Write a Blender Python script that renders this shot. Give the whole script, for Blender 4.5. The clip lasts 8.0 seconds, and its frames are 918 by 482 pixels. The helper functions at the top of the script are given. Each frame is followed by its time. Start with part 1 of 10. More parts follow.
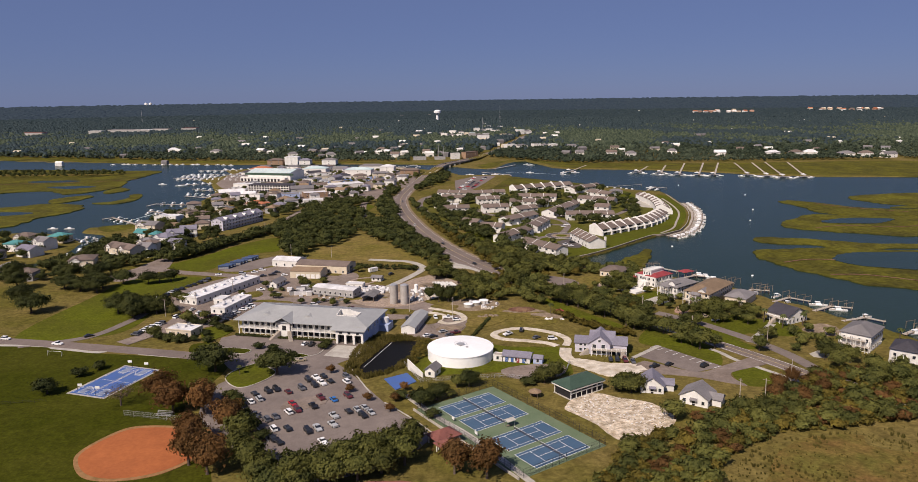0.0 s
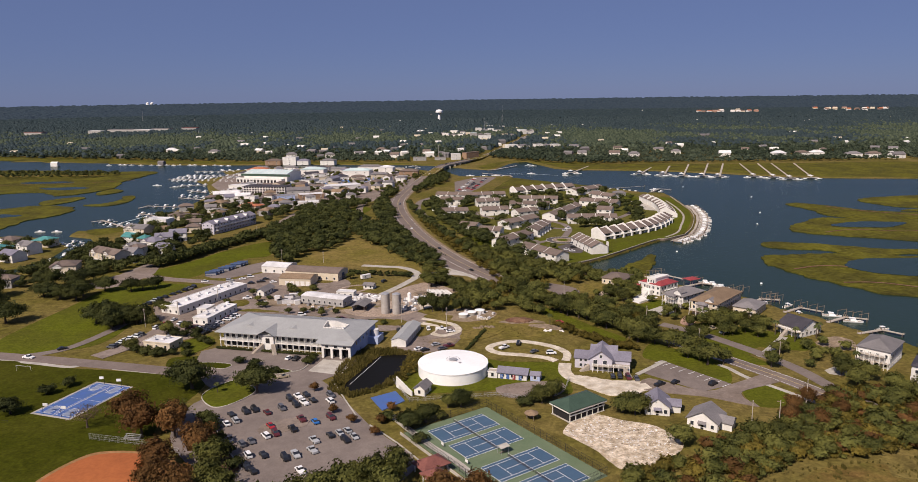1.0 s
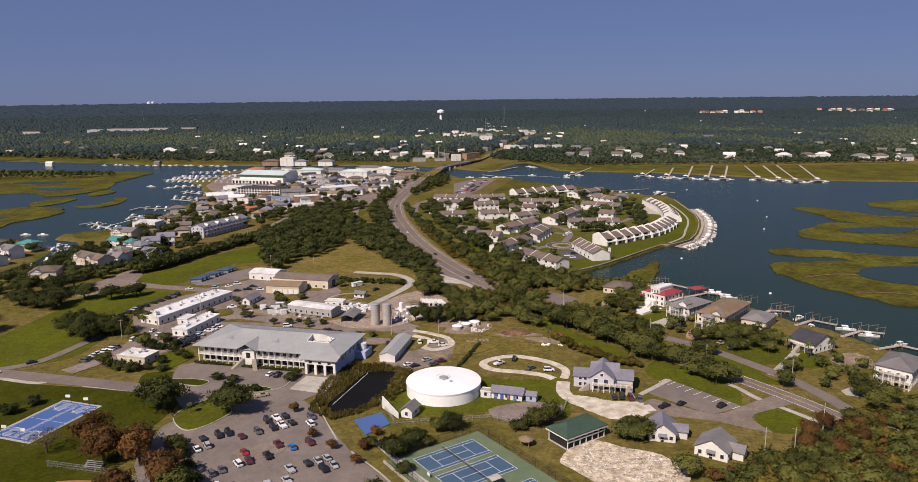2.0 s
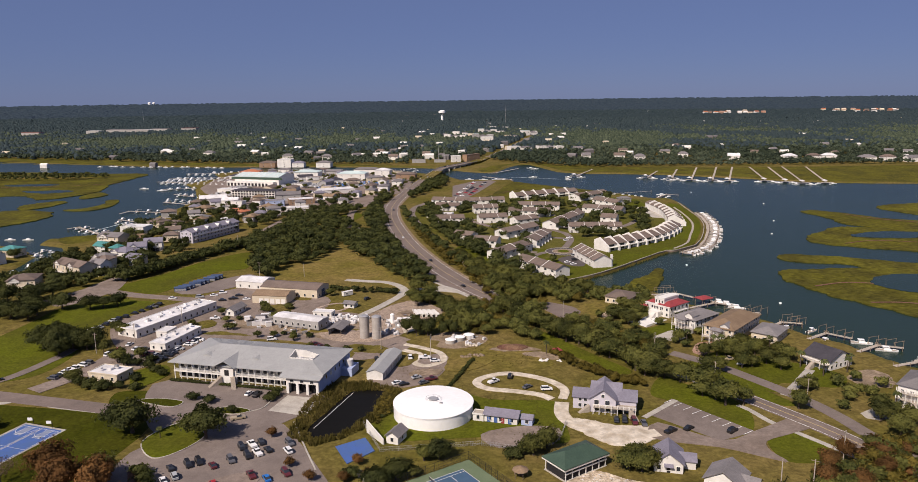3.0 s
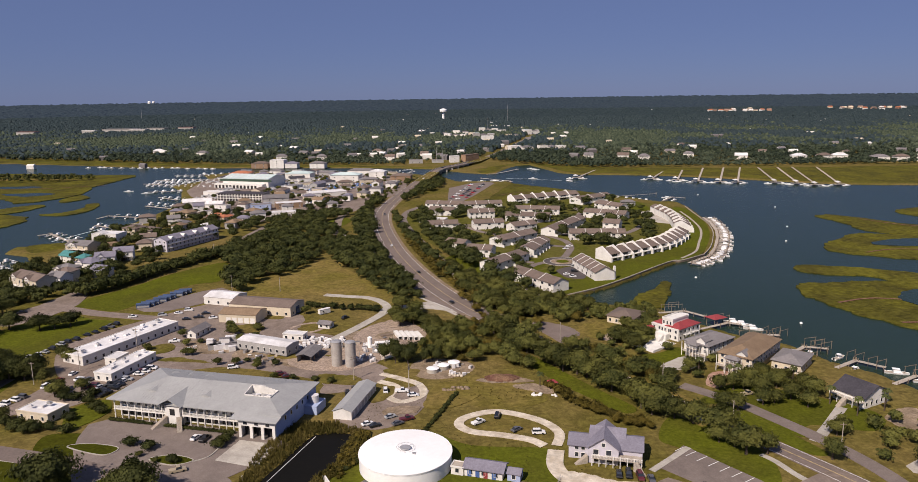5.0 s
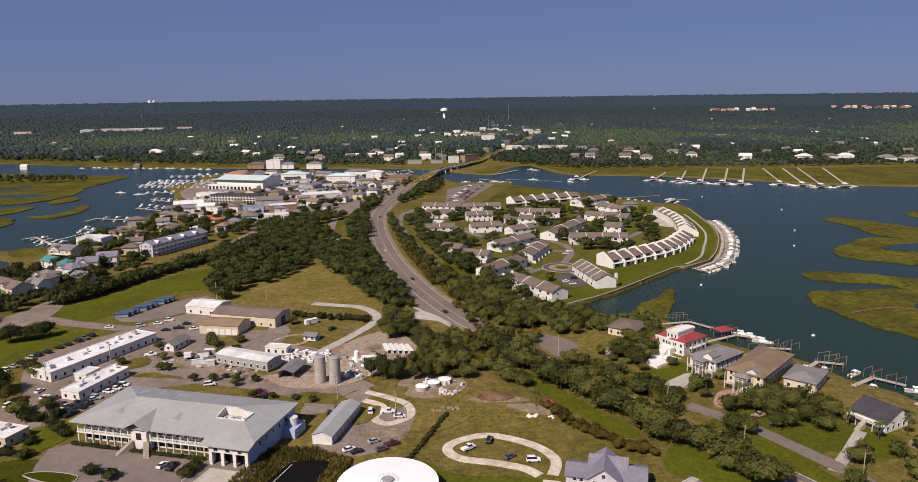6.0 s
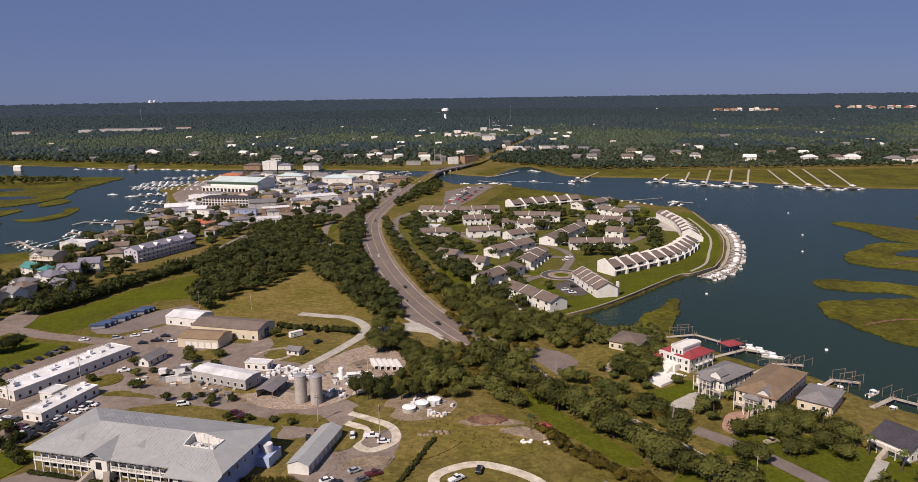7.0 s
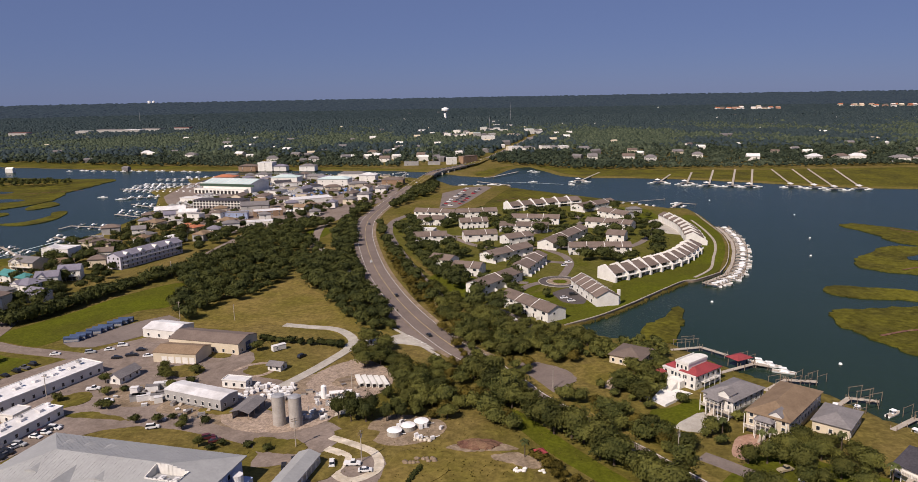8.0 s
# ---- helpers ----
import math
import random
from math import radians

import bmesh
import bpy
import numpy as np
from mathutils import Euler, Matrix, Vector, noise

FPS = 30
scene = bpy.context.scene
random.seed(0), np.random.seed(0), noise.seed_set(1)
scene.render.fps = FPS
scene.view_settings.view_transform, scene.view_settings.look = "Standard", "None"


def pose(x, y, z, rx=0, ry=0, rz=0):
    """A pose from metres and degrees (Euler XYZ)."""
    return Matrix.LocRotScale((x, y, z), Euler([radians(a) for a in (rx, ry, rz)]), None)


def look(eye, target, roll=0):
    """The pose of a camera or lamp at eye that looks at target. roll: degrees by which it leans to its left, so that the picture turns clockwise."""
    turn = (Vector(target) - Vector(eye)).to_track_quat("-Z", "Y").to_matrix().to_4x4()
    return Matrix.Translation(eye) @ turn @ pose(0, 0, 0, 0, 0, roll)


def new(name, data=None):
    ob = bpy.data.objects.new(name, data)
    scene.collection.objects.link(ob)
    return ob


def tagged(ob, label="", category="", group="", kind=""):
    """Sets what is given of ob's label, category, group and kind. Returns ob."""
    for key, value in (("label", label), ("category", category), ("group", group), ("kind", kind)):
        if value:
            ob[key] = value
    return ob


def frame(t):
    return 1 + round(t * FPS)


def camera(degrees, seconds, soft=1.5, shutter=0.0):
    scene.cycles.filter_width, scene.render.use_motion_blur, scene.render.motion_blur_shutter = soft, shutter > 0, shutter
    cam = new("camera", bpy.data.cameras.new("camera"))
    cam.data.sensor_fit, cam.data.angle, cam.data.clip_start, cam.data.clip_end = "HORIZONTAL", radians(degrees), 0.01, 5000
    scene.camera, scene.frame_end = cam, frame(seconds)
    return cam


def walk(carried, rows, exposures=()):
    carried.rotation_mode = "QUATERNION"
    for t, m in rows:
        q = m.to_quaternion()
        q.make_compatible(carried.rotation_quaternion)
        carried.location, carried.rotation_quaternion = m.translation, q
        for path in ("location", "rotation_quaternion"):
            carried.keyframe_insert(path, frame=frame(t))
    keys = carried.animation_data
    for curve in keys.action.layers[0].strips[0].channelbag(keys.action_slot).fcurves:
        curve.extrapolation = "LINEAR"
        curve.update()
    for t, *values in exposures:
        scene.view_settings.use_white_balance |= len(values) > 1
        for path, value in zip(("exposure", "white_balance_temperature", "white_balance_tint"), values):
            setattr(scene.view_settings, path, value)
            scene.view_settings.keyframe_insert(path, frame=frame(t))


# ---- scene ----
cam = camera(65.2, 8.0, soft=0.6)
PATH = [
    (0, (-2.44, -0.112, 115.897), (-2.432, 1.849, 115.502), -0.8),
    (0.5, (-0.167, 9.709, 115.892), (-0.163, 11.67, 115.498), -0.8),
    (1, (2.076, 19.545, 115.904), (2.076, 21.506, 115.508), -0.8),
    (1.5, (4.258, 29.404, 115.926), (4.255, 31.364, 115.53), -0.7),
    (3, (10.745, 59.126, 116.089), (10.732, 61.087, 115.694), -0.7),
    (3.5, (12.911, 68.971, 116.099), (12.895, 70.932, 115.704), -0.8),
    (4, (15.076, 78.781, 116.099), (15.057, 80.742, 115.704), -0.8),
    (4.5, (17.187, 88.54, 116.071), (17.166, 90.5, 115.674), -0.8),
    (6, (23.448, 117.863, 116.032), (23.42, 119.822, 115.631), -0.8),
    (6.5, (25.59, 127.648, 116.055), (25.558, 129.608, 115.654), -0.8),
    (7, (27.788, 137.421, 116.082), (27.754, 139.38, 115.681), -0.8),
    (7.5, (29.916, 147.098, 116.068), (29.879, 149.057, 115.667), -0.9),
    (8, (32.016, 156.802, 116.055), (31.978, 158.761, 115.652), -1.0),
]
walk(cam, [(t, look(eye, target, roll)) for t, eye, target, roll in PATH],
     exposures=[(0, 0.12, 6900, 16.5), (8, 0.12, 6900, 16.5)])

# ---- world and sun ----
SUN_ELEV, SUN_AZ = 46.0, 216.0      # azimuth clockwise from +y: from the left and behind
world = bpy.data.worlds.new("world")
scene.world = world
world.use_nodes = True
wn = world.node_tree.nodes
sky = wn.new("ShaderNodeTexSky")
sky.sky_type = "NISHITA"
sky.sun_disc = False
sky.sun_elevation = radians(SUN_ELEV)
sky.sun_rotation = radians(SUN_AZ)
sky.altitude = 0
sky.air_density, sky.dust_density, sky.ozone_density = 0.75, 0.15, 8.0
wn["Background"].inputs["Strength"].default_value = 0.05
tone = wn.new("ShaderNodeVectorMath")      # a dry, blue autumn sky
tone.operation = "MULTIPLY"
tone.inputs[1].default_value = (0.82, 0.84, 1.16)
world.node_tree.links.new(sky.outputs[0], tone.inputs[0])
haze = wn.new("ShaderNodeMix")               # thin even haze over the whole sky
haze.data_type = "RGBA"
haze.inputs["Factor"].default_value = 0.7
haze.inputs["B"].default_value = (2.35, 3.35, 6.4, 1)
world.node_tree.links.new(tone.outputs[0], haze.inputs["A"])
world.node_tree.links.new(haze.outputs["Result"], wn["Background"].inputs["Color"])
sun = new("sun", bpy.data.lights.new("sun", "SUN"))
sun.data.energy, sun.data.angle, sun.data.color = 4.9, radians(0.55), (1.0, 0.93, 0.84)
a, e = radians(SUN_AZ), radians(SUN_ELEV)
sun.matrix_world = look((math.sin(a) * math.cos(e) * 500, math.cos(a) * math.cos(e) * 500, math.sin(e) * 500), (0, 0, 0))


# ---- materials ----
def mat(name, col, col2=None, big=0.05, fine=1.0, rough=0.85, bump=0.0, spec=0.3, metal=0.0, vary=0.12, local=False, grain=0.25, mottle=0.0):
    """A surface with stains (big, per metre), grain (fine, per metre), a tone for each thing (vary) and fine relief (bump, metres)."""
    m = bpy.data.materials.new(name)
    m.use_nodes = True
    n, l = m.node_tree.nodes, m.node_tree.links
    b = n["Principled BSDF"]
    if local:
        where = n.new("ShaderNodeTexCoord").outputs["Object"]
    else:
        where = n.new("ShaderNodeNewGeometry").outputs["Position"]
    col2 = col2 or tuple(c * 0.72 for c in col)
    n1, n2 = n.new("ShaderNodeTexNoise"), n.new("ShaderNodeTexNoise")
    for node, scale, det in ((n1, big, 5), (n2, fine, 3)):
        node.inputs["Scale"].default_value = scale
        node.inputs["Detail"].default_value = det
        node.inputs["Roughness"].default_value = 0.6
        l.new(where, node.inputs["Vector"])
    ramp = n.new("ShaderNodeMapRange")
    ramp.inputs["From Min"].default_value, ramp.inputs["From Max"].default_value = 0.36, 0.64
    l.new(n1.outputs["Fac"], ramp.inputs["Value"])
    mix = n.new("ShaderNodeMix")
    mix.data_type = "RGBA"
    mix.inputs["A"].default_value, mix.inputs["B"].default_value = (*col, 1), (*col2, 1)
    l.new(ramp.outputs["Result"], mix.inputs["Factor"])
    g = n.new("ShaderNodeMapRange")
    g.inputs["From Min"].default_value, g.inputs["From Max"].default_value = 0.3, 0.7
    g.inputs["To Min"].default_value, g.inputs["To Max"].default_value = 1 - grain, 1 + grain
    l.new(n2.outputs["Fac"], g.inputs["Value"])
    info = n.new("ShaderNodeObjectInfo")
    v = n.new("ShaderNodeMapRange")
    v.inputs["To Min"].default_value, v.inputs["To Max"].default_value = 1 - vary, 1 + vary
    l.new(info.outputs["Random"], v.inputs["Value"])
    mul = n.new("ShaderNodeMath")
    mul.operation = "MULTIPLY"
    l.new(g.outputs["Result"], mul.inputs[0]), l.new(v.outputs["Result"], mul.inputs[1])
    if mottle:      # tufts, worn spots and stains a few metres wide
        n3, g3, m3 = n.new("ShaderNodeTexNoise"), n.new("ShaderNodeMapRange"), n.new("ShaderNodeMath")
        n3.inputs["Scale"].default_value, n3.inputs["Detail"].default_value, n3.inputs["Roughness"].default_value = 0.22, 6, 0.72
        n3.inputs["Distortion"].default_value = 0.6
        l.new(where, n3.inputs["Vector"])
        g3.inputs["From Min"].default_value, g3.inputs["From Max"].default_value = 0.34, 0.66
        g3.inputs["To Min"].default_value, g3.inputs["To Max"].default_value = 1 - mottle, 1 + mottle
        l.new(n3.outputs["Fac"], g3.inputs["Value"])
        m3.operation = "MULTIPLY"
        l.new(mul.outputs[0], m3.inputs[0]), l.new(g3.outputs["Result"], m3.inputs[1])
        mul = m3
    sc = n.new("ShaderNodeVectorMath")
    sc.operation = "SCALE"
    l.new(mix.outputs["Result"], sc.inputs[0]), l.new(mul.outputs[0], sc.inputs["Scale"])
    l.new(sc.outputs[0], b.inputs["Base Color"])
    b.inputs["Roughness"].default_value, b.inputs["Metallic"].default_value = rough, metal
    b.inputs["Specular IOR Level"].default_value = spec
    if bump:
        bp = n.new("ShaderNodeBump")
        bp.inputs["Distance"].default_value = bump
        bp.inputs["Strength"].default_value = 0.8
        l.new(n2.outputs["Fac"], bp.inputs["Height"]), l.new(bp.outputs[0], b.inputs["Normal"])
    return m


def leaf_mat(name, col, col2, vary=0.3):
    """Foliage: every leaf clump has its own tone between two greens, every tree a tone of its own."""
    m = bpy.data.materials.new(name)
    m.use_nodes = True
    n, l = m.node_tree.nodes, m.node_tree.links
    b = n["Principled BSDF"]
    geo, info = n.new("ShaderNodeNewGeometry"), n.new("ShaderNodeObjectInfo")
    noise_node = n.new("ShaderNodeTexNoise")
    noise_node.inputs["Scale"].default_value = 0.11
    noise_node.inputs["Detail"].default_value = 3
    l.new(geo.outputs["Position"], noise_node.inputs["Vector"])
    add = n.new("ShaderNodeMath")
    add.operation = "MULTIPLY_ADD"
    add.inputs[1].default_value = 0.4
    l.new(geo.outputs["Random Per Island"], add.inputs[0])
    nr = n.new("ShaderNodeMapRange")
    nr.inputs["From Min"].default_value, nr.inputs["From Max"].default_value = 0.38, 0.62
    nr.inputs["To Max"].default_value = 0.68
    l.new(noise_node.outputs["Fac"], nr.inputs["Value"]), l.new(nr.outputs["Result"], add.inputs[2])
    mix = n.new("ShaderNodeMix")
    mix.data_type = "RGBA"
    mix.inputs["A"].default_value, mix.inputs["B"].default_value = (*col, 1), (*col2, 1)
    l.new(add.outputs[0], mix.inputs["Factor"])
    v = n.new("ShaderNodeMapRange")
    v.inputs["To Min"].default_value, v.inputs["To Max"].default_value = 1 - vary, 1 + vary
    l.new(info.outputs["Random"], v.inputs["Value"])
    sc = n.new("ShaderNodeVectorMath")
    sc.operation = "SCALE"
    l.new(mix.outputs["Result"], sc.inputs[0]), l.new(v.outputs["Result"], sc.inputs["Scale"])
    l.new(sc.outputs[0], b.inputs["Base Color"])
    b.inputs["Roughness"].default_value, b.inputs["Specular IOR Level"].default_value = 0.7, 0.1
    thin, both = n.new("ShaderNodeBsdfTranslucent"), n.new("ShaderNodeMixShader")     # light comes through thin leaves
    both.inputs[0].default_value = 0.28
    l.new(sc.outputs[0], thin.inputs["Color"])
    l.new(b.outputs[0], both.inputs[1]), l.new(thin.outputs[0], both.inputs[2])
    l.new(both.outputs[0], n["Material Output"].inputs["Surface"])
    return m


def water_mat(name, col, col2, rough, ripple):
    m = mat(name, col, col2, big=0.006, fine=0.35, rough=rough, bump=ripple, spec=0.5, vary=0, grain=0.08)
    m.node_tree.nodes["Principled BSDF"].inputs["IOR"].default_value = 1.33
    m.node_tree.nodes["Principled BSDF"].inputs["Specular IOR Level"].default_value = 0.22
    return m


M = {
    "ground": mat("ground", (0.098, 0.085, 0.018), (0.15, 0.112, 0.038), big=0.02, fine=0.6, spec=0.04, rough=0.95, bump=0.15, vary=0, mottle=0.32),
    "lawn": mat("lawn", (0.084, 0.096, 0.008), (0.07, 0.072, 0.01), big=0.03, fine=0.8, spec=0.04, rough=0.95, bump=0.08, vary=0.05, mottle=0.16),
    "lawn_dark": mat("lawn_dark", (0.038, 0.043, 0.003), (0.052, 0.053, 0.006), big=0.03, fine=0.8, spec=0.04, rough=0.95, bump=0.08, vary=0.05, mottle=0.22),
    "lawn_mid": mat("lawn_mid", (0.078, 0.08, 0.012), (0.105, 0.094, 0.026), big=0.04, fine=0.8, spec=0.04, rough=0.95, bump=0.08, vary=0.05, mottle=0.25),
    "meadow": mat("meadow", (0.12, 0.1, 0.022), (0.175, 0.128, 0.042), big=0.03, fine=0.5, spec=0.04, rough=0.95, bump=0.1, vary=0.05, mottle=0.26),
    "marsh": mat("marsh", (0.104, 0.096, 0.014), (0.058, 0.052, 0.013), big=0.03, fine=0.3, spec=0.04, rough=0.95, bump=0.25, vary=0.06, grain=0.3, mottle=0.3),
    "scrubland": mat("scrubland", (0.15, 0.09, 0.03), (0.115, 0.098, 0.024), big=0.06, fine=0.8, spec=0.04, rough=0.95, bump=0.2, vary=0.05, mottle=0.3),
    "asphalt": mat("asphalt", (0.19, 0.155, 0.135), (0.155, 0.125, 0.11), big=0.06, fine=2.0, rough=0.9, vary=0.04, grain=0.12, mottle=0.12),
    "asphalt_old": mat("asphalt_old", (0.22, 0.175, 0.148), (0.175, 0.135, 0.108), big=0.045, fine=0.9, rough=0.9, vary=0.04, grain=0.15, mottle=0.2),
    "asphalt_dark": mat("asphalt_dark", (0.07, 0.06, 0.06), (0.095, 0.08, 0.075), big=0.08, fine=2.0, rough=0.9, vary=0.04, grain=0.15),
    "road": mat("road", (0.185, 0.145, 0.125), (0.15, 0.118, 0.102), big=0.04, fine=1.5, rough=0.9, vary=0.03, grain=0.12, mottle=0.1),
    "concrete": mat("concrete", (0.42, 0.39, 0.34), (0.33, 0.3, 0.26), big=0.15, fine=2.0, rough=0.85, vary=0.06, grain=0.1, mottle=0.14),
    "sand": mat("sand", (0.6, 0.54, 0.45), (0.4, 0.34, 0.26), big=0.25, fine=1.0, spec=0.04, rough=0.95, bump=0.08, vary=0.04, grain=0.22, mottle=0.18),
    "sand_lot": mat("sand_lot", (0.62, 0.53, 0.42), (0.32, 0.25, 0.17), big=0.4, fine=1.6, spec=0.04, rough=0.95, bump=0.1, vary=0, grain=0.45, mottle=0.25),
    "infield": mat("infield", (0.37, 0.12, 0.045), (0.31, 0.1, 0.04), big=0.06, fine=0.8, spec=0.04, rough=0.95, vary=0, grain=0.08, mottle=0.07),
    "infield_edge": mat("infield_edge", (0.33, 0.17, 0.08), (0.2, 0.12, 0.05), big=0.2, fine=0.8, spec=0.04, rough=0.95, vary=0),
    "dirt": mat("dirt", (0.2, 0.15, 0.1), (0.26, 0.2, 0.145), big=0.12, fine=0.8, spec=0.04, rough=0.95, bump=0.1, vary=0.05, mottle=0.3),
    "bare": mat("bare", (0.36, 0.28, 0.225), (0.24, 0.185, 0.14), big=0.22, fine=1.2, spec=0.04, rough=0.95, bump=0.08, vary=0.05, grain=0.3, mottle=0.3),
    "mulch": mat("mulch", (0.12, 0.06, 0.045), (0.17, 0.105, 0.065), big=0.3, fine=2.0, spec=0.04, rough=0.95, bump=0.1, mottle=0.3),
    "court_blue": mat("court_blue", (0.045, 0.094, 0.155), (0.055, 0.104, 0.17), big=0.2, fine=3.0, rough=0.8, vary=0.03, grain=0.06),
    "court_green": mat("court_green", (0.105, 0.148, 0.082), (0.135, 0.17, 0.1), big=0.1, fine=3.0, rough=0.85, vary=0, grain=0.08, mottle=0.06),
    "court_grey": mat("court_grey", (0.24, 0.27, 0.33), (0.15, 0.19, 0.3), big=0.5, fine=3.0, rough=0.8, vary=0.03, grain=0.1),
    "court_bright": mat("court_bright", (0.055, 0.115, 0.33), (0.06, 0.115, 0.26), big=0.2, fine=3.0, rough=0.75, vary=0.03, grain=0.06),
    "paint_white": mat("paint_white", (0.75, 0.75, 0.73), (0.66, 0.65, 0.62), big=0.5, fine=4.0, rough=0.7, vary=0.03, grain=0.06),
    "paint_yellow": mat("paint_yellow", (0.5, 0.38, 0.18), big=0.5, fine=4.0, rough=0.7, vary=0.03, grain=0.1),
    "wall_white": mat("wall_white", (0.72, 0.7, 0.66), (0.62, 0.6, 0.56), big=0.2, fine=1.0, rough=0.75, vary=0.05, grain=0.05, local=True),
    "wall_cream": mat("wall_cream", (0.6, 0.52, 0.4), (0.52, 0.45, 0.34), big=0.2, fine=1.0, rough=0.8, vary=0.06, grain=0.05, local=True),
    "wall_lilac": mat("wall_lilac", (0.52, 0.5, 0.55), (0.45, 0.43, 0.48), big=0.2, fine=1.0, rough=0.8, vary=0.03, grain=0.05, local=True),
    "wall_blue": mat("wall_blue", (0.38, 0.45, 0.62), (0.32, 0.38, 0.54), big=0.2, fine=1.0, rough=0.75, vary=0.03, grain=0.05, local=True),
    "wall_grey": mat("wall_grey", (0.36, 0.35, 0.34), (0.3, 0.29, 0.28), big=0.2, fine=1.0, rough=0.8, vary=0.1, grain=0.05, local=True),
    "wall_brown": mat("wall_brown", (0.3, 0.2, 0.13), (0.25, 0.16, 0.1), big=0.2, fine=1.0, rough=0.8, vary=0.08, grain=0.06, local=True),
    "roof_white": mat("roof_white", (0.7, 0.69, 0.69), (0.54, 0.525, 0.515), big=0.12, fine=0.8, rough=0.6, vary=0.04, grain=0.06, mottle=0.1),
    "roof_metal": mat("roof_metal", (0.34, 0.342, 0.335), (0.3, 0.302, 0.296), big=0.1, fine=1.0, rough=0.5, vary=0.02, grain=0.06, spec=0.4, mottle=0.05),
    "roof_grey": mat("roof_grey", (0.19, 0.175, 0.175), (0.15, 0.14, 0.14), big=0.2, fine=1.5, rough=0.85, vary=0.12, grain=0.15),
    "roof_taupe": mat("roof_taupe", (0.168, 0.128, 0.106), (0.135, 0.102, 0.085), big=0.2, fine=1.5, rough=0.85, vary=0.1, grain=0.14),
    "roof_brown": mat("roof_brown", (0.235, 0.165, 0.105), (0.19, 0.13, 0.082), big=0.2, fine=1.5, rough=0.85, vary=0.08, grain=0.15),
    "roof_dark": mat("roof_dark", (0.06, 0.055, 0.065), (0.045, 0.042, 0.05), big=0.2, fine=1.5, rough=0.85, vary=0.1, grain=0.2),
    "roof_lilac": mat("roof_lilac", (0.2, 0.19, 0.23), (0.16, 0.15, 0.185), big=0.2, fine=1.5, rough=0.85, vary=0.05, grain=0.14),
    "roof_red": mat("roof_red", (0.3, 0.05, 0.055), (0.24, 0.042, 0.045), big=0.3, fine=1.5, rough=0.7, vary=0.04, grain=0.12),
    "roof_tile": mat("roof_tile", (0.45, 0.16, 0.08), (0.36, 0.13, 0.07), big=0.3, fine=1.5, rough=0.8, vary=0.05, grain=0.14),
    "roof_green": mat("roof_green", (0.05, 0.085, 0.06), (0.04, 0.07, 0.05), big=0.3, fine=1.5, rough=0.6, vary=0.05, grain=0.1),
    "roof_teal": mat("roof_teal", (0.07, 0.24, 0.23), (0.05, 0.18, 0.18), big=0.3, fine=1.5, rough=0.6, vary=0.1, grain=0.1),
    "roof_pale": mat("roof_pale", (0.52, 0.62, 0.6), (0.45, 0.55, 0.54), big=0.05, fine=0.6, rough=0.5, vary=0.05, grain=0.08),
    "roof_maroon": mat("roof_maroon", (0.2, 0.075, 0.06), (0.16, 0.06, 0.05), big=0.4, fine=1.5, rough=0.8, vary=0.05, grain=0.14),
    "glass": mat("glass", (0.03, 0.035, 0.045), rough=0.08, spec=0.6, vary=0.3, grain=0.05),
    "dark": mat("dark", (0.025, 0.023, 0.025), rough=0.9, vary=0.1),
    "steel": mat("steel", (0.45, 0.45, 0.46), (0.36, 0.35, 0.34), big=0.4, fine=2.0, rough=0.45, metal=0.4, vary=0.05, grain=0.08),
    "silo": mat("silo", (0.4, 0.37, 0.34), (0.32, 0.29, 0.26), big=0.3, fine=2.0, rough=0.7, vary=0.04, grain=0.08, local=True),
    "wood": mat("wood", (0.24, 0.18, 0.13), (0.17, 0.13, 0.1), big=0.4, fine=2.5, rough=0.9, vary=0.15, grain=0.2),
    "wood_pale": mat("wood_pale", (0.42, 0.37, 0.31), (0.34, 0.29, 0.24), big=0.3, fine=2.5, rough=0.9, vary=0.1, grain=0.15),
    "bark": mat("bark", (0.1, 0.075, 0.055), (0.07, 0.05, 0.04), big=0.6, fine=4, rough=0.95),
    "tyre": mat("tyre", (0.02, 0.02, 0.02), rough=0.9),
    "hull_grey": mat("hull_grey", (0.6, 0.59, 0.57), (0.22, 0.22, 0.24), big=0.16, fine=0.5, rough=0.5, vary=0, grain=0.3),
    "tank_white": mat("tank_white", (0.85, 0.85, 0.84), (0.79, 0.79, 0.78), big=0.12, fine=0.8, rough=0.5, vary=0, grain=0.03),
    "blue_box": mat("blue_box", (0.06, 0.09, 0.17), (0.045, 0.07, 0.13), big=0.5, fine=2, rough=0.5, vary=0.15),
    "pond": water_mat("pond", (0.006, 0.006, 0.005), (0.01, 0.009, 0.007), 0.3, 0.03),
    "water": water_mat("water", (0.012, 0.027, 0.016), (0.016, 0.031, 0.019), 0.26, 0.25),
    "leaf_oak": leaf_mat("leaf_oak", (0.026, 0.034, 0.012), (0.078, 0.084, 0.024), vary=0.2),
    "leaf_wood": leaf_mat("leaf_wood", (0.038, 0.047, 0.014), (0.142, 0.14, 0.036), vary=0.28),
    "leaf_brown": leaf_mat("leaf_brown", (0.07, 0.04, 0.014), (0.18, 0.09, 0.032)),
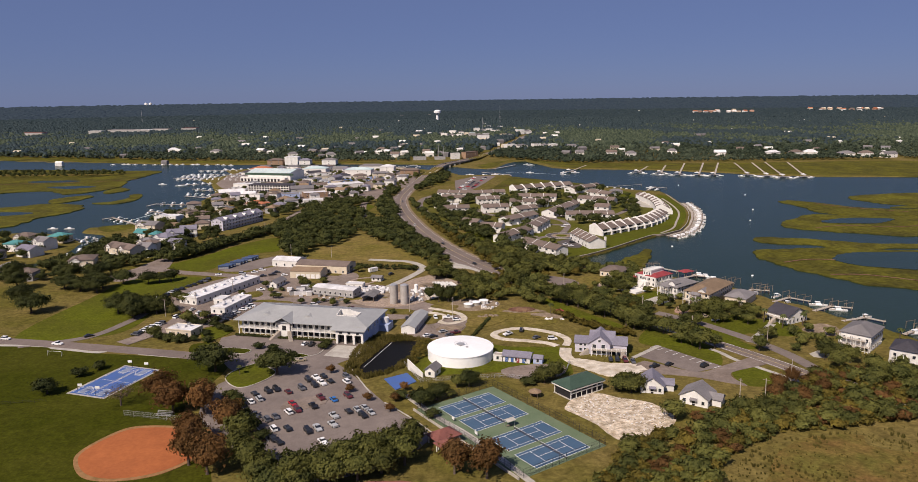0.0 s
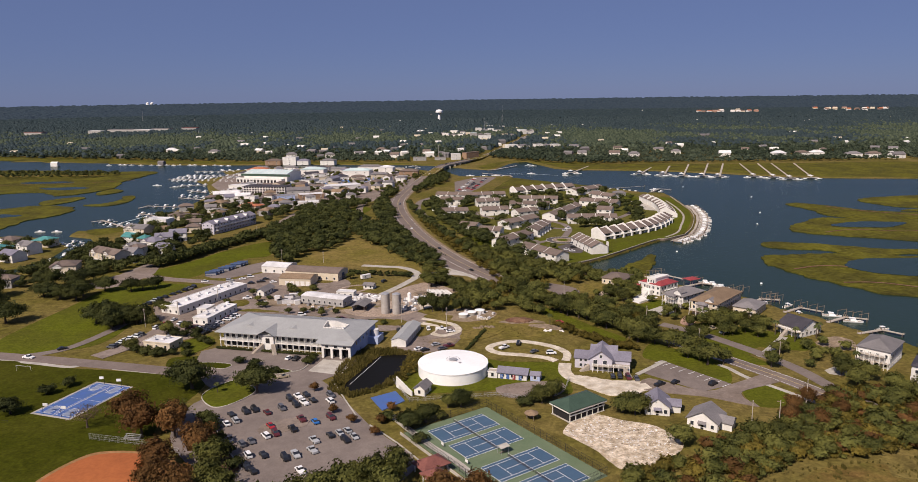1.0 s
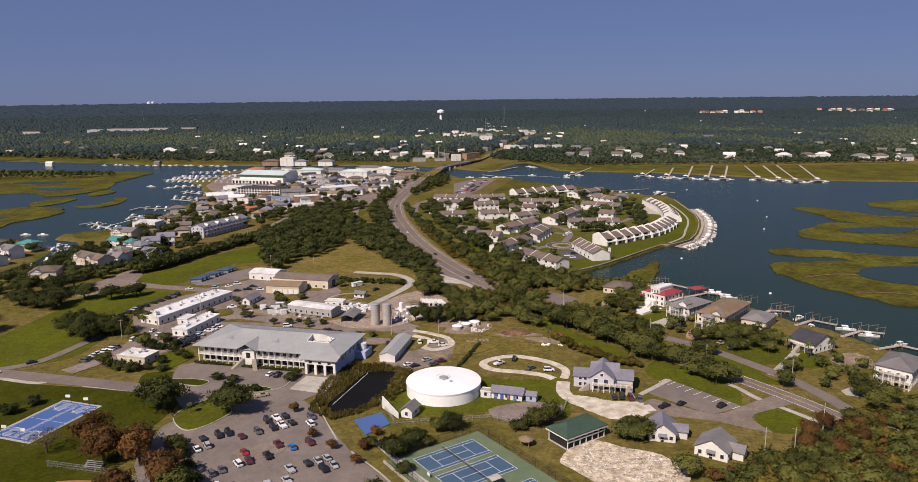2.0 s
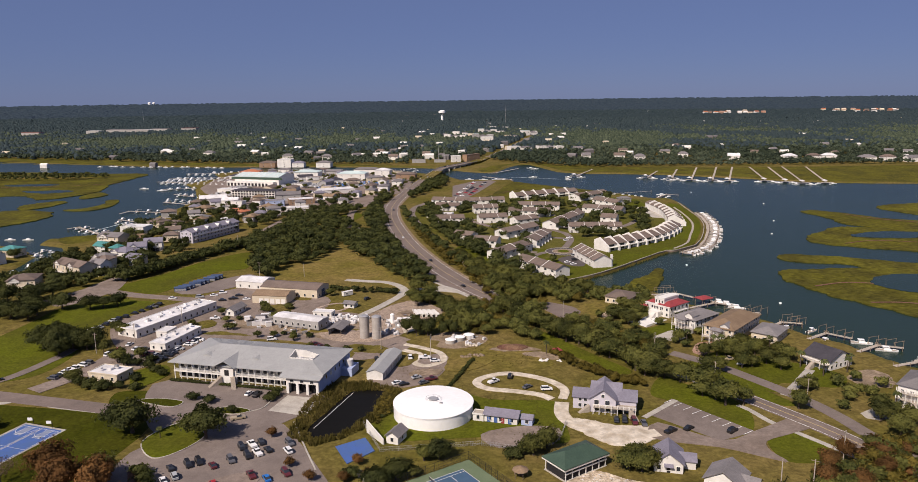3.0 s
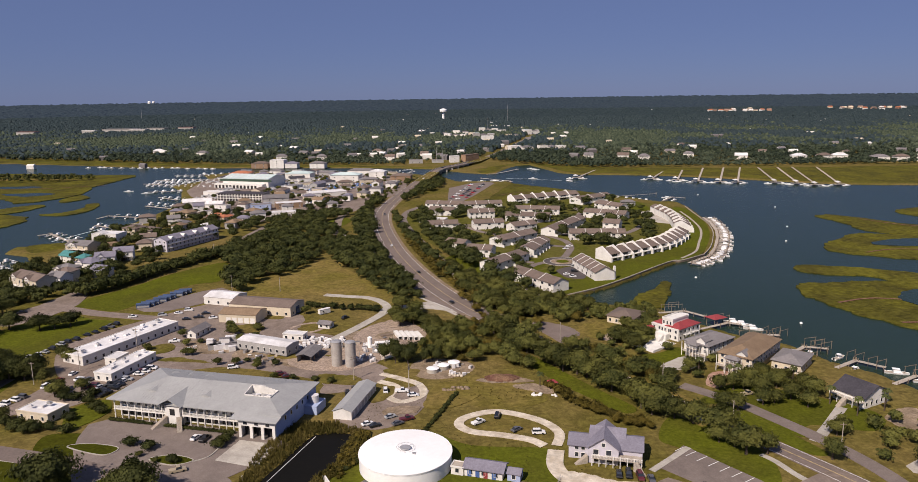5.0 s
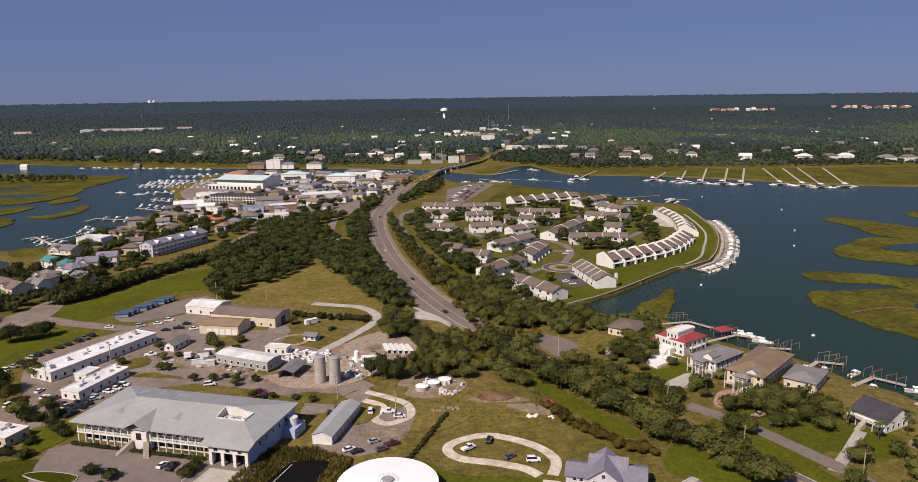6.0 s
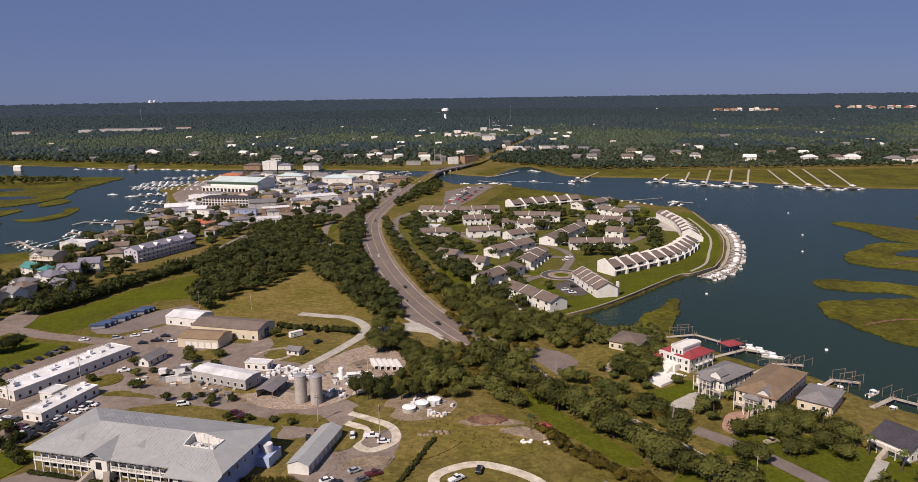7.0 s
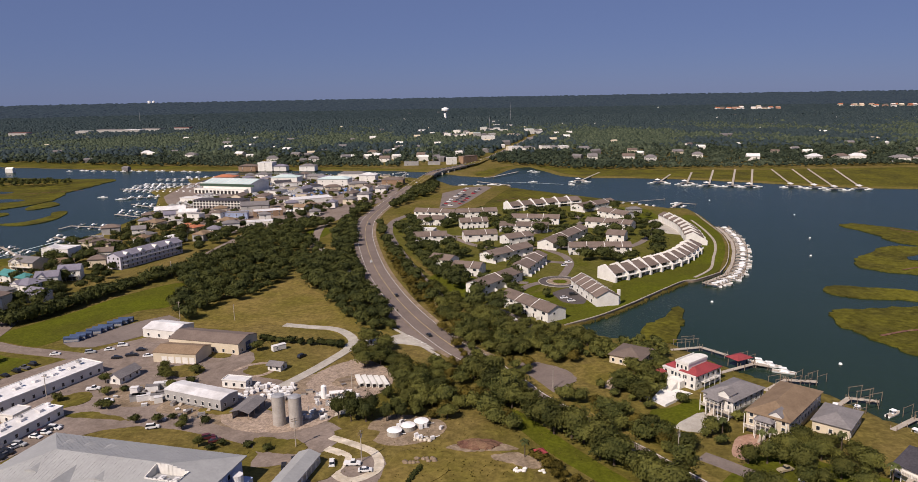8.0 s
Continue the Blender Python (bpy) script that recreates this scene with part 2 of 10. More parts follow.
    "leaf_bare": leaf_mat("leaf_bare", (0.12, 0.085, 0.05), (0.2, 0.14, 0.09)),
    "leaf_shrub": leaf_mat("leaf_shrub", (0.055, 0.048, 0.01), (0.19, 0.145, 0.03)),
    "leaf_reed": leaf_mat("leaf_reed", (0.075, 0.068, 0.015), (0.2, 0.16, 0.05)),
    "leaf_palm": leaf_mat("leaf_palm", (0.05, 0.065, 0.02), (0.1, 0.11, 0.04)),
    # pine green pushed to blue: distance haze painted into the colour
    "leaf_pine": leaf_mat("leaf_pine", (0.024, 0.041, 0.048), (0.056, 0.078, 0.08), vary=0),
    "foam": mat("foam", (0.6, 0.65, 0.66), (0.35, 0.42, 0.44), big=0.4, fine=2, rough=0.6, vary=0),
    "red_earth": mat("red_earth", (0.3, 0.17, 0.12), (0.36, 0.24, 0.18), big=0.1, fine=0.8, rough=0.9, vary=0.1),
    # these three far greens lean blue, some haze mixed into each
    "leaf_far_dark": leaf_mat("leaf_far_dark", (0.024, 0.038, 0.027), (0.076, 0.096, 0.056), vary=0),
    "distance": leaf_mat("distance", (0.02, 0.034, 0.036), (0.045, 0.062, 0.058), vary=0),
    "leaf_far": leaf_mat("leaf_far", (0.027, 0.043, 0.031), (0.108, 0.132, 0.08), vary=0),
}
M["pond"].node_tree.nodes["Principled BSDF"].inputs["Specular IOR Level"].default_value = 0.06      # dark pond water, specular turned down so it mirrors little sky
dn = M["distance"].node_tree      # bluish emission added to the backdrop, standing in for haze
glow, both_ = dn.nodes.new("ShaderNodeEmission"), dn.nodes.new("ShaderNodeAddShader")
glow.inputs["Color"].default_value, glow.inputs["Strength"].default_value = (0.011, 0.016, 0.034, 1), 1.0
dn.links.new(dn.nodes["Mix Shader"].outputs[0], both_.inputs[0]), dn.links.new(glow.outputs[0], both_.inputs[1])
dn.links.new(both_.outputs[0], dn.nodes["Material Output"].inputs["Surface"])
CAR = {}
for cname, ccol in (("white", (0.75, 0.75, 0.75)), ("black", (0.015, 0.015, 0.017)), ("silver", (0.38, 0.39, 0.4)), ("grey", (0.1, 0.1, 0.11)),
                    ("red", (0.35, 0.02, 0.025)), ("blue", (0.02, 0.16, 0.5)), ("maroon", (0.1, 0.02, 0.025)), ("tan", (0.35, 0.29, 0.2))):
    CAR[cname] = mat("car_" + cname, ccol, tuple(c * 0.9 for c in ccol), big=0.3, fine=3, rough=0.3, spec=0.6, vary=0.05, grain=0.03, local=True)


# ---- mesh helpers ----
class Geo:
    """Vertices and faces of one part."""

    def __init__(self):
        self.v, self.f = [], []

    def add(self, verts, faces):
        k = len(self.v)
        self.v += [tuple(p) for p in verts]
        self.f += [tuple(i + k for i in f) for f in faces]
        return self

    def box(self, x0, x1, y0, y1, z0, z1):
        return self.add([(x0, y0, z0), (x1, y0, z0), (x1, y1, z0), (x0, y1, z0), (x0, y0, z1), (x1, y0, z1), (x1, y1, z1), (x0, y1, z1)],
                        [(3, 2, 1, 0), (4, 5, 6, 7), (0, 1, 5, 4), (1, 2, 6, 5), (2, 3, 7, 6), (3, 0, 4, 7)])

    def prism(self, pts, z0, z1):
        n = len(pts)
        return self.add([(x, y, z0) for x, y in pts] + [(x, y, z1) for x, y in pts],
                        [tuple(range(n))[::-1], tuple(range(n, 2 * n))] + [(i, (i + 1) % n, n + (i + 1) % n, n + i) for i in range(n)])

    def cyl(self, x, y, z0, z1, r, n=12, r2=None):
        r2 = r if r2 is None else r2
        ring = [(math.cos(2 * math.pi * i / n), math.sin(2 * math.pi * i / n)) for i in range(n)]
        return self.add([(x + r * c, y + r * s, z0) for c, s in ring] + [(x + r2 * c, y + r2 * s, z1) for c, s in ring],
                        [tuple(range(n))[::-1], tuple(range(n, 2 * n))] + [(i, (i + 1) % n, n + (i + 1) % n, n + i) for i in range(n)])

    def beam(self, p, q, r, n=5, r2=None):
        p, q = Vector(p), Vector(q)
        d = (q - p).normalized()
        u = d.orthogonal().normalized()
        w = d.cross(u)
        r2 = r if r2 is None else r2
        ring = [(math.cos(2 * math.pi * i / n), math.sin(2 * math.pi * i / n)) for i in range(n)]
        return self.add([p + (u * c + w * s) * r for c, s in ring] + [q + (u * c + w * s) * r2 for c, s in ring],
                        [tuple(range(n))[::-1], tuple(range(n, 2 * n))] + [(i, (i + 1) % n, n + (i + 1) % n, n + i) for i in range(n)])

    def hip(self, L, W, z, h, over=0.6, thick=0.25, x=0, y=0, k=1.0):
        a, b = L / 2 + over, W / 2 + over
        if a >= b:
            r = max(a - b * k, 0.05)
            top = [(-r, 0), (r, 0)]
        else:
            r = max(b - a * k, 0.05)
            top = [(0, -r), (0, r)]
        e = [(-a, -b), (a, -b), (a, b), (-a, b)]
        v = [(x + p, y + q, z) for p, q in e] + [(x + p, y + q, z + thick) for p, q in e] + [(x + p, y + q, z + thick + h) for p, q in top]
        side = [(0, 1, 5, 4), (1, 2, 6, 5), (2, 3, 7, 6), (3, 0, 4, 7), (3, 2, 1, 0)]
        slope = [(4, 5, 9, 8), (5, 6, 9), (6, 7, 8, 9), (7, 4, 8)] if a >= b else [(4, 5, 8), (5, 6, 9, 8), (6, 7, 9), (7, 4, 8, 9)]
        return self.add(v, side + slope)

    def gable(self, L, W, z, h, over=0.5, thick=0.22, x=0, y=0, turn=False):
        """Two slopes with thickness, ridge along x (along y if turn)."""
        a, b = L / 2 + over, W / 2 + over
        if turn:
            a, b = W / 2 + over, L / 2 + over
        drop = h * over / (b - over) if b > over else 0
        sec = [(-b, z - drop), (0, z + h), (b, z - drop), (b, z - drop + thick), (0, z + h + thick), (-b, z - drop + thick)]
        v = []
        for s in (-a, a):
            v += [((x + p, y - s, q) if turn else (x + s, y + p, q)) for p, q in sec]
        f = [(0, 1, 4, 5), (1, 2, 3, 4), (11, 10, 7, 6), (10, 9, 8, 7)] + [(i, 6 + i, 6 + (i + 1) % 6, (i + 1) % 6) for i in range(6)]
        return self.add(v, f)

    def gable_wall(self, L, W, z0, z1, h, x=0, y=0, turn=False):
        """A house body with two gable ends, ridge along x (along y if turn)."""
        a, b = (W / 2, L / 2) if turn else (L / 2, W / 2)
        sec = [(-b, z0), (b, z0), (b, z1), (0, z1 + h), (-b, z1)]
        v = []
        for s in (-a, a):
            v += [((x + p, y - s, q) if turn else (x + s, y + p, q)) for p, q in sec]
        return self.add(v, [(0, 4, 3, 2, 1), (5, 6, 7, 8, 9)] + [(i, (i + 1) % 5, 5 + (i + 1) % 5, 5 + i) for i in range(5)])

    def mesh(self, name, material):
        me = bpy.data.meshes.new(name)
        me.from_pydata(self.v, [], self.f)
        me.materials.append(material)
        me.update()
        return me


def fix(me):
    bm = bmesh.new()
    bm.from_mesh(me)
    bmesh.ops.recalc_face_normals(bm, faces=bm.faces)
    bm.to_mesh(me)
    bm.free()
    return me


def part(name, geo, material, parent, label=""):
    ob = new(name, fix(geo.mesh(name, material)))
    ob.parent = parent
    return tagged(ob, label)


def thing(name, label, category, group="", at=None):
    ob = new(name)
    if at is not None:
        ob.matrix_basis = at
    return tagged(ob, label, category, group)


def solid(name, geo, material, label="", category="", group="", kind=""):
    return tagged(new(name, fix(geo.mesh(name, material))), label, category, group, kind)


def smooth(pts, n=6, closed=True):
    """A rounded line through a few points."""
    p = [Vector(q) for q in pts]
    out, k = [], len(p)
    for i in range(k if closed else k - 1):
        if closed:
            a, b, c, d = (p[(i + j - 1) % k] for j in range(4))
        else:
            a, b, c, d = p[max(i - 1, 0)], p[i], p[i + 1], p[min(i + 2, k - 1)]
        for s in range(n):
            t = s / n
            out.append(0.5 * ((2 * b) + (c - a) * t + (2 * a - 5 * b + 4 * c - d) * t * t + (3 * b - a - 3 * c + d) * t ** 3))
    if not closed:
        out.append(p[-1])
    return [(q.x, q.y) for q in out]


def rough_edge(pts, amount, seed):
    """Breaks an outline up as grown edges are."""
    out = []
    for x, y in pts:
        d = noise.noise_vector(Vector((x * 0.05, y * 0.05, seed))) + 0.5 * noise.noise_vector(Vector((x * 0.15, y * 0.15, seed)))
        d += 0.4 * noise.noise_vector(Vector((x * 0.5, y * 0.5, seed + 3)))
        out.append((x + d.x * amount, y + d.y * amount))
    return out


LEVEL = [0.0]


def next_level():
    """A little more height for each flat sheet, so that no two lie in one plane."""
    LEVEL[0] += 0.0012
    return LEVEL[0]


def patch(name, pts, z, material, label, deep=0.3, n=6, rough=0.0, kind="structure", category="", lift=True):
    n = max(n, 9) if rough else n
    line = smooth(pts, n) if n > 1 else pts
    z += next_level() if lift else 0.0
    if rough:
        line = rough_edge(line, rough, len(pts))
    me = bpy.data.meshes.new(name)
    bm = bmesh.new()
    face = bm.faces.new([bm.verts.new((x, y, z)) for x, y in line])
    face.normal_update()
    bmesh.ops.triangulate(bm, faces=[face])
    ext = bmesh.ops.extrude_face_region(bm, geom=bm.faces[:])
    for vert in [q for q in ext["geom"] if isinstance(q, bmesh.types.BMVert)]:
        vert.co.z -= deep
    bmesh.ops.recalc_face_normals(bm, faces=bm.faces)
    bm.to_mesh(me)
    bm.free()
    me.materials.append(material)
    return tagged(new(name, me), label, category, "", kind)


def offset(line, d):
    out = []
    for i, (x, y) in enumerate(line):
        a, b = line[max(i - 1, 0)], line[min(i + 1, len(line) - 1)]
        t = Vector((b[0] - a[0], b[1] - a[1])).normalized()
        out.append((x - t.y * d, y + t.x * d))
    return out


def ribbon(name, pts, width, z, material, label="", n=6, thick=0.25, kind="structure", shift=0.0, parent=None, closed=False, zs=None):
    line = smooth(pts, n, closed)
    if closed:
        line = line + [line[0], line[1]]
    a, b = offset(line, shift + width / 2), offset(line, shift - width / 2)
    k = len(line)
    up = next_level()
    h = (lambda x, y: zs(x, y) + up) if zs else (lambda x, y: z + up)
    v = [(x, y, h(x, y)) for x, y in a] + [(x, y, h(x, y)) for x, y in b]
    v += [(x, y, q - thick) for x, y, q in v]
    f = []
    for i in range(k - 1):
        f += [(i, k + i, k + i + 1, i + 1), (2 * k + i, 2 * k + i + 1, 3 * k + i + 1, 3 * k + i), (i, i + 1, 2 * k + i + 1, 2 * k + i), (k + i, 3 * k + i, 3 * k + i + 1, k + i + 1)]
    ob = new(name, fix(Geo().add(v, f).mesh(name, material)))
    if parent:
        ob.parent = parent
        return tagged(ob, label)
    return tagged(ob, label, "", "", kind)


def mesh_arrays(name, verts, tris, material):
    """A mesh from arrays of vertices and triangles."""
    me = bpy.data.meshes.new(name)
    me.vertices.add(len(verts))
    me.vertices.foreach_set("co", np.asarray(verts, np.float32).ravel())
    t = np.asarray(tris, np.int32)
    me.loops.add(t.size)
    me.loops.foreach_set("vertex_index", t.ravel())
    me.polygons.add(len(t))
    me.polygons.foreach_set("loop_start", np.arange(0, t.size, 3, dtype=np.int32))
    me.update(calc_edges=True)
    me.validate()
    me.materials.append(material)
    return me


def rect(a, b, w):
    """Middle, turn and length of a box whose front runs from a to b and that is w deep."""
    a, b = Vector(a), Vector(b)
    d = b - a
    nrm = Vector((-d.y, d.x)).normalized()
    c = (a + b) / 2 + nrm * w / 2
    return c.x, c.y, math.degrees(math.atan2(d.y, d.x)), d.length


# ---- land and water ----
WATER_Z = -1.2
SHORE_R = [(300, 150), (240, 270), (218, 308), (211, 336), (196, 362), (187, 384), (176, 396), (166, 420), (149, 432), (139, 445), (129, 462), (122, 478),
           (110, 482), (97, 485), (87, 494), (84, 508), (77, 509.5), (95.5, 523.5), (116.5, 542.5), (141.5, 572.5), (160, 591.5), (169.5, 595), (188.5, 611), (204, 634), (218, 670), (228, 701), (236, 736), (239, 770),
           (245, 834), (244, 868), (228, 872), (210, 892), (191, 903), (172, 882), (150, 912), (110, 904), (70, 888), (40, 896), (48, 940), (62, 995), (78, 1052),
           (76, 1071), (5, 1077), (-17, 1137), (-70, 1188), (-124, 1210), (-238, 1244), (-330, 1240), (-383, 1205)]
SHORE_L = [(-352, 1140), (-378, 1067), (-343, 1011), (-307, 918), (-300, 854), (-297, 725), (-310, 675), (-345, 664), (-340, 645), (-315, 634), (-296, 606),
           (-298, 566), (-296, 534), (-306, 500), (-350, 505), (-352, 518), (-318, 522), (-314, 560), (-322, 595), (-352, 628), (-392, 645), (-416, 634), (-470, 600),
           (-600, 560), (-900, 520), (-1500, 520), (-1500, 1620)]
SHORE_N = [(-900, 1465), (-811, 1440), (-707, 1408), (-603, 1366), (-500, 1336), (-405, 1322), (-300, 1312), (-190, 1296), (-90, 1280), (-30, 1255), (20, 1195), (56, 1173),
           (86, 1266), (102, 1298), (126, 1312), (140, 1259), (161, 1177), (190, 1152), (230, 1146), (267, 1135), (304, 1123), (337, 1106), (399, 1067), (453, 1026), (497, 1005), (546, 994), (800, 960), (1500, 900), (1500, 150)]
SEA = SHORE_R + SHORE_L + SHORE_N


def signed(px, py, poly):
    """Distance to an outline, negative inside it."""
    d2 = np.full(px.shape, 1e12)
    inside = np.zeros(px.shape, bool)
    k = len(poly)
    for i in range(k):
        (x0, y0), (x1, y1) = poly[i], poly[(i + 1) % k]
        ex, ey = x1 - x0, y1 - y0
        t = np.clip(((px - x0) * ex + (py - y0) * ey) / (ex * ex + ey * ey + 1e-9), 0, 1)
        d2 = np.minimum(d2, (px - x0 - t * ex) ** 2 + (py - y0 - t * ey) ** 2)
        cross = ((y0 > py) != (y1 > py)) & (px < (x1 - x0) * (py - y0) / (y1 - y0 + 1e-12) + x0)
        inside ^= cross
    return np.where(inside, -np.sqrt(d2), np.sqrt(d2))


def far_rise(x, y):
    """The land lies flat for kilometres and climbs to a wooded ridge at the horizon."""
    r = np.hypot(np.asarray(x) - 15, np.asarray(y) - 80)
    t = np.clip((r - 3000) / 1850, 0, 1.02)
    return 78 * t ** 2.2


def axis(lo, a, b, hi, step):
    mid = list(np.arange(a, b + step, step))
    left, right, s = [], [], step
    q = a
    while q > lo:
        s *= 1.25
        q -= s
        left.append(max(q, lo))
    q, s = mid[-1], step
    while q < hi:
        s *= 1.25
        q += s
        right.append(min(q, hi))
    return np.array(left[::-1] + mid + right)


gx, gy = axis(-4800, -520, 600, 4800, 5.0), axis(-900, 170, 1340, 4870, 5.0)
X, Y = np.meshgrid(gx, gy)
S = signed(X, Y, SEA)
Z = np.clip((S + 1.0) * 0.45, -3.5, 0.0)
Z = Z + far_rise(X, Y)
nx, ny = len(gx), len(gy)
idx = np.arange(nx * ny).reshape(ny, nx)
q0, q1, q2, q3 = idx[:-1, :-1].ravel(), idx[:-1, 1:].ravel(), idx[1:, 1:].ravel(), idx[1:, :-1].ravel()
tris = np.concatenate([np.stack([q0, q1, q2], 1), np.stack([q0, q2, q3], 1)])
ground = tagged(new("ground", mesh_arrays("ground", np.stack([X.ravel(), Y.ravel(), Z.ravel()], 1), tris, M["ground"])),
                "flat coastal land with dry grass and scrub", "ground", "", "structure")
solid("water", Geo().add([(-1600, 100, WATER_Z), (1600, 100, WATER_Z), (1600, 1700, WATER_Z), (-1600, 1700, WATER_Z)], [(0, 1, 2, 3)]), M["water"],
      "blue-green tidal water of the sound and channel", "water", "", "structure")


# ---- marshes ----
def marsh(pts, label="yellow-green salt marsh grass island in the sound", rough=5.0, z=WATER_Z + 0.55):
    patch("marsh", pts, z, M["marsh"], label, deep=1.2, n=8, rough=rough, category="marsh")


marsh([(219, 524), (250, 530), (285, 534), (330, 520), (420, 500), (520, 470), (470, 400), (330, 395), (262, 418), (240, 440), (226, 462), (218, 490)])
marsh([(238, 560), (247, 577), (280, 568), (330, 545), (430, 540), (420, 520), (330, 528), (296, 516), (277, 541), (252, 551)], rough=3)
marsh([(289, 618), (298, 645), (338, 680), (365, 680), (420, 668), (520, 660), (500, 590), (390, 570), (338, 586), (310, 602)])
marsh([(348, 766), (358, 776), (370, 774), (392, 745), (420, 715), (500, 700), (500, 676), (420, 672), (388, 672), (366, 686), (356, 702), (356, 730)], rough=3)
marsh([(436, 788), (464, 810), (528, 820), (640, 810), (640, 740), (520, 720), (474, 733), (444, 752)])
marsh([(440, 720), (520, 735), (620, 720), (620, 690), (520, 705)], rough=3)
marsh([(112, 484), (114, 497), (122, 507), (129, 515), (141, 536), (146, 533), (139, 514), (136, 498), (131, 486), (122, 480)], "tall yellow-green marsh grass spit beside the bay", rough=3.5)
marsh([(40, 894), (50, 940), (64, 996), (80, 1050), (104, 1024), (163, 960), (196, 920), (212, 897), (190, 890), (172, 872), (148, 890), (110, 894), (72, 878)],
      "flat yellow-green salt marsh behind the townhouses", rough=2)
marsh([(-1100, 1300), (-813, 1275), (-700, 1258), (-583, 1228), (-500, 1214), (-492, 1140), (-490, 1080), (-468, 985), (-500, 920), (-560, 960), (-700, 900), (-1100, 960)],
      "wide yellow-green marsh island with a scrub ridge")
marsh([(-476, 905), (-455, 895), (-462, 850), (-478, 842), (-495, 870)], rough=3)
marsh([(-422, 806), (-416, 780), (-430, 735), (-436, 672), (-520, 640), (-800, 680), (-800, 850), (-560, 800), (-475, 836)], rough=6)
marsh([(-428, 834), (-410, 846), (-404, 878), (-414, 905), (-404, 912), (-392, 884), (-387, 852), (-398, 828)], rough=2)
marsh([(-466, 985), (-440, 960), (-448, 925), (-465, 940)], rough=2)
marsh([(36, 1196), (58, 1182), (78, 1260), (98, 1306), (128, 1320), (148, 1259), (168, 1185), (192, 1160), (231, 1154), (268, 1142), (305, 1130), (340, 1113), (402, 1074), (456, 1033), (500, 1012), (548, 1001), (760, 972), (760, 1190),
       (571, 1205), (430, 1205), (300, 1225), (190, 1262), (120, 1330), (60, 1270)], "green and ochre marsh along the far shore", rough=2, z=0.06)
marsh([(-30, 1270), (-190, 1305), (-405, 1332), (-603, 1378), (-811, 1452), (-1100, 1560), (-1100, 1620), (-811, 1530), (-603, 1450), (-405, 1372), (-190, 1330)],
      "green and ochre marsh along the far shore", rough=3, z=0.06)

for pts in ([(-575, 1000), (-535, 1012), (-505, 1000), (-530, 980)], [(-700, 945), (-650, 960), (-625, 940), (-670, 925)], [(-640, 1075), (-590, 1085), (-560, 1070), (-610, 1060)], [(-520, 760), (-480, 775), (-455, 760), (-490, 745)], [(-600, 730), (-560, 745), (-530, 730), (-570, 715)]):
    patch("tidal_pool", pts, WATER_Z + 0.6, M["water"], "still tidal pool in the marsh", n=6, rough=4, deep=0.05)
patch("sand_ridge", [(-900, 1195), (-720, 1190), (-600, 1180), (-560, 1165), (-640, 1160), (-800, 1168)], WATER_Z + 0.7, M["meadow"], "dry sandy ridge on the marsh island", n=6, rough=4)

# ---- lawns, fields and bare ground ----
WAY = [(152, 264), (139, 290), (133, 300.3), (127.5, 309), (121, 319), (108, 338), (96, 357), (86, 373), (79, 383), (67, 402), (57, 417), (51.5, 429), (46, 440), (38, 456)]
STREET = [(105, 371), (111, 365), (121, 353.5), (128, 342.5), (133, 334), (138, 325), (143, 314), (147, 302), (150, 288), (156, 270)]
STRIP = [(41, 412), (48, 406), (55, 395), (63, 381), (72, 366), (82, 350), (76, 346), (66, 360), (57, 373), (50, 386), (45, 398)]
HOUSE_LAWN = [(76, 449), (82, 452), (89, 454), (92, 440), (85, 429), (79.5, 429.5), (75, 438)]
RED_LAWN = [(96, 400), (98, 406), (104, 407), (110, 411), (114, 415), (118, 413), (116, 404), (109, 398), (102, 391.5)]
FORECOURT = [(101.5, 391), (110, 399.5), (115.5, 403), (123, 397.5), (117, 390.5), (110.5, 387)]
BRICK_DRIVE = [(115, 371), (117.5, 378), (121.5, 384), (128, 385.5), (130, 381), (123.5, 374), (119, 368)]
OPEN = [[(39, 545), (46, 550), (63, 518), (58, 503), (44, 519)], [(8, 541), (18, 541), (18, 552), (8, 552)], STRIP, HOUSE_LAWN, RED_LAWN, FORECOURT, BRICK_DRIVE]
patch("lawn", [(-420, 150), (-420, 330), (-226, 333), (-172, 321), (-120, 311), (-104, 300), (-108, 260), (-96, 232), (-78, 200), (-78, 150)], 0.03, M["lawn_dark"], "mown green park playing field", n=4)
patch("lawn", [(-225, 345), (-222, 425), (-220, 453), (-206, 478), (-184, 468), (-170, 462.5), (-172, 446), (-179, 428), (-181, 409), (-171, 372), (-180, 346)], 0.04, M["lawn"], "bright mown grass field beside the road")
patch("lawn", [(-212, 494), (-200, 520), (-190, 540), (-179, 570), (-156, 600), (-146, 575), (-141, 547), (-156, 538), (-168, 515), (-172.6, 491), (-180, 482), (-196, 488)], 0.04, M["lawn"], "bright mown grass field behind the yard")
patch("meadow", [(-120, 514), (-121, 546), (-107, 572), (-91, 592), (-93, 618), (-67, 580), (-42, 544), (-20, 506), (-4, 491), (-10, 484), (-17, 474), (-26, 480), (-41, 501), (-75, 512), (-92, 506)], 0.04, M["meadow"], "dry tan meadow with mown grass")
patch("lawn", [(-62, 480), (-40, 472), (-34, 462), (-44, 443), (-62, 446), (-80, 448), (-76, 458)], 0.05, M["ground"], "patchy grass yard around a small shed", rough=2)
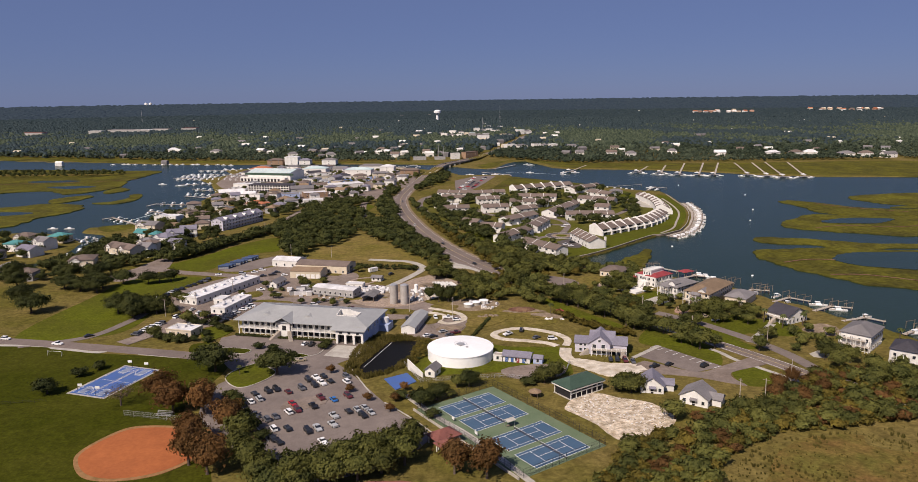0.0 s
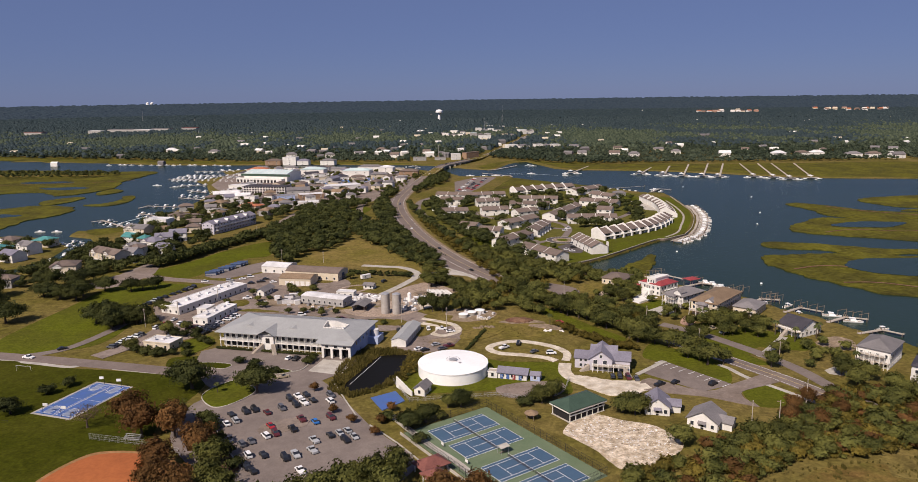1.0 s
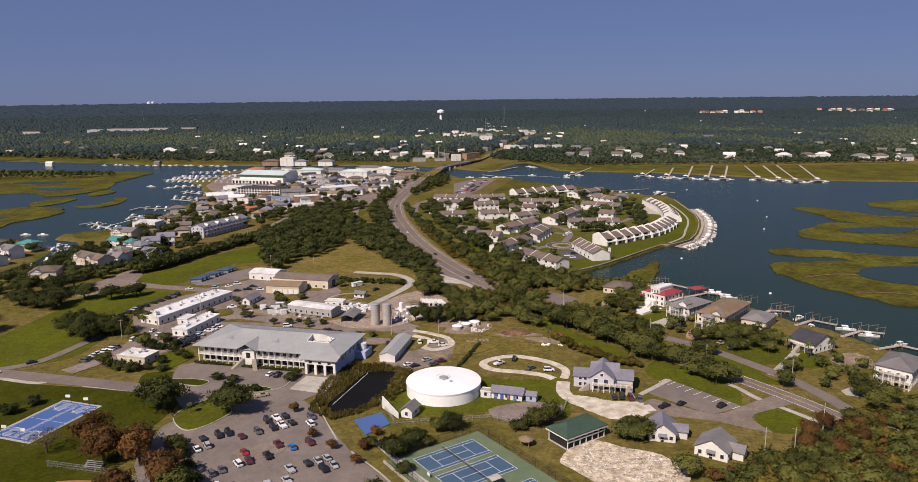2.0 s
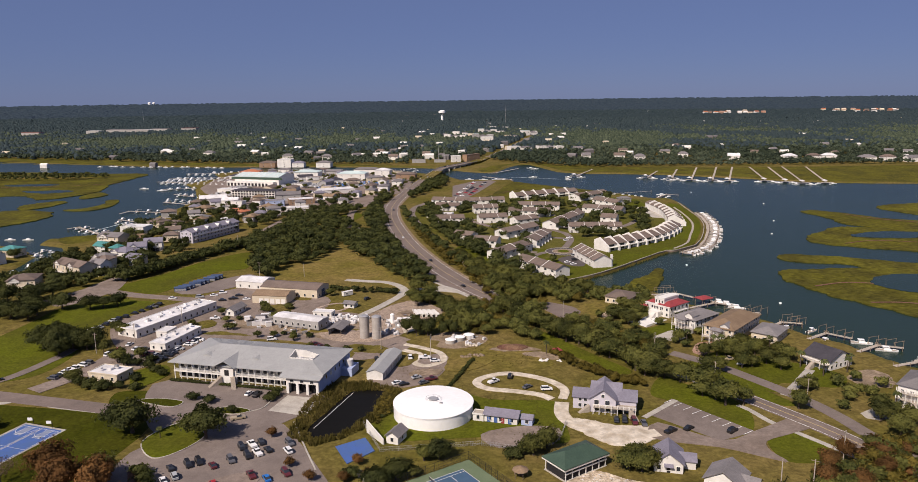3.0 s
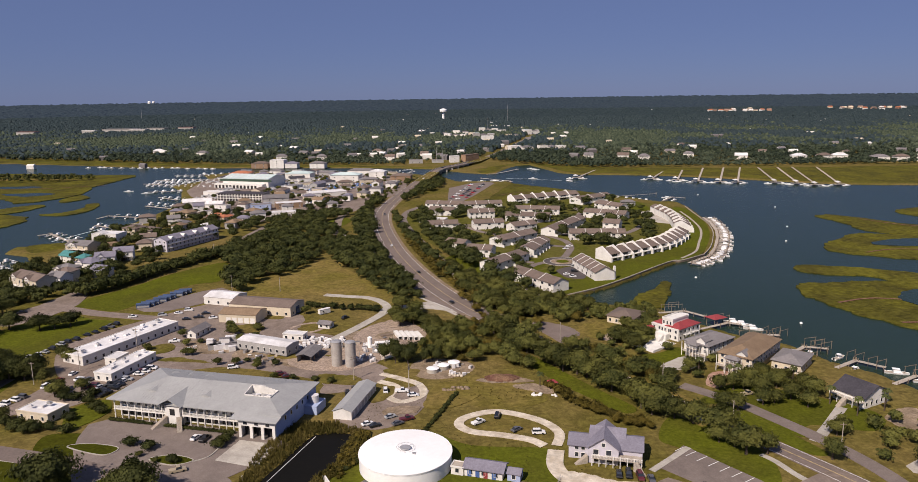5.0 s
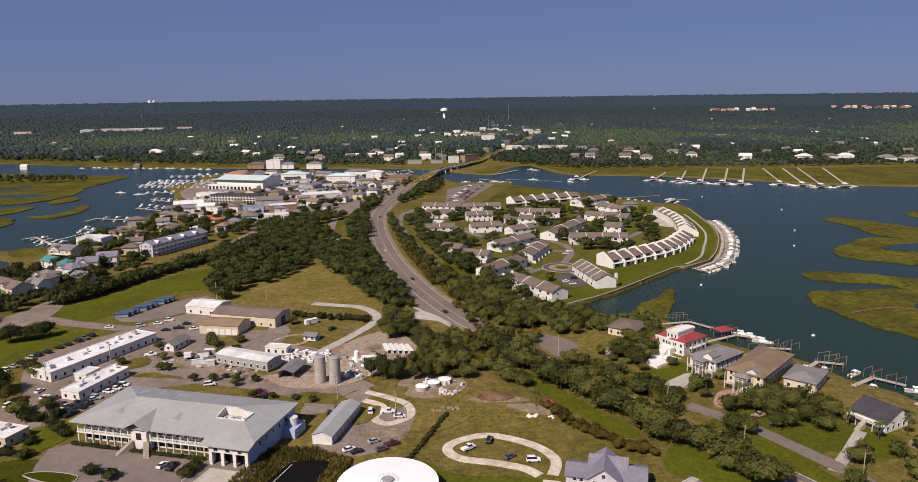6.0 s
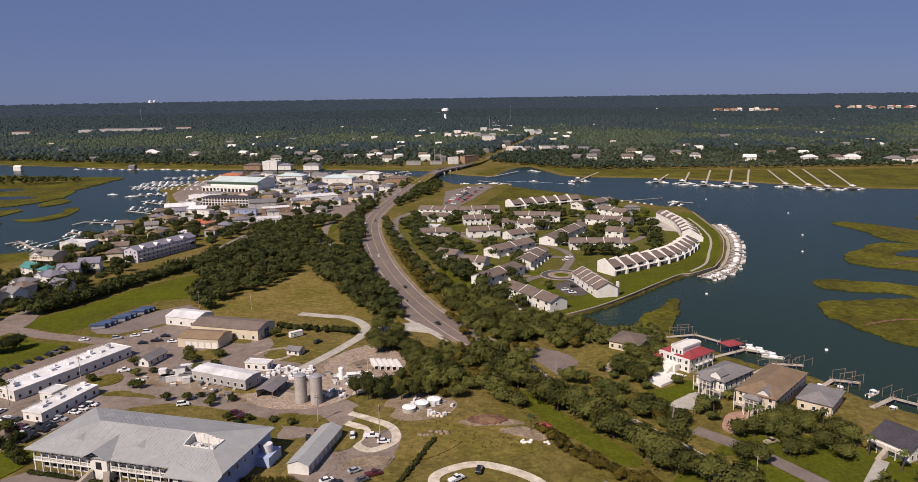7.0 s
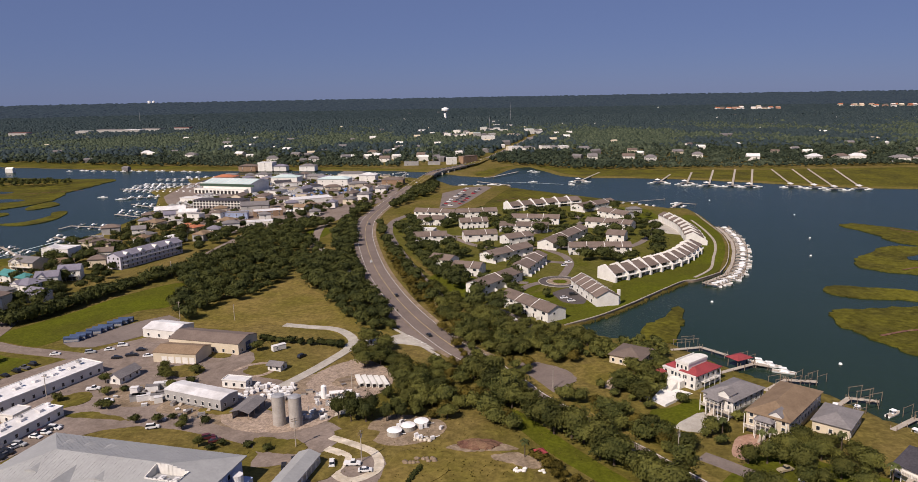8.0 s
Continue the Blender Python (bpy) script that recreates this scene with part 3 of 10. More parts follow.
patch("lawn", [(-20, 312), (-12, 327), (4, 333), (20, 322), (48, 318), (47, 298), (44, 285), (20, 290), (-12, 288), (-24, 296)], 0.04, M["lawn"], "green grass around the storage tank")
patch("lawn", [(84, 326), (96, 345), (112, 325), (116, 306), (108, 292), (92, 316)], 0.04, M["lawn"], "green lawn beside the car park")
patch("lawn", [(113.8, 286.5), (125.2, 291), (131, 280.4), (125, 271), (113.5, 272)], 0.04, M["lawn"], "green lawn beside the road bend")
patch("lawn", STRIP, 0.04, M["lawn"], "strip of green lawn beside the trees")
patch("lawn", [(20, 330), (30, 341), (44, 337), (46, 330), (30, 332)], 0.05, M["meadow"], "grass inside the sandy loop")
patch("lawn", [(-30, 720), (-10, 660), (30, 560), (60, 505), (86, 515), (120, 560), (180, 620), (220, 700), (235, 800), (190, 880), (110, 895), (40, 885), (-30, 850), (-38, 780)], 0.02, M["lawn_mid"], "grass between the townhouses", n=3)
patch("lawn", [(79.5, 507), (98, 521), (119, 542), (143.5, 570), (161.5, 589), (171, 592.5), (189.5, 609.5), (202, 636), (216, 671), (226, 703), (234, 737), (237, 770), (240, 820), (228, 820), (218, 740), (202, 682), (184, 645), (150, 608), (118, 584),
               (112, 545), (92, 545), (74, 520)], 0.05, M["lawn"], "bright lawn along the bulkhead below the townhouses", n=5)
patch("lawn", [(60, 546), (64, 560), (76, 571), (79, 556), (82, 545), (88, 536), (84, 522), (76, 520), (68, 528)], 0.045, M["lawn"], "bright lawn beside the turning circle", n=4)
patch("lawn", [(64, 566), (73, 580), (75, 600), (66, 598), (56, 584), (56, 572)], 0.045, M["lawn"], "bright lawn before the townhouses", n=4)
patch("lawn", [(2, 560), (14, 596), (30, 604), (36, 580), (30, 560), (20, 545)], 0.05, M["lawn"], "green lawn beside the access road", n=4)
patch("lawn", [(176, 870), (200, 880), (206, 830), (196, 800), (178, 810), (170, 850)], 0.05, M["lawn"], "lawn beside the small boat basin")
patch("lawn", [(-90, 770), (-104, 790), (-112, 770), (-112, 748), (-100, 730)], 0.05, M["lawn"], "roadside lawn inside the lane bend")
patch("lawn", [(-22, 690), (0, 620), (14, 590), (10, 575), (-6, 610), (-28, 680), (-46, 780), (-36, 780)], 0.04, M["lawn_mid"], "grass strip between the two roads")
patch("lawn", [(14, 620), (40, 615), (40, 580), (20, 570), (4, 600)], 0.05, M["lawn"], "green lawn before the townhouses")
patch("lawn", [(-318, 640), (-302, 662), (-306, 680), (-338, 668)], 0.02, M["marsh"], "olive marsh tongue beside the boats")
patch("lawn", [(104, 352), (126, 372), (142, 366), (168, 345), (160, 330), (140, 335), (132, 326), (118, 352)], 0.03, M["lawn"], "front lawns of the waterside houses")
patch("lawn", RED_LAWN, 0.05, M["lawn"], "clipped lawn before the white house", n=4)
patch("lawn", HOUSE_LAWN, 0.05, M["meadow"], "dry clipped lawn before the brown-roofed house", n=4)
patch("drive", [(84, 430), (92, 440), (93.5, 434), (91.5, 431), (86, 424.5)], 0.06, M["bare"], "sandy drive to the brown-roofed house", n=2)
patch("scrubland", [(80, 150), (92, 200), (108, 222), (134, 228), (150, 214), (300, 214), (300, 150)], 0.04, M["scrubland"], "brown grassy clearing in the scrub", rough=2)
patch("dirt", [(12, 368), (20, 384), (40, 376), (50, 360), (38, 352), (20, 354)], 0.04, M["meadow"], "bare worn grass with soil heaps", rough=1.5)
patch("sand", [(37, 254), (49, 267), (60, 262), (71, 256), (76, 246), (74, 238), (64, 230), (54, 226), (46, 240)], 0.06, M["sand_lot"], "pale raked sand lot", rough=1.2)
patch("dirt", [(-52, 440), (-40, 442), (-14, 448), (2, 442), (-4, 424), (-20, 414), (-48, 410), (-62, 424)], 0.03, M["dirt"], "bare dirt of the works yard", rough=1)
patch("dirt", [(-6, 396), (2, 404), (18, 400), (22, 390), (10, 380), (-2, 382)], 0.05, M["dirt"], "bare ground around the small tanks", rough=1)
patch("lawn", [(-122, 405), (-112, 409), (-100, 404), (-96, 401), (-112, 403)], 0.06, M["ground"], "rough grass verge in the works yard", n=6, rough=2.2)
patch("lawn", [(-96, 393), (-76, 388), (-60, 383), (-46, 378), (-46, 374), (-60, 378), (-78, 384), (-95, 389)], 0.06, M["ground"], "narrow grass verge behind the long building", n=6, rough=2.2)
patch("dirt", [(-118, 428), (-104, 434), (-88, 424), (-92, 414), (-108, 414)], 0.06, M["dirt"], "bare dirt between stored containers", n=3, rough=1)
patch("dirt", [(-88, 408), (-70, 402), (-52, 392), (-40, 394), (-44, 402), (-66, 408), (-86, 418)], 0.06, M["dirt"], "bare dirt before the site office", n=3, rough=1)
patch("dirt", [(-34, 416), (-16, 424), (-12, 410), (-24, 400), (-36, 404)], 0.07, M["sand"], "pale sandy ground of the works", n=3, rough=1)
patch("lawn", [(-16, 392), (-2, 390), (-4, 382), (-16, 384)], 0.07, M["ground"], "grass before the small tanks", n=6, rough=2.2)
patch("lawn", [(-8, 424), (2, 440), (10, 436), (8, 420), (-2, 414)], 0.06, M["ground"], "grass beside the culvert sections", n=6, rough=2.2)
patch("drive", FORECOURT, 0.07, M["concrete"], "pale concrete forecourt of the raised house", n=2)
patch("drive", BRICK_DRIVE, 0.06, M["red_earth"], "brick-brown drive to the large house", n=2)
ribbon("drive", [(135.5, 322.5), (144, 332), (151, 340.5), (158, 349)], 3.8, 0.06, M["concrete"], "pale concrete drive to the dark-roofed house")
patch("drive", [(156, 306), (172, 314), (176, 308), (160, 300)], 0.06, M["concrete"], "pale concrete drive to the balcony house", n=2)
patch("dirt", [(170, 340), (182, 348), (188, 341), (182, 330), (172, 330)], 0.06, M["dirt"], "sandy plot between two houses", n=5, rough=3)
patch("dirt", [(-130, 332), (-108, 330), (-104, 312), (-124, 314)], 0.03, M["lawn_dark"], "rough grass beside the car park")

# ---- paved ground ----
patch("parking_lot", [(-102, 281), (-100, 252), (-80, 226), (-58, 204), (-36, 206), (-12, 230), (-30, 258), (-48, 290), (-60, 304), (-84, 300)], 0.06, M["asphalt"], "faded pinkish asphalt car park", n=3)
patch("parking_lot", [(-112, 346), (-118, 330), (-110, 312), (-104, 300), (-84, 284), (-58, 300), (-46, 318), (-48, 329)], 0.05, M["asphalt"], "asphalt forecourt of the long building", n=2)
patch("yard", [(-175, 430), (-150, 470), (-132, 492), (-110, 500), (-70, 470), (-66, 448), (-40, 440), (-48, 410), (-24, 400), (-14, 388), (-22, 372), (-40, 366), (-44, 380), (-90, 396),
               (-118, 380), (-126, 366), (-140, 352), (-158, 350), (-148, 372), (-166, 400)], 0.04, M["asphalt_old"], "worn asphalt and dirt works yard", n=3)
patch("yard", [(-168, 486), (-150, 480), (-130, 500), (-120, 510), (-134, 530), (-154, 508)], 0.05, M["asphalt"], "asphalt apron beside the blue containers", n=2)
patch("yard", [(-30, 342), (-14, 366), (2, 372), (2, 352), (-6, 338), (-18, 334)], 0.05, M["asphalt_old"], "gravel yard beside the long shed", n=3)
patch("parking_lot", [(78.4, 306.9), (90.7, 320.5), (112, 292.2), (97.7, 285.7)], 0.07, M["asphalt"], "small asphalt car park with white bays", n=1)
patch("pavement", [(16, 292), (30, 298), (44, 296), (40, 284), (22, 282)], 0.07, M["asphalt_old"], "grey paved terrace beside the small building", n=3)
patch("pavement", [(-60, 327), (-45.5, 323.5), (-49, 308), (-64, 313)], 0.09, M["concrete"], "pale concrete apron before the vehicle bays", n=1)
patch("yard", [(47, 444), (56, 454), (70, 447), (75, 438), (70, 430), (64, 424), (58, 416), (52, 430)], 0.075, M["road"], "worn brown asphalt plot among the trees", n=5, rough=2)
patch("parking_lot", [(-2, 893), (-3, 1004), (26, 1055), (50, 1064), (57, 1052), (28, 931), (16, 891)], 0.05, M["asphalt"], "harbour car park", n=1)
patch("parking_lot", [(-250, 800), (-110, 800), (-80, 900), (-60, 1000), (-80, 1160), (-240, 1220), (-350, 1200), (-340, 1010), (-290, 920), (-282, 850)], 0.04, M["asphalt_old"], "asphalt yards of the boat harbour", n=2)
patch("parking_lot", [(79, 566), (90, 576), (97, 572), (97, 556), (93, 542), (83, 546), (80, 556)], 0.06, M["asphalt_dark"], "dark asphalt parking court between townhouses", n=3)
patch("parking_lot", [(-196, 735), (-166, 790), (-128, 846), (-118, 905), (-165, 885), (-215, 870), (-218, 800)], 0.045, M["asphalt_old"], "worn asphalt street ends and car parks by the shops", n=3)
patch("parking_lot", [(40, 545), (62, 508), (56, 500), (34, 530)], 0.06, M["asphalt"], "asphalt parking strip before townhouses", n=2)
patch("parking_lot", [(190, 800), (212, 800), (214, 740), (192, 740)], 0.06, M["concrete"], "pale paved court beside the townhouses", n=2)
patch("pond", [(-44.5, 293), (-45.5, 299), (-40.5, 314), (-35, 330), (-22, 330.5), (-24, 312), (-33, 293), (-40, 290)], 0.05, M["pond"], "dark still retention pond", n=2)

MAIN = [(34, 458), (22, 476), (4, 514), (-14, 562), (-34, 630), (-52, 712), (-62, 775), (-66, 840), (-60, 940), (-45, 1065), (-22, 1205)]


def bridge_z(x, y):
    """The road climbs onto the bridge and down again."""
    d = abs(y - 1232)
    return 0.12 + 3.6 * max(0.0, 1 - (max(d - 60, 0) / 190) ** 1.3) if d < 250 else 0.12


def lane(name, pts, width, z, material, label, lines=True, zs=None, kerb=False):
    ob = ribbon(name, pts, width, z, material, label, zs=zs)
    up = (lambda x, y: zs(x, y) + 0.03) if zs else None
    if lines:
        for d in (-0.15, 0.15):
            ribbon("marking", pts, 0.14, z + 0.03, M["paint_yellow"], "", shift=d, thick=0.02, zs=up, parent=ob)
        for d in (-width / 2 + 0.5, width / 2 - 0.5):
            ribbon("marking", pts, 0.16, z + 0.03, M["paint_white"], "", shift=d, thick=0.02, zs=up, parent=ob)
    return ob


ribbon("verge", MAIN[:9], 18.5, 0.085, M["dirt"], "sandy shoulder along the causeway", shift=0)
lane("road", MAIN + [(10, 1275), (36, 1345), (62, 1460), (92, 1590), (162, 1913), (240, 2280)], 13.5, 0.12, M["road"], "four-lane grey asphalt causeway road", zs=bridge_z)
lane("road", [(14, 470), (-4, 506), (-22, 560), (-40, 628), (-58, 708), (-71, 790), (-74, 850)], 6.0, 0.09, M["road"], "asphalt side lane joining the causeway", lines=False)
lane("road", [(178, 225)] + WAY, 8.2, 0.1, M["road"], "two-lane asphalt road past the waterside houses")
ribbon("verge", WAY[5:13], 15.5, 0.07, M["meadow"], "tan grass verge beside the road")
lane("street", STREET, 6.0, 0.095, M["asphalt"], "quiet asphalt street before the waterside houses", lines=False)
patch("lawn", [(113, 352), (120, 348), (126, 336), (132, 324), (136, 314), (130, 314), (123, 325), (113, 341)], 0.05, M["lawn"], "narrow lawn between the road and the street", n=4)
lane("path", [(114, 314), (117, 309), (120.4, 299.6), (126, 291), (131, 283.3), (138, 272)], 2.2, 0.07, M["concrete"], "pale concrete pavement along the road", lines=False)
for pts in ([(88, 600), (95, 622), (99, 640), (98, 661), (91, 677), (84, 690)], [(76, 590), (66, 582), (56, 566), (47, 550)], [(84, 690), (60, 688), (36, 700), (14, 740), (-2, 772)], [(14, 740), (60, 738), (104, 762), (132, 800), (128, 840)], [(90, 690), (122, 692), (150, 690), (176, 730), (190, 770)], [(66, 588), (40, 600), (20, 640), (4, 690), (-10, 730)], [(96, 640), (70, 655), (44, 690)]):
    lane("street", pts, 5.5, 0.09, M["asphalt"], "narrow asphalt street between townhouses", lines=False)
lane("road", [(12, 560), (-4, 612), (-18, 664), (-34, 730), (-42, 780), (-40, 822), (-30, 850)], 7.0, 0.09, M["asphalt"], "narrow asphalt access road", lines=False)
lane("road", [(-420, 368), (-300, 352), (-231, 341), (-198, 334), (-165, 326), (-124, 315), (-100, 306), (-84, 290)], 8.0, 0.1, M["road"], "asphalt park road", lines=False)
lane("road", [(-215, 332), (-188, 344), (-178, 370), (-176, 384)], 5.0, 0.09, M["asphalt"], "narrow asphalt side lane", lines=False)
lane("road", [(-166, 334), (-156, 352), (-152, 372), (-150, 394)], 9.0, 0.08, M["asphalt_old"], "asphalt strip with parked cars", lines=False)
patch("parking_lot", [(-227, 457), (-233, 481), (-224, 506), (-222, 528), (-215, 528), (-206, 496), (-209, 478), (-213, 464)], 0.05, M["asphalt_old"], "worn asphalt street and bays before the raised houses", n=3)
lane("road", [(-236, 466), (-222, 489), (-206, 486.5), (-188, 478.5), (-165, 472), (-148, 467)], 8.0, 0.09, M["asphalt_old"], "asphalt street", lines=False)
lane("road", [(-225, 492), (-218, 530), (-206, 562), (-188, 606), (-172, 650), (-166, 720), (-160, 790)], 8.0, 0.09, M["asphalt_old"], "asphalt street behind the tree row", lines=False)
lane("drive", [(-47, 430), (-40.3, 442.5), (-33.9, 455.9), (-27, 473), (-26, 485), (-31.9, 497), (-40.1, 504), (-50, 506.5), (-66, 511)], 5.0, 0.09, M["concrete"], "pale worn concrete drive curving into the yard", lines=False)
patch("drive", [(-29, 470), (-23, 476), (-14, 479), (-4.6, 480.4), (5.8, 477), (13.6, 471.5), (9, 480), (2, 490), (-3.6, 494), (-12, 489), (-22, 486), (-28, 484)], 0.085, M["concrete"], "pale concrete mouth of the yard drive", n=3)
ribbon("kerb", [(-8.5, 503), (-1.6, 492.5), (7, 477.8), (16.5, 463)], 1.6, 0.16, M["concrete"], "pale concrete footway beside the causeway")
patch("works_ground", [(-34, 445), (-24, 459), (-17, 461), (-6, 450), (-1, 436), (-5, 423), (-15, 418), (-28, 423), (-36, 430)], 0.07, M["bare"], "pale pinkish trodden ground round the culvert sections", n=5, rough=1.5)
patch("works_ground", [(-62, 408), (-46, 406), (-34, 424), (-24, 418), (-20, 402), (-30, 392), (-44, 390), (-58, 396)], 0.065, M["bare"], "pale trodden ground round the silos", n=5, rough=1.5)
patch("lawn", [(-5, 406), (-4, 423), (6, 432), (11, 423), (4, 406)], 0.075, M["ground"], "dry grass beside the culvert sections", n=5, rough=1)
patch("lawn", [(-69, 476), (-60, 482), (-45, 476), (-31, 469), (-28, 464), (-42, 436), (-50, 438), (-61, 442), (-68, 448), (-60, 458), (-66, 466)], 0.055, M["ground"], "worn grass plot round the small hut", n=4)
lane("path", [(-72, 448), (-66.5, 455), (-59, 456.5), (-55, 450), (-58, 443), (-66, 440)], 2.2, 0.065, M["bare"], "sandy loop track round a grass patch", lines=False)
lane("road", [(-120, 762), (-107, 748), (-98, 724), (-86, 700), (-62, 650), (-50, 620)], 5.0, 0.08, M["concrete"], "pale lane among the oaks", lines=False)
lane("road", [(-92, 700), (-104, 786), (-99, 866), (-92, 905)], 7.0, 0.08, M["asphalt_old"], "asphalt lane among the oaks", lines=False)
# sandy drives
lane("drive", [(48.5, 321), (50.5, 331), (44, 341), (30, 348), (19, 344), (15.5, 338), (20, 332), (31, 329), (40, 325.5), (44.5, 321)], 3.6, 0.07, M["sand"], "pale sandy loop drive", lines=False)
lane("drive", [(48, 318), (46.5, 308), (49, 300), (55, 294), (63, 290), (70, 290), (78, 292)], 5.5, 0.08, M["sand"], "pale sandy drive beside the house", lines=False)
patch("drive", [(75, 288), (96, 281), (107, 274.5), (114, 271), (111.5, 278), (113, 285), (124, 290.5), (136, 297), (132, 304), (112, 292.6), (98, 286), (80, 300)], 0.075, M["asphalt_old"], "grey asphalt drive to the cottages", n=3)
patch("sandy_yard", [(48, 304), (53, 291), (62, 283.5), (72, 285), (77, 289), (76.5, 296), (64, 297), (57, 300.5)], 0.06, M["sand"], "pale trodden sandy ground before the gabled house", n=4, rough=2)
lane("drive", [(-18, 378), (-10, 372), (-12, 362), (-6, 357.5), (1, 364), (-1, 374), (-8, 380), (-18, 386)], 3.2, 0.07, M["sand"], "sandy turning loop in the works yard", lines=False)
lane("path", [(-420, 340), (-226, 334), (-194, 328), (-172, 322), (-165, 326), (-150, 319), (-123, 312)], 2.2, 0.07, M["concrete"], "pale concrete footpath beside the field", lines=False)
lane("path", [(-24, 268), (-10, 246), (2, 230), (20, 199)], 2.4, 0.07, M["concrete"], "pale concrete path along the tennis courts", lines=False)
lane("path", [(76, 304), (92, 319)], 2.2, 0.07, M["concrete"], "pale pavement beside the car park", lines=False)

# kerbs and grass islands of the car park and forecourt
ISLE = [(-101, 287), (-99, 297), (-92, 304), (-86, 299), (-81, 292), (-86, 281), (-93, 277)]
patch("traffic_island", ISLE, 0.16, M["lawn"], "grass island with oak between the drives", n=5)
ribbon("kerb", ISLE, 0.35, 0.2, M["concrete"], "pale concrete kerb", closed=True)
for pts in ([(-118, 323), (-111, 325), (-100, 322), (-103, 317)], [(-86, 314), (-79, 316.5), (-71, 313), (-77, 310)]):
    patch("traffic_island", pts, 0.16, M["lawn_dark"], "narrow grass strip with pale kerb", n=4)
    ribbon("kerb", pts, 0.35, 0.2, M["concrete"], "pale concrete kerb", closed=True)
ribbon("kerb", [(-71, 312), (-66.5, 316), (-65, 326), (-64.3, 333)], 0.4, 0.2, M["concrete"], "pale concrete kerb")
ribbon("kerb", [(-52, 303), (-44, 284), (-37, 268)], 0.5, 0.2, M["concrete"], "pale concrete kerb")
ribbon("kerb", [(-31, 260), (-20, 246), (-12, 234)], 0.5, 0.2, M["concrete"], "pale concrete kerb")
ribbon("kerb", [(-88, 262), (-78, 245), (-68, 229)], 0.5, 0.2, M["concrete"], "pale concrete kerb")
patch("planting_strip", [(-97, 268), (-91, 268), (-79, 247), (-69, 230), (-74, 226), (-86, 246)], 0.12, M["mulch"], "brown mulched planting strip beside the car park", n=2)
patch("lawn", [(-133, 351), (-129, 359), (-122, 361), (-117, 350), (-122, 338), (-126, 334)], 0.06, M["lawn"], "lawn beside the flat-roofed building", n=3)
patch("plaza", [(-44, 196), (-30, 202), (-12, 200), (-8, 190), (-40, 184)], 0.07, M["roof_maroon"], "reddish brick-paved terrace behind the trees", n=2)
patch("repair", [(-70, 262), (-56, 268), (-54, 260), (-68, 253)], 0.075, M["asphalt_old"], "paler repaired asphalt", n=2)

# wakes of boats
for pts in ([(76, 1112), (100, 1104), (128, 1090)], [(128, 1092), (150, 1078)], [(-332, 690), (-322, 738), (-318, 772)]):
    ribbon("wake", pts, 1.6, WATER_Z + 0.02, M["foam"], "thin white wake on the water", thick=0.01)

# white bay lines of the small car park
bays = new("bay_marking")
tagged(bays, "white painted bay lines on asphalt", "marking", "", "structure")
for i in range(9):
    t = i / 8
    x, y = 91.2 + (111.2 - 91.2) * t, 319.4 + (292.6 - 319.4) * t
    part("line", Geo().add([(x, y, 0.22), (x - 4.2, y - 2.8, 0.22), (x - 4.32, y - 2.6, 0.22), (x - 0.12, y + 0.2, 0.22)], [(0, 1, 2, 3)]), M["paint_white"], bays)

# ball field
patch("infield_border", [(-129.5, 218), (-130, 227), (-124, 239.5), (-116.6, 243), (-102, 241.5), (-92, 234), (-88, 222), (-96, 209), (-109, 204.5), (-121, 207)], 0.06, M["infield_edge"], "worn tan edge of the ball field")
patch("infield", [(-128, 218), (-128.6, 226.5), (-123, 238), (-116, 241.3), (-102.5, 240), (-93.5, 233), (-89.5, 222), (-97, 210.4), (-109, 206), (-120, 208.5)], 0.09, M["infield"], "orange clay softball infield")


ring = [(86 + 13 * math.cos(q), 590 + 13 * math.sin(q)) for q in np.linspace(0, 2 * math.pi, 24, endpoint=False)]
patch("turning_circle", ring, 0.2, M["asphalt_dark"], "round asphalt turning circle of the village", n=1)
patch("roundabout", [(86 + 8 * math.cos(q), 590 + 8 * math.sin(q)) for q in np.linspace(0, 2 * math.pi, 24, endpoint=False)], 0.22, M["dirt"], "round planted island", n=1)
ribbon("kerb", [(86 + 13.2 * math.cos(q), 590 + 13.2 * math.sin(q)) for q in np.linspace(0, 2 * math.pi, 16, endpoint=False)], 0.5, 0.3, M["concrete"], "pale concrete kerb", closed=True)
patch("planting_bed", [(86 + 4.5 * math.cos(q), 590 + 4.5 * math.sin(q)) for q in np.linspace(0, 2 * math.pi, 16, endpoint=False)], 0.26, M["lawn"], "round grass bed in the middle of the island", n=1)
ribbon("kerb", [(86 + 8.3 * math.cos(q), 590 + 8.3 * math.sin(q)) for q in np.linspace(0, 2 * math.pi, 16, endpoint=False)], 0.4, 0.3, M["concrete"], "pale concrete kerb", closed=True)

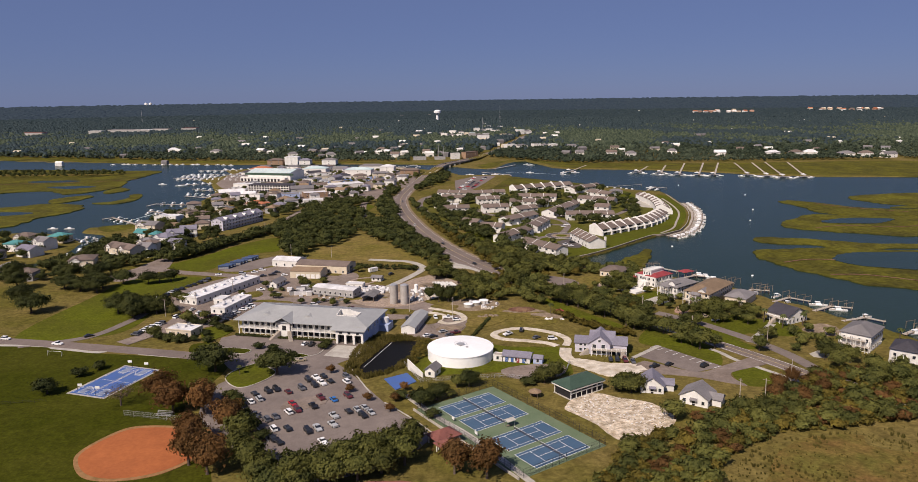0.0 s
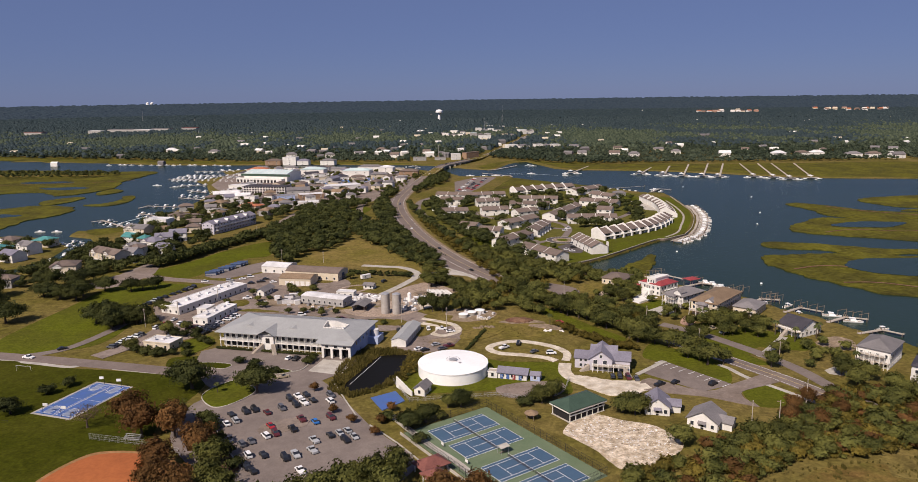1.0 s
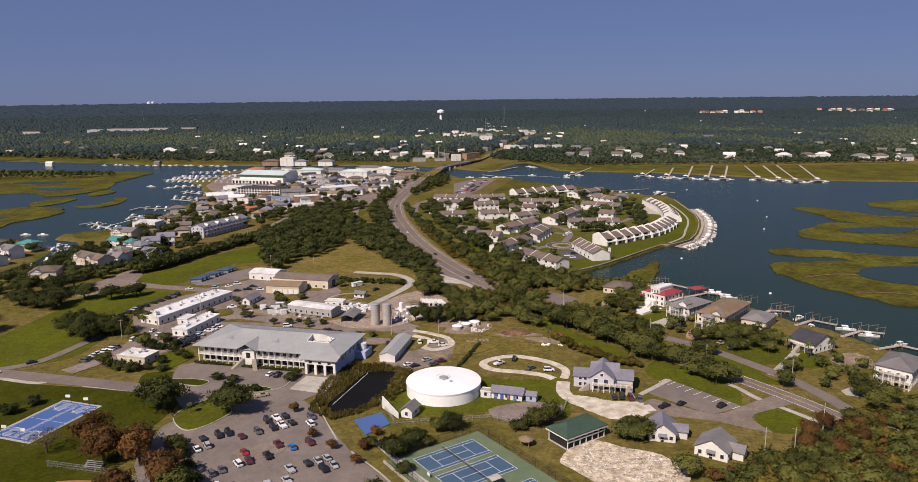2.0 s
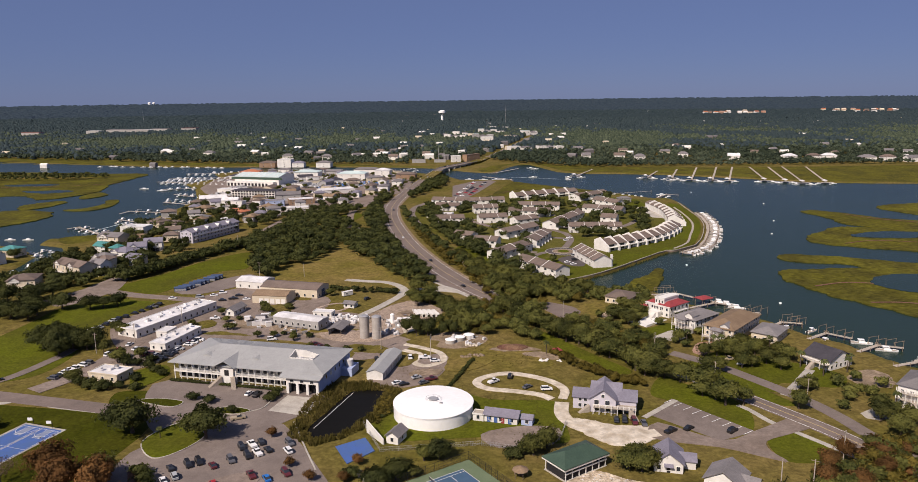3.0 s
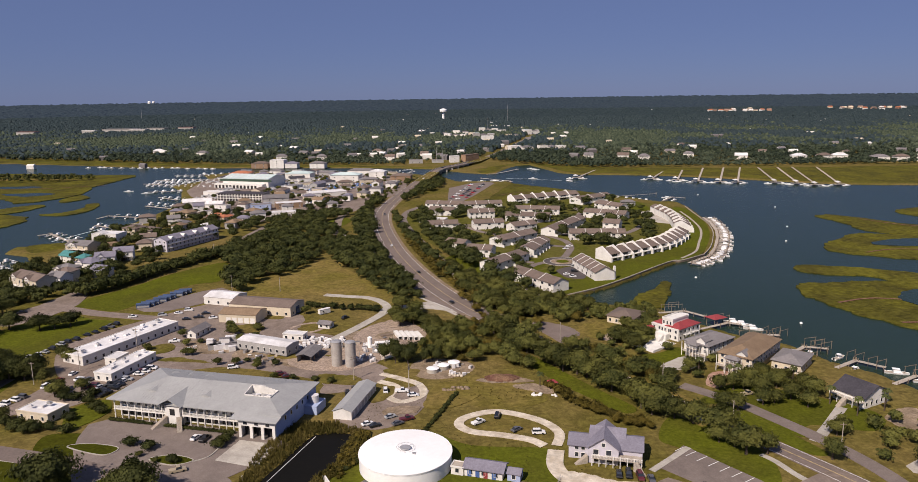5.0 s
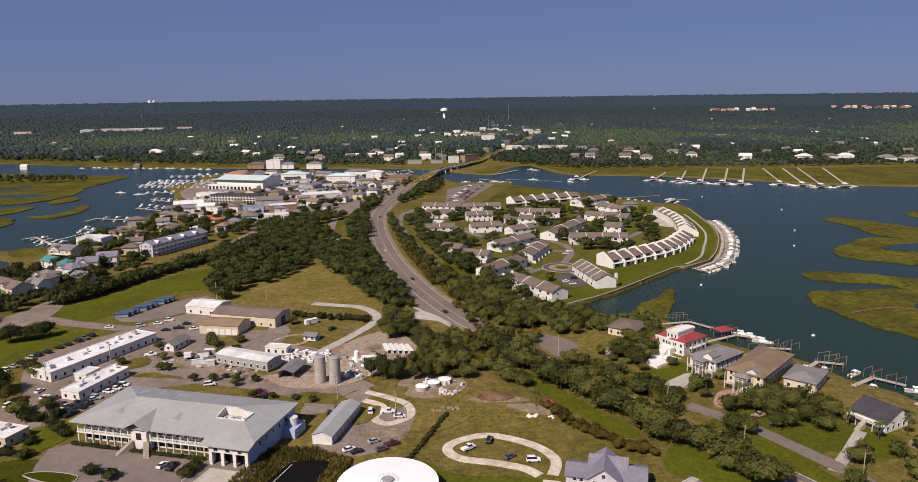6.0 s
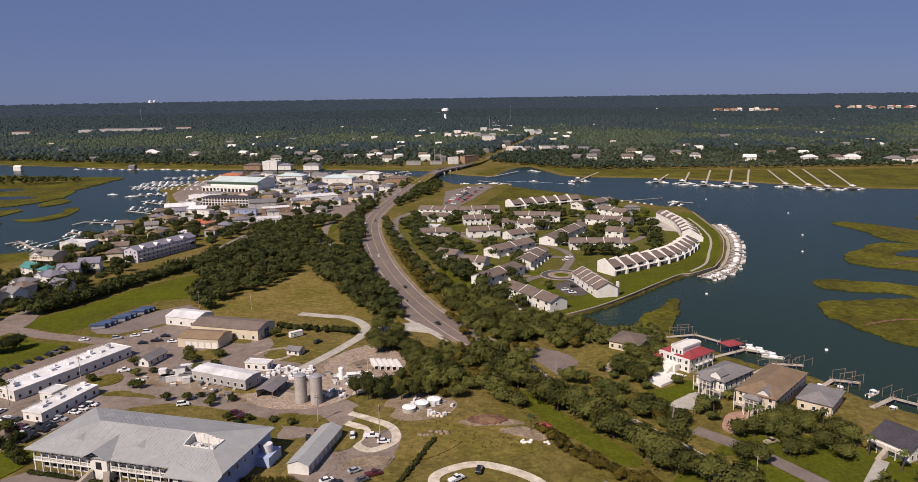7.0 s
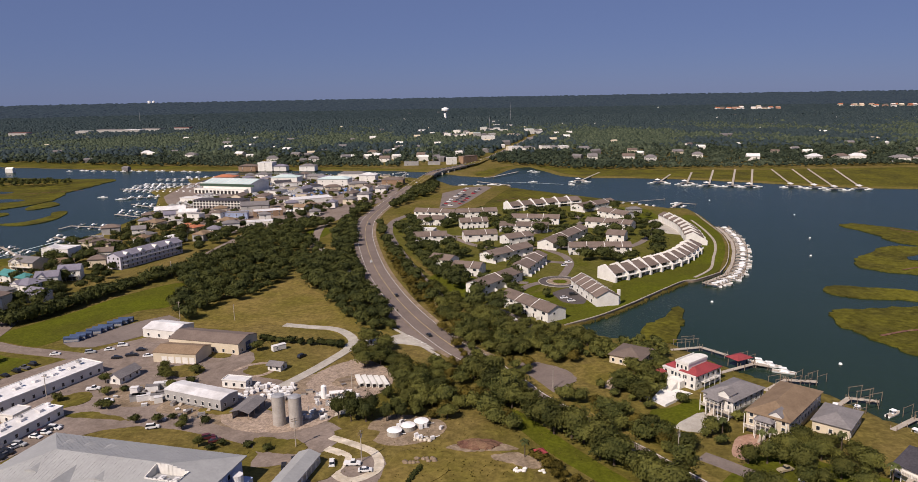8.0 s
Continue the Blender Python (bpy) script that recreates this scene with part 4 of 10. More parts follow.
# pools and creeks in the marshes
for pts in ([(262, 490), (285, 512), (330, 512), (360, 490), (320, 462), (280, 466)], [(300, 440), (330, 452), (372, 446), (350, 424)], [(330, 640), (362, 660), (400, 652), (372, 630)]):
    patch("tidal_pool", pts, WATER_Z + 0.6, M["water"], "still tidal pool in the marsh", n=6, rough=3, deep=0.05)
for pts in ([(226, 486), (250, 494), (275, 486), (300, 470), (320, 455), (345, 436)], [(240, 450), (262, 448), (290, 430), (330, 420)], [(310, 612), (340, 622), (380, 612), (420, 622)], [(380, 752), (400, 720), (440, 690)], [(-480, 1090), (-540, 1060), (-620, 1050), (-760, 1010)], [(60, 940), (90, 960), (120, 930), (150, 925)]):
    ribbon("creek", pts, 1.8, WATER_Z + 0.58, M["mulch"], "narrow dark mud creek in the marsh", thick=0.05)

# ---- tennis and basketball courts ----
def frame2(o, u):
    """Turns court numbers (metres along and across) into places."""
    u = Vector(u).normalized()
    w = Vector((u.y, -u.x))
    return lambda a, b: (o[0] + u.x * a + w.x * b, o[1] + u.y * a + w.y * b)


def quad(fr, a0, a1, b0, b1, z):
    return Geo().add([(*fr(a0, b0), z), (*fr(a1, b0), z), (*fr(a1, b1), z), (*fr(a0, b1), z)], [(0, 3, 2, 1)])


def lines_on(fr, z, parent, rows, w=0.11, name="line"):
    for a0, a1, b0, b1 in rows:
        part(name, quad(fr, a0 - w / 2, a1 + w / 2, b0 - w / 2, b1 + w / 2, z), M["paint_white"], parent)


tc = frame2((-9.9, 254.5), (19.2, 13.2))
pad = [tc(-7.4, -4.2), tc(29, -4.2), tc(29, 58.5), tc(-7.4, 58.5)]
patch("tennis_pad", pad, 0.1, M["court_green"], "green acrylic tennis surface", n=1, lift=False)
for k, b0 in enumerate((-0.2, 13.3, 31.3, 45.2)):
    court = thing("tennis_court", "blue tennis court with white lines and a net", "tennis court", "tennis courts")
    part("surface", quad(tc, 0, 23.77, b0, b0 + 10.97, 0.12), M["court_blue"], court)
    c = lambda a, b, o=b0: tc(a, b + o)
    lines_on(c, 0.135, court, [(0, 0, 0, 10.97), (23.77, 23.77, 0, 10.97), (0, 23.77, 0, 0), (0, 23.77, 10.97, 10.97), (0, 23.77, 1.37, 1.37), (0, 23.77, 9.6, 9.6),
                               (5.48, 5.48, 1.37, 9.6), (18.29, 18.29, 1.37, 9.6), (5.48, 18.29, 5.48, 5.48)], w=0.16)
    net = Geo()
    (x0, y0), (x1, y1) = c(11.88, -0.9), c(11.88, 11.9)
    for q in range(37):
        f_ = q / 36
        net.beam((x0 + (x1 - x0) * f_, y0 + (y1 - y0) * f_, 0.14), (x0 + (x1 - x0) * f_, y0 + (y1 - y0) * f_, 1.07), 0.035, 3)
    for q in range(5):
        net.beam((x0, y0, 0.2 + q * 0.18), (x1, y1, 0.2 + q * 0.18), 0.03, 3)
    part("net", net, M["roof_dark"], court)
    for b in (-0.9, 11.9):
        x, y = c(11.88, b)
        part("post", Geo().cyl(x, y, 0.1, 1.15, 0.06, 6), M["dark"], court)
    tape = Geo().beam((x0, y0, 1.07), (x1, y1, 1.07), 0.04, 4)
    part("tape", tape, M["paint_white"], court)
shade = thing("shade_bench", "small pale shade roof over a bench between courts", "shelter", at=pose(*tc(11.88, 27.8), 0.1, 0, 0, 35))
part("roof", Geo().gable(3.4, 2.4, 2.4, 0.4, 0.2, 0.1), M["concrete"], shade)
for sx in (-1.5, 1.5):
    for sy in (-1, 1):
        part("post", Geo().cyl(sx, sy, 0, 2.4, 0.05, 6), M["steel"], shade)
part("bench", Geo().box(-1.4, 1.4, -0.25, 0.25, 0.35, 0.45), M["wood"], shade)

bb_ = frame2((-160.2, 275.8), (9.6, 28.6))
bb = lambda a, b: bb_(a * 1.08, b * 0.9)
patch("basketball_pad", [bb(-2, -1), bb(28, -1), bb(28, 20.5), bb(-2, 20.5)], 0.08, M["concrete"], "pale concrete edge of the basketball courts", n=1, lift=False)
for k in range(2):
    b0 = 0.2 + k * 9.9
    court = thing("basketball_court", "bright blue basketball court with white lines", "basketball court", "basketball courts")
    part("surface", quad(bb, -1, 27, b0, b0 + 9.5, 0.1), M["court_bright"], court)
    c = lambda a, b, o=b0: bb(a, b + o)
    lines_on(c, 0.115, court, [(0, 0, 0.4, 9.1), (26, 26, 0.4, 9.1), (0, 26, 0.4, 0.4), (0, 26, 9.1, 9.1), (13, 13, 0.4, 9.1), (0, 5.8, 3, 3), (0, 5.8, 6.5, 6.5), (5.8, 5.8, 3, 6.5),
                               (20.2, 26, 3, 3), (20.2, 26, 6.5, 6.5), (20.2, 20.2, 3, 6.5)], w=0.12)
    for a0, s in ((0, 1), (26, -1)):
        arc = [c(a0 + s * (1.2 + 4.1 * math.cos(q)), 4.75 + 4.1 * math.sin(q)) for q in np.linspace(-1.57, 1.57, 13)]
        ribbon("arc", arc, 0.13, 0.12, M["paint_white"], n=1, thick=0.01, parent=court)
        part("key", quad(c, min(a0, a0 + s * 5.8) + 0.1, max(a0, a0 + s * 5.8) - 0.1, 3.1, 6.4, 0.108), M["court_grey"], court)
        x, y = c(a0 - s * 0.9, 4.75)
        part("hoop_post", Geo().cyl(x, y, 0.1, 3.0, 0.08, 6), M["dark"], court)
        x2, y2 = c(a0 + s * 0.3, 4.75)
        part("backboard", Geo().box(x2 - 0.9, x2 + 0.9, y2 - 0.06, y2 + 0.06, 2.8, 3.9), M["paint_white"], court)


# ---- buildings ----
WIN = {}
FINE = [True]      # near houses have windows with panes of their own


def window(parent, x, y, z, yaw, w=1.1, h=1.4, frame_mat="wall_white"):
    """A framed window on a wall, the pane set back in its frame. yaw turns its outward side from -y."""
    key = (w, h, frame_mat, FINE[0])
    if key not in WIN:
        t = 0.12
        g = Geo().box(-w / 2 - t, w / 2 + t, -0.1, 0.02, h, h + t).box(-w / 2 - t, w / 2 + t, -0.14, 0.02, -t, 0)
        g.box(-w / 2 - t, -w / 2, -0.1, 0.02, 0, h).box(w / 2, w / 2 + t, -0.1, 0.02, 0, h)
        p = Geo().box(-w / 2, w / 2, -0.05, 0.01, 0, h)
        if FINE[0]:
            WIN[key] = (fix(g.mesh("window", M[frame_mat])), fix(p.mesh("pane", M["glass"])))
        else:
            n = len(g.f)
            me = g.add(p.v, p.f).mesh("window", M[frame_mat])
            me.materials.append(M["glass"])
            for q in me.polygons[n:]:
                q.material_index = 1
            WIN[key] = (fix(me), None)
    fm, pm = WIN[key]
    ob = new("window", fm)
    ob.parent = parent
    ob.matrix_basis = pose(x, y, z, 0, 0, yaw)
    if pm:
        pane = new("pane", pm)
        pane.parent = ob
    return ob


def door(parent, x, y, yaw, w=1.0, h=2.1, material="dark", z=0.0):
    d = part("door", Geo().box(-w / 2, w / 2, -0.08, 0.02, 0.02, h), M[material], parent)
    d.matrix_basis = pose(x, y, z, 0, 0, yaw)
    return d


def windows_round(parent, L, W, z, step, w=1.1, h=1.4, sides="fblr", skip=0.0, rng=random):
    for s in sides:
        n = max(1, int((L if s in "fb" else W) / step))
        span = L if s in "fb" else W
        for i in range(n):
            p = -span / 2 + span * (i + 0.5) / n
            if rng.random() < skip:
                continue
            if s == "f":
                window(parent, p, -W / 2, z, 0, w, h)
            elif s == "b":
                window(parent, p, W / 2, z, 180, w, h)
            elif s == "l":
                window(parent, -L / 2, p, z, 270, w, h)
            else:
                window(parent, L / 2, p, z, 90, w, h)


def house(name, label, category, x, y, yaw, L, W, H, roof, rh, wall, top, storeys=2, step=3.2, over=0.6, group="", sides="flr", chimney=False, stilts=0.0, turn=False, win=True, base=0.0):
    h = thing(name, label, category, group, pose(x, y, base, 0, 0, yaw))
    z0 = stilts
    if stilts:
        part("ground_floor", Geo().box(-L / 2 + 0.6, L / 2 - 0.6, -W / 2 + 0.6, W / 2 - 0.6, -0.2, stilts), M[wall], h)
    if roof == "gable":
        part("wall", Geo().gable_wall(L, W, z0 - (0 if stilts else 0.2), H, rh, turn=turn), M[wall], h)
        part("roof", Geo().gable(L, W, H, rh, over, turn=turn), M[top], h)
    elif roof == "hip":
        part("wall", Geo().box(-L / 2, L / 2, -W / 2, W / 2, z0 - (0 if stilts else 0.2), H), M[wall], h)
        part("roof", Geo().hip(L, W, H, rh, over), M[top], h)
    else:
        part("wall", Geo().box(-L / 2, L / 2, -W / 2, W / 2, z0 - (0 if stilts else 0.2), H), M[wall], h)
        g = Geo().box(-L / 2 - 0.15, L / 2 + 0.15, -W / 2 - 0.15, W / 2 + 0.15, H + 0.004, H + 0.18)
        part("roof", g, M[top], h)
        q = Geo()
        for a, b, c, d in ((-L / 2 - 0.2, L / 2 + 0.2, -W / 2 - 0.2, -W / 2 + 0.1), (-L / 2 - 0.2, L / 2 + 0.2, W / 2 - 0.1, W / 2 + 0.2), (-L / 2 - 0.2, -L / 2 + 0.1, -W / 2 + 0.1, W / 2 - 0.1),
                           (L / 2 - 0.1, L / 2 + 0.2, -W / 2 + 0.1, W / 2 - 0.1)):
            q.box(a, b, c, d, H - 0.1, H + 0.4)
        part("parapet", q, M[wall], h)
    if win:
        for s in range(storeys):
            windows_round(h, L, W, z0 + 0.9 + s * (H - z0) / storeys, step, sides=sides)
    if chimney:
        part("chimney", Geo().box(L * 0.2 - 0.5, L * 0.2 + 0.5, -0.5, 0.5, H, H + rh + 1.2), M["wall_white"], h)
    return h


def porch(h, x0, x1, y0, y1, z, top, posts=4, rail=True, roof_mat=None, floor_mat="wood_pale"):
    """A raised deck with posts, rail and roof on a house's front."""
    part("porch_deck", Geo().box(x0, x1, y0, y1, z - 0.2, z), M[floor_mat], h)
    for i in range(posts):
        x = x0 + 0.15 + (x1 - x0 - 0.3) * i / max(posts - 1, 1)
        part("post", Geo().box(x - 0.12, x + 0.12, y0 + 0.03, y0 + 0.27, 0, top), M["wall_white"], h)
    if rail:
        g = Geo().box(x0, x1, y0, y0 + 0.08, z + 0.95, z + 1.05)
        n = int((x1 - x0) / 0.45)
        for i in range(n + 1):
            x = x0 + (x1 - x0) * i / n
            g.box(x - 0.035, x + 0.035, y0 + 0.01, y0 + 0.07, z, z + 0.95)
        part("rail", g, M["wall_white"], h)
    if roof_mat:
        part("porch_roof", Geo().add([(x0 - 0.3, y0 - 0.4, top), (x1 + 0.3, y0 - 0.4, top), (x1 + 0.3, y1, top + 0.9), (x0 - 0.3, y1, top + 0.9),
                                      (x0 - 0.3, y0 - 0.4, top + 0.15), (x1 + 0.3, y0 - 0.4, top + 0.15), (x1 + 0.3, y1, top + 1.05), (x0 - 0.3, y1, top + 1.05)],
                                     [(3, 2, 1, 0), (4, 5, 6, 7), (0, 1, 5, 4), (1, 2, 6, 5), (2, 3, 7, 6), (3, 0, 4, 7)]), M[roof_mat], h)


def stairs(h, x, y, z, width, yaw=0, material="wood_pale"):
    n = max(2, int(z / 0.18))
    prof = [(0, 0), (0, z)]
    for i in range(n):
        prof += [(-(i + 1) * 0.28, z * (n - i) / n), (-(i + 1) * 0.28, z * (n - i - 1) / n)]
    k = len(prof)
    g = Geo().add([(-width / 2, p, q) for p, q in prof] + [(width / 2, p, q) for p, q in prof], [tuple(range(k)), tuple(range(2 * k - 1, k - 1, -1))] + [(i, (i + 1) % k, k + (i + 1) % k, k + i) for i in range(k)])
    s = part("stairs", g, M[material], h)
    s.matrix_basis = pose(x, y, 0, 0, 0, yaw)


# long two-storey building with verandas and vehicle bays
x, y, yaw, L = rect((-113, 345.5), (-46.5, 329.5), 29)
town = thing("municipal_building", "long white two-storey building with grey metal hip roof and verandas", "building", at=pose(x, y, 0, 0, 0, yaw))
W = 29
part("wall", Geo().box(-L / 2 + 1, L / 2 - 14, -W / 2 + 3, W / 2 - 1, -0.2, 7.8).box(L / 2 - 14, L / 2 - 0.6, -W / 2 + 6, W / 2 - 1, -0.2, 7.8), M["wall_white"], town)
x0_, x1_, y0_, y1_ = 16.2, 26.6, -6.4, -0.8          # sunken well near the end of the ridge
a_, b_, zr = L / 2 + 1.2, W / 2 + 1.2, 8.15
r_ = a_ - b_
zs_ = lambda q: zr + 3.9 * (1 - abs(q) / b_)
zh_ = lambda p, q: zr + 3.9 * min(b_ - abs(q), a_ - abs(p)) / b_
rb = bmesh.new()
rv = [rb.verts.new(p) for p in ((-a_, -b_, zr), (a_, -b_, zr), (a_, b_, zr), (-a_, b_, zr), (-r_, 0, zr + 3.9), (r_, 0, zr + 3.9), (-a_, -b_, 7.8), (a_, -b_, 7.8), (a_, b_, 7.8), (-a_, b_, 7.8))]
for q in ((0, 1, 5, 4), (1, 2, 5), (2, 3, 4, 5), (3, 0, 4), (6, 7, 1, 0), (7, 8, 2, 1), (8, 9, 3, 2), (9, 6, 0, 3), (9, 8, 7, 6)):
    rb.faces.new([rv[k] for k in q])
for co, no in (((x0_, 0, 0), (1, 0, 0)), ((x1_, 0, 0), (1, 0, 0)), ((0, y0_, 0), (0, 1, 0)), ((0, y1_, 0), (0, 1, 0))):
    bmesh.ops.bisect_plane(rb, geom=rb.verts[:] + rb.edges[:] + rb.faces[:], plane_co=co, plane_no=no)
cut_ = [q for q in rb.faces if q.normal.z > 0.5 or q.calc_center_median().z > 8.2]
cut_ = [q for q in cut_ if x0_ < q.calc_center_median().x < x1_ and y0_ < q.calc_center_median().y < y1_]
bmesh.ops.delete(rb, geom=cut_, context="FACES")
rb.verts.index_update()
rf = Geo().add([tuple(v.co) for v in rb.verts], [tuple(v.index for v in q.verts) for q in rb.faces])
rb.free()
part("roof", rf, M["roof_metal"], town, "standing-seam grey metal hip roof")
seams = Geo()
for i in range(1, 60):
    xx = -L / 2 + L * i / 60
    k = min(1.0, (L / 2 + 1.2 - abs(xx)) / (W / 2 + 1.2))
    yb = (W / 2 + 1.2) * (1 - k)
    for s in (-1, 1):
        a = (xx, s * (W / 2 + 1.2), 8.15)
        b = (xx, s * yb, 8.15 + 3.9 * k)
        if s < 0 and x0_ < xx < x1_:
            if -yb > y0_:
                b = (xx, y0_, zs_(y0_))
        seams.beam(a, b, 0.05, 4)
part("roof_seam", seams, M["roof_metal"], town)
for xx in (-L * 0.3, L * 0.03):
    d = Geo().add([(xx - 3.0, -9.5, 9.5), (xx + 3.0, -9.5, 9.5), (xx, -9.5, 10.5), (xx, -5.0, 10.75)], [(0, 1, 2), (1, 3, 2), (0, 2, 3), (0, 3, 1)])
    part("roof_dormer", d, M["roof_metal"], town)
for xx in (-L * 0.33, -L * 0.22, -L * 0.11):
    d = Geo().add([(xx - 2.6, 9.0, 9.6), (xx + 2.6, 9.0, 9.6), (xx, 9.0, 10.5), (xx, 4.6, 10.8)], [(0, 2, 1), (1, 2, 3), (0, 3, 2), (0, 1, 3)])
    part("roof_dormer", d, M["roof_metal"], town)
# curb and machines of the well
wl = Geo()
for k in range(8):
    for (pa, qa), (pb, qb) in (((x0_, y0_), (x1_, y0_)), ((x0_, y1_), (x1_, y1_)), ((x0_, y0_), (x0_, y1_)), ((x1_, y0_), (x1_, y1_))):
        p0, q0_, p1, q1_ = pa + (pb - pa) * k / 8, qa + (qb - qa) * k / 8, pa + (pb - pa) * (k + 1) / 8, qa + (qb - qa) * (k + 1) / 8
        top_ = zh_((p0 + p1) / 2, (q0_ + q1_) / 2)
        wl.box(min(p0, p1) - 0.15, max(p0, p1) + 0.15, min(q0_, q1_) - 0.15, max(q0_, q1_) + 0.15, 8.3, top_ + 0.3)
wl.box(x0_, x1_, y0_, y1_, 8.2, 8.3)
part("roof_well", wl, M["wall_white"], town)
for i in range(5):
    part("air_handler", Geo().box(x0_ + 0.8 + i * 2.3, x0_ + 2.4 + i * 2.3, y0_ + 1.0, y0_ + 4.4 - (i % 2), 8.304, 9.5 + 0.5 * (i % 2)).cyl(x0_ + 1.6 + i * 2.3, y0_ + 2.2, 9.5 + 0.5 * (i % 2), 9.8 + 0.5 * (i % 2), 0.55, 10), M["roof_white" if i % 2 else "steel"], town)
part("duct", Geo().beam((x0_ + 0.6, y1_ - 0.8, 9.0), (x1_ - 0.6, y1_ - 0.8, 9.0), 0.35, 8), M["steel"], town)
# veranda: floor, posts, rails
for za, nm in ((3.6, "veranda_floor"),):
    part(nm, Geo().box(-L / 2 + 0.4, L / 2 - 15, -W / 2 + 0.2, -W / 2 + 3, za, za + 0.35), M["wall_white"], town)
for i in range(19):
    xx = -L / 2 + 0.8 + (L - 16.4) * i / 18
    part("post", Geo().box(xx - 0.16, xx + 0.16, -W / 2 + 0.3, -W / 2 + 0.62, 0, 7.8), M["wall_white"], town)
rl = Geo().box(-L / 2 + 0.5, L / 2 - 15, -W / 2 + 0.32, -W / 2 + 0.42, 4.95, 5.08)
for i in range(150):
    xx = -L / 2 + 0.6 + (L - 16) * i / 149
    rl.box(xx - 0.05, xx + 0.05, -W / 2 + 0.33, -W / 2 + 0.4, 3.95, 4.95)
part("rail", rl, M["wall_white"], town)
for i in range(16):
    xx = -L / 2 + 3 + (L - 20) * i / 15
    window(town, xx, -W / 2 + 3, 4.7, 0, 1.8, 1.9)
    window(town, xx, -W / 2 + 3, 0.6, 0, 2.2, 2.3)
# entrance with stairs
part("entrance", Geo().box(-L * 0.12 - 3, -L * 0.12 + 3, -W / 2 - 0.6, -W / 2 + 3, -0.2, 8.6), M["wall_white"], town)
part("entrance_roof", Geo().gable(9, 13, 8.3, 2.4, 0.5, 0.2, -L * 0.12, -W / 2 + 4.4, turn=True), M["roof_metal"], town)
for s in (-1, 1):
    stairs(town, -L * 0.12 + s * 2.6 - 3 * s * 0, -W / 2 - 0.6, 3.7, 1.8, s * 35)
door(town, -L * 0.12, -W / 2 - 0.62, 0, 2.0, 2.4, z=4.0)
# three vehicle bays
bf_ = -W / 2 - 3.6
part("bay_front", Geo().box(L / 2 - 14, L / 2, bf_, bf_ + 0.8, 4.6, 7.0), M["wall_white"], town)
part("bay_wall", Geo().box(L / 2 - 14, L / 2 - 13.4, bf_ + 0.8, -W / 2 + 3, -0.2, 7.0), M["wall_white"], town)
ex_, er_ = L / 2 - 16.5, L / 2 + 1.2
part("bay_roof", Geo().add([(ex_, -b_ + 2, zs_(b_ - 2) + 0.06), (er_, -b_ + 2, zs_(b_) + 0.06), (er_, bf_ - 1.2, 7.2), (ex_, bf_ - 1.2, 7.2), (ex_, -b_ + 2, 7.0), (er_, -b_ + 2, 7.0), (er_, bf_ - 1.2, 6.95), (ex_, bf_ - 1.2, 6.95)],
                          [(0, 3, 2, 1), (4, 5, 6, 7), (3, 7, 6, 2), (0, 4, 7, 3), (1, 2, 6, 5), (0, 1, 5, 4)]), M["roof_metal"], town)
for i in range(4):
    xx = L / 2 - 13.5 + i * 4.3
    part("bay_pier", Geo().box(xx - 0.55, xx + 0.55, bf_, bf_ + 0.8, -0.2, 4.6), M["wall_white"], town)
# blue wall colour here carries the shade of the end facing away from the sun
part("bay_side", Geo().box(L / 2 - 0.6, L / 2, bf_ + 0.8, -W / 2, -0.2, 7.0).box(L / 2 - 0.6, L / 2, -W / 2, W / 2, -0.2, 7.8), M["wall_blue"], town, "end wall with bluish shade put into its colour")
part("bay_floor", Geo().box(L / 2 - 13.4, L / 2 - 0.6, bf_ + 0.8, -W / 2 + 6, 0, 0.1), M["asphalt"], town)
for i in range(3):
    xx = L / 2 - 11.4 + i * 4.3
    # dark sheet stands in for the shaded inside of the bay
    part("bay_door", Geo().box(xx - 1.6, xx + 1.6, bf_ + 2.4, bf_ + 2.5, 0.1, 4.4), M["dark"], town)
    window(town, xx, bf_, 5.1, 0, 1.5, 1.1)
for i in range(5):
    window(town, L / 2, -W / 2 + 4 + i * 4.4, 4.6, 90, 1.2, 1.6)
part("plant_room", Geo().box(L / 2, L / 2 + 5, 4, 12, -0.2, 3.4), M["wall_blue"], town)
part("tank", Geo().cyl(L / 2 + 2.4, 8, 3.4, 6.2, 1.7, 14), M["roof_white"], town)

# round storage tank
tank = thing("storage_tank", "large round white painted water storage tank", "tank", at=pose(-1.2, 309.3, 0))
part("shell", Geo().cyl(0, 0, -0.2, 4.7, 14.8, 128), M["tank_white"], tank)
part("roof", Geo().cyl(0, 0, 4.7, 4.9, 15.0, 128).cyl(0, 0, 4.9, 5.7, 14.8, 128, 1.2), M["tank_white"], tank)
part("vent", Geo().cyl(0, 0, 5.65, 6.1, 1.5, 16).cyl(0, 0, 6.1, 6.25, 1.9, 16, 1.6), M["steel"], tank, "grey metal roof vent")
part("hatch", Geo().box(2.4, 3.5, -3.5, -2.5, 5.5, 5.8), M["steel"], tank)
part("rim", Geo().cyl(0, 0, 4.35, 4.5, 14.9, 128), M["tank_white"], tank)
lad = Geo()
for s in (-0.25, 0.25):
    lad.box(s - 0.03, s + 0.03, -15.0, -14.93, 0, 5.6)
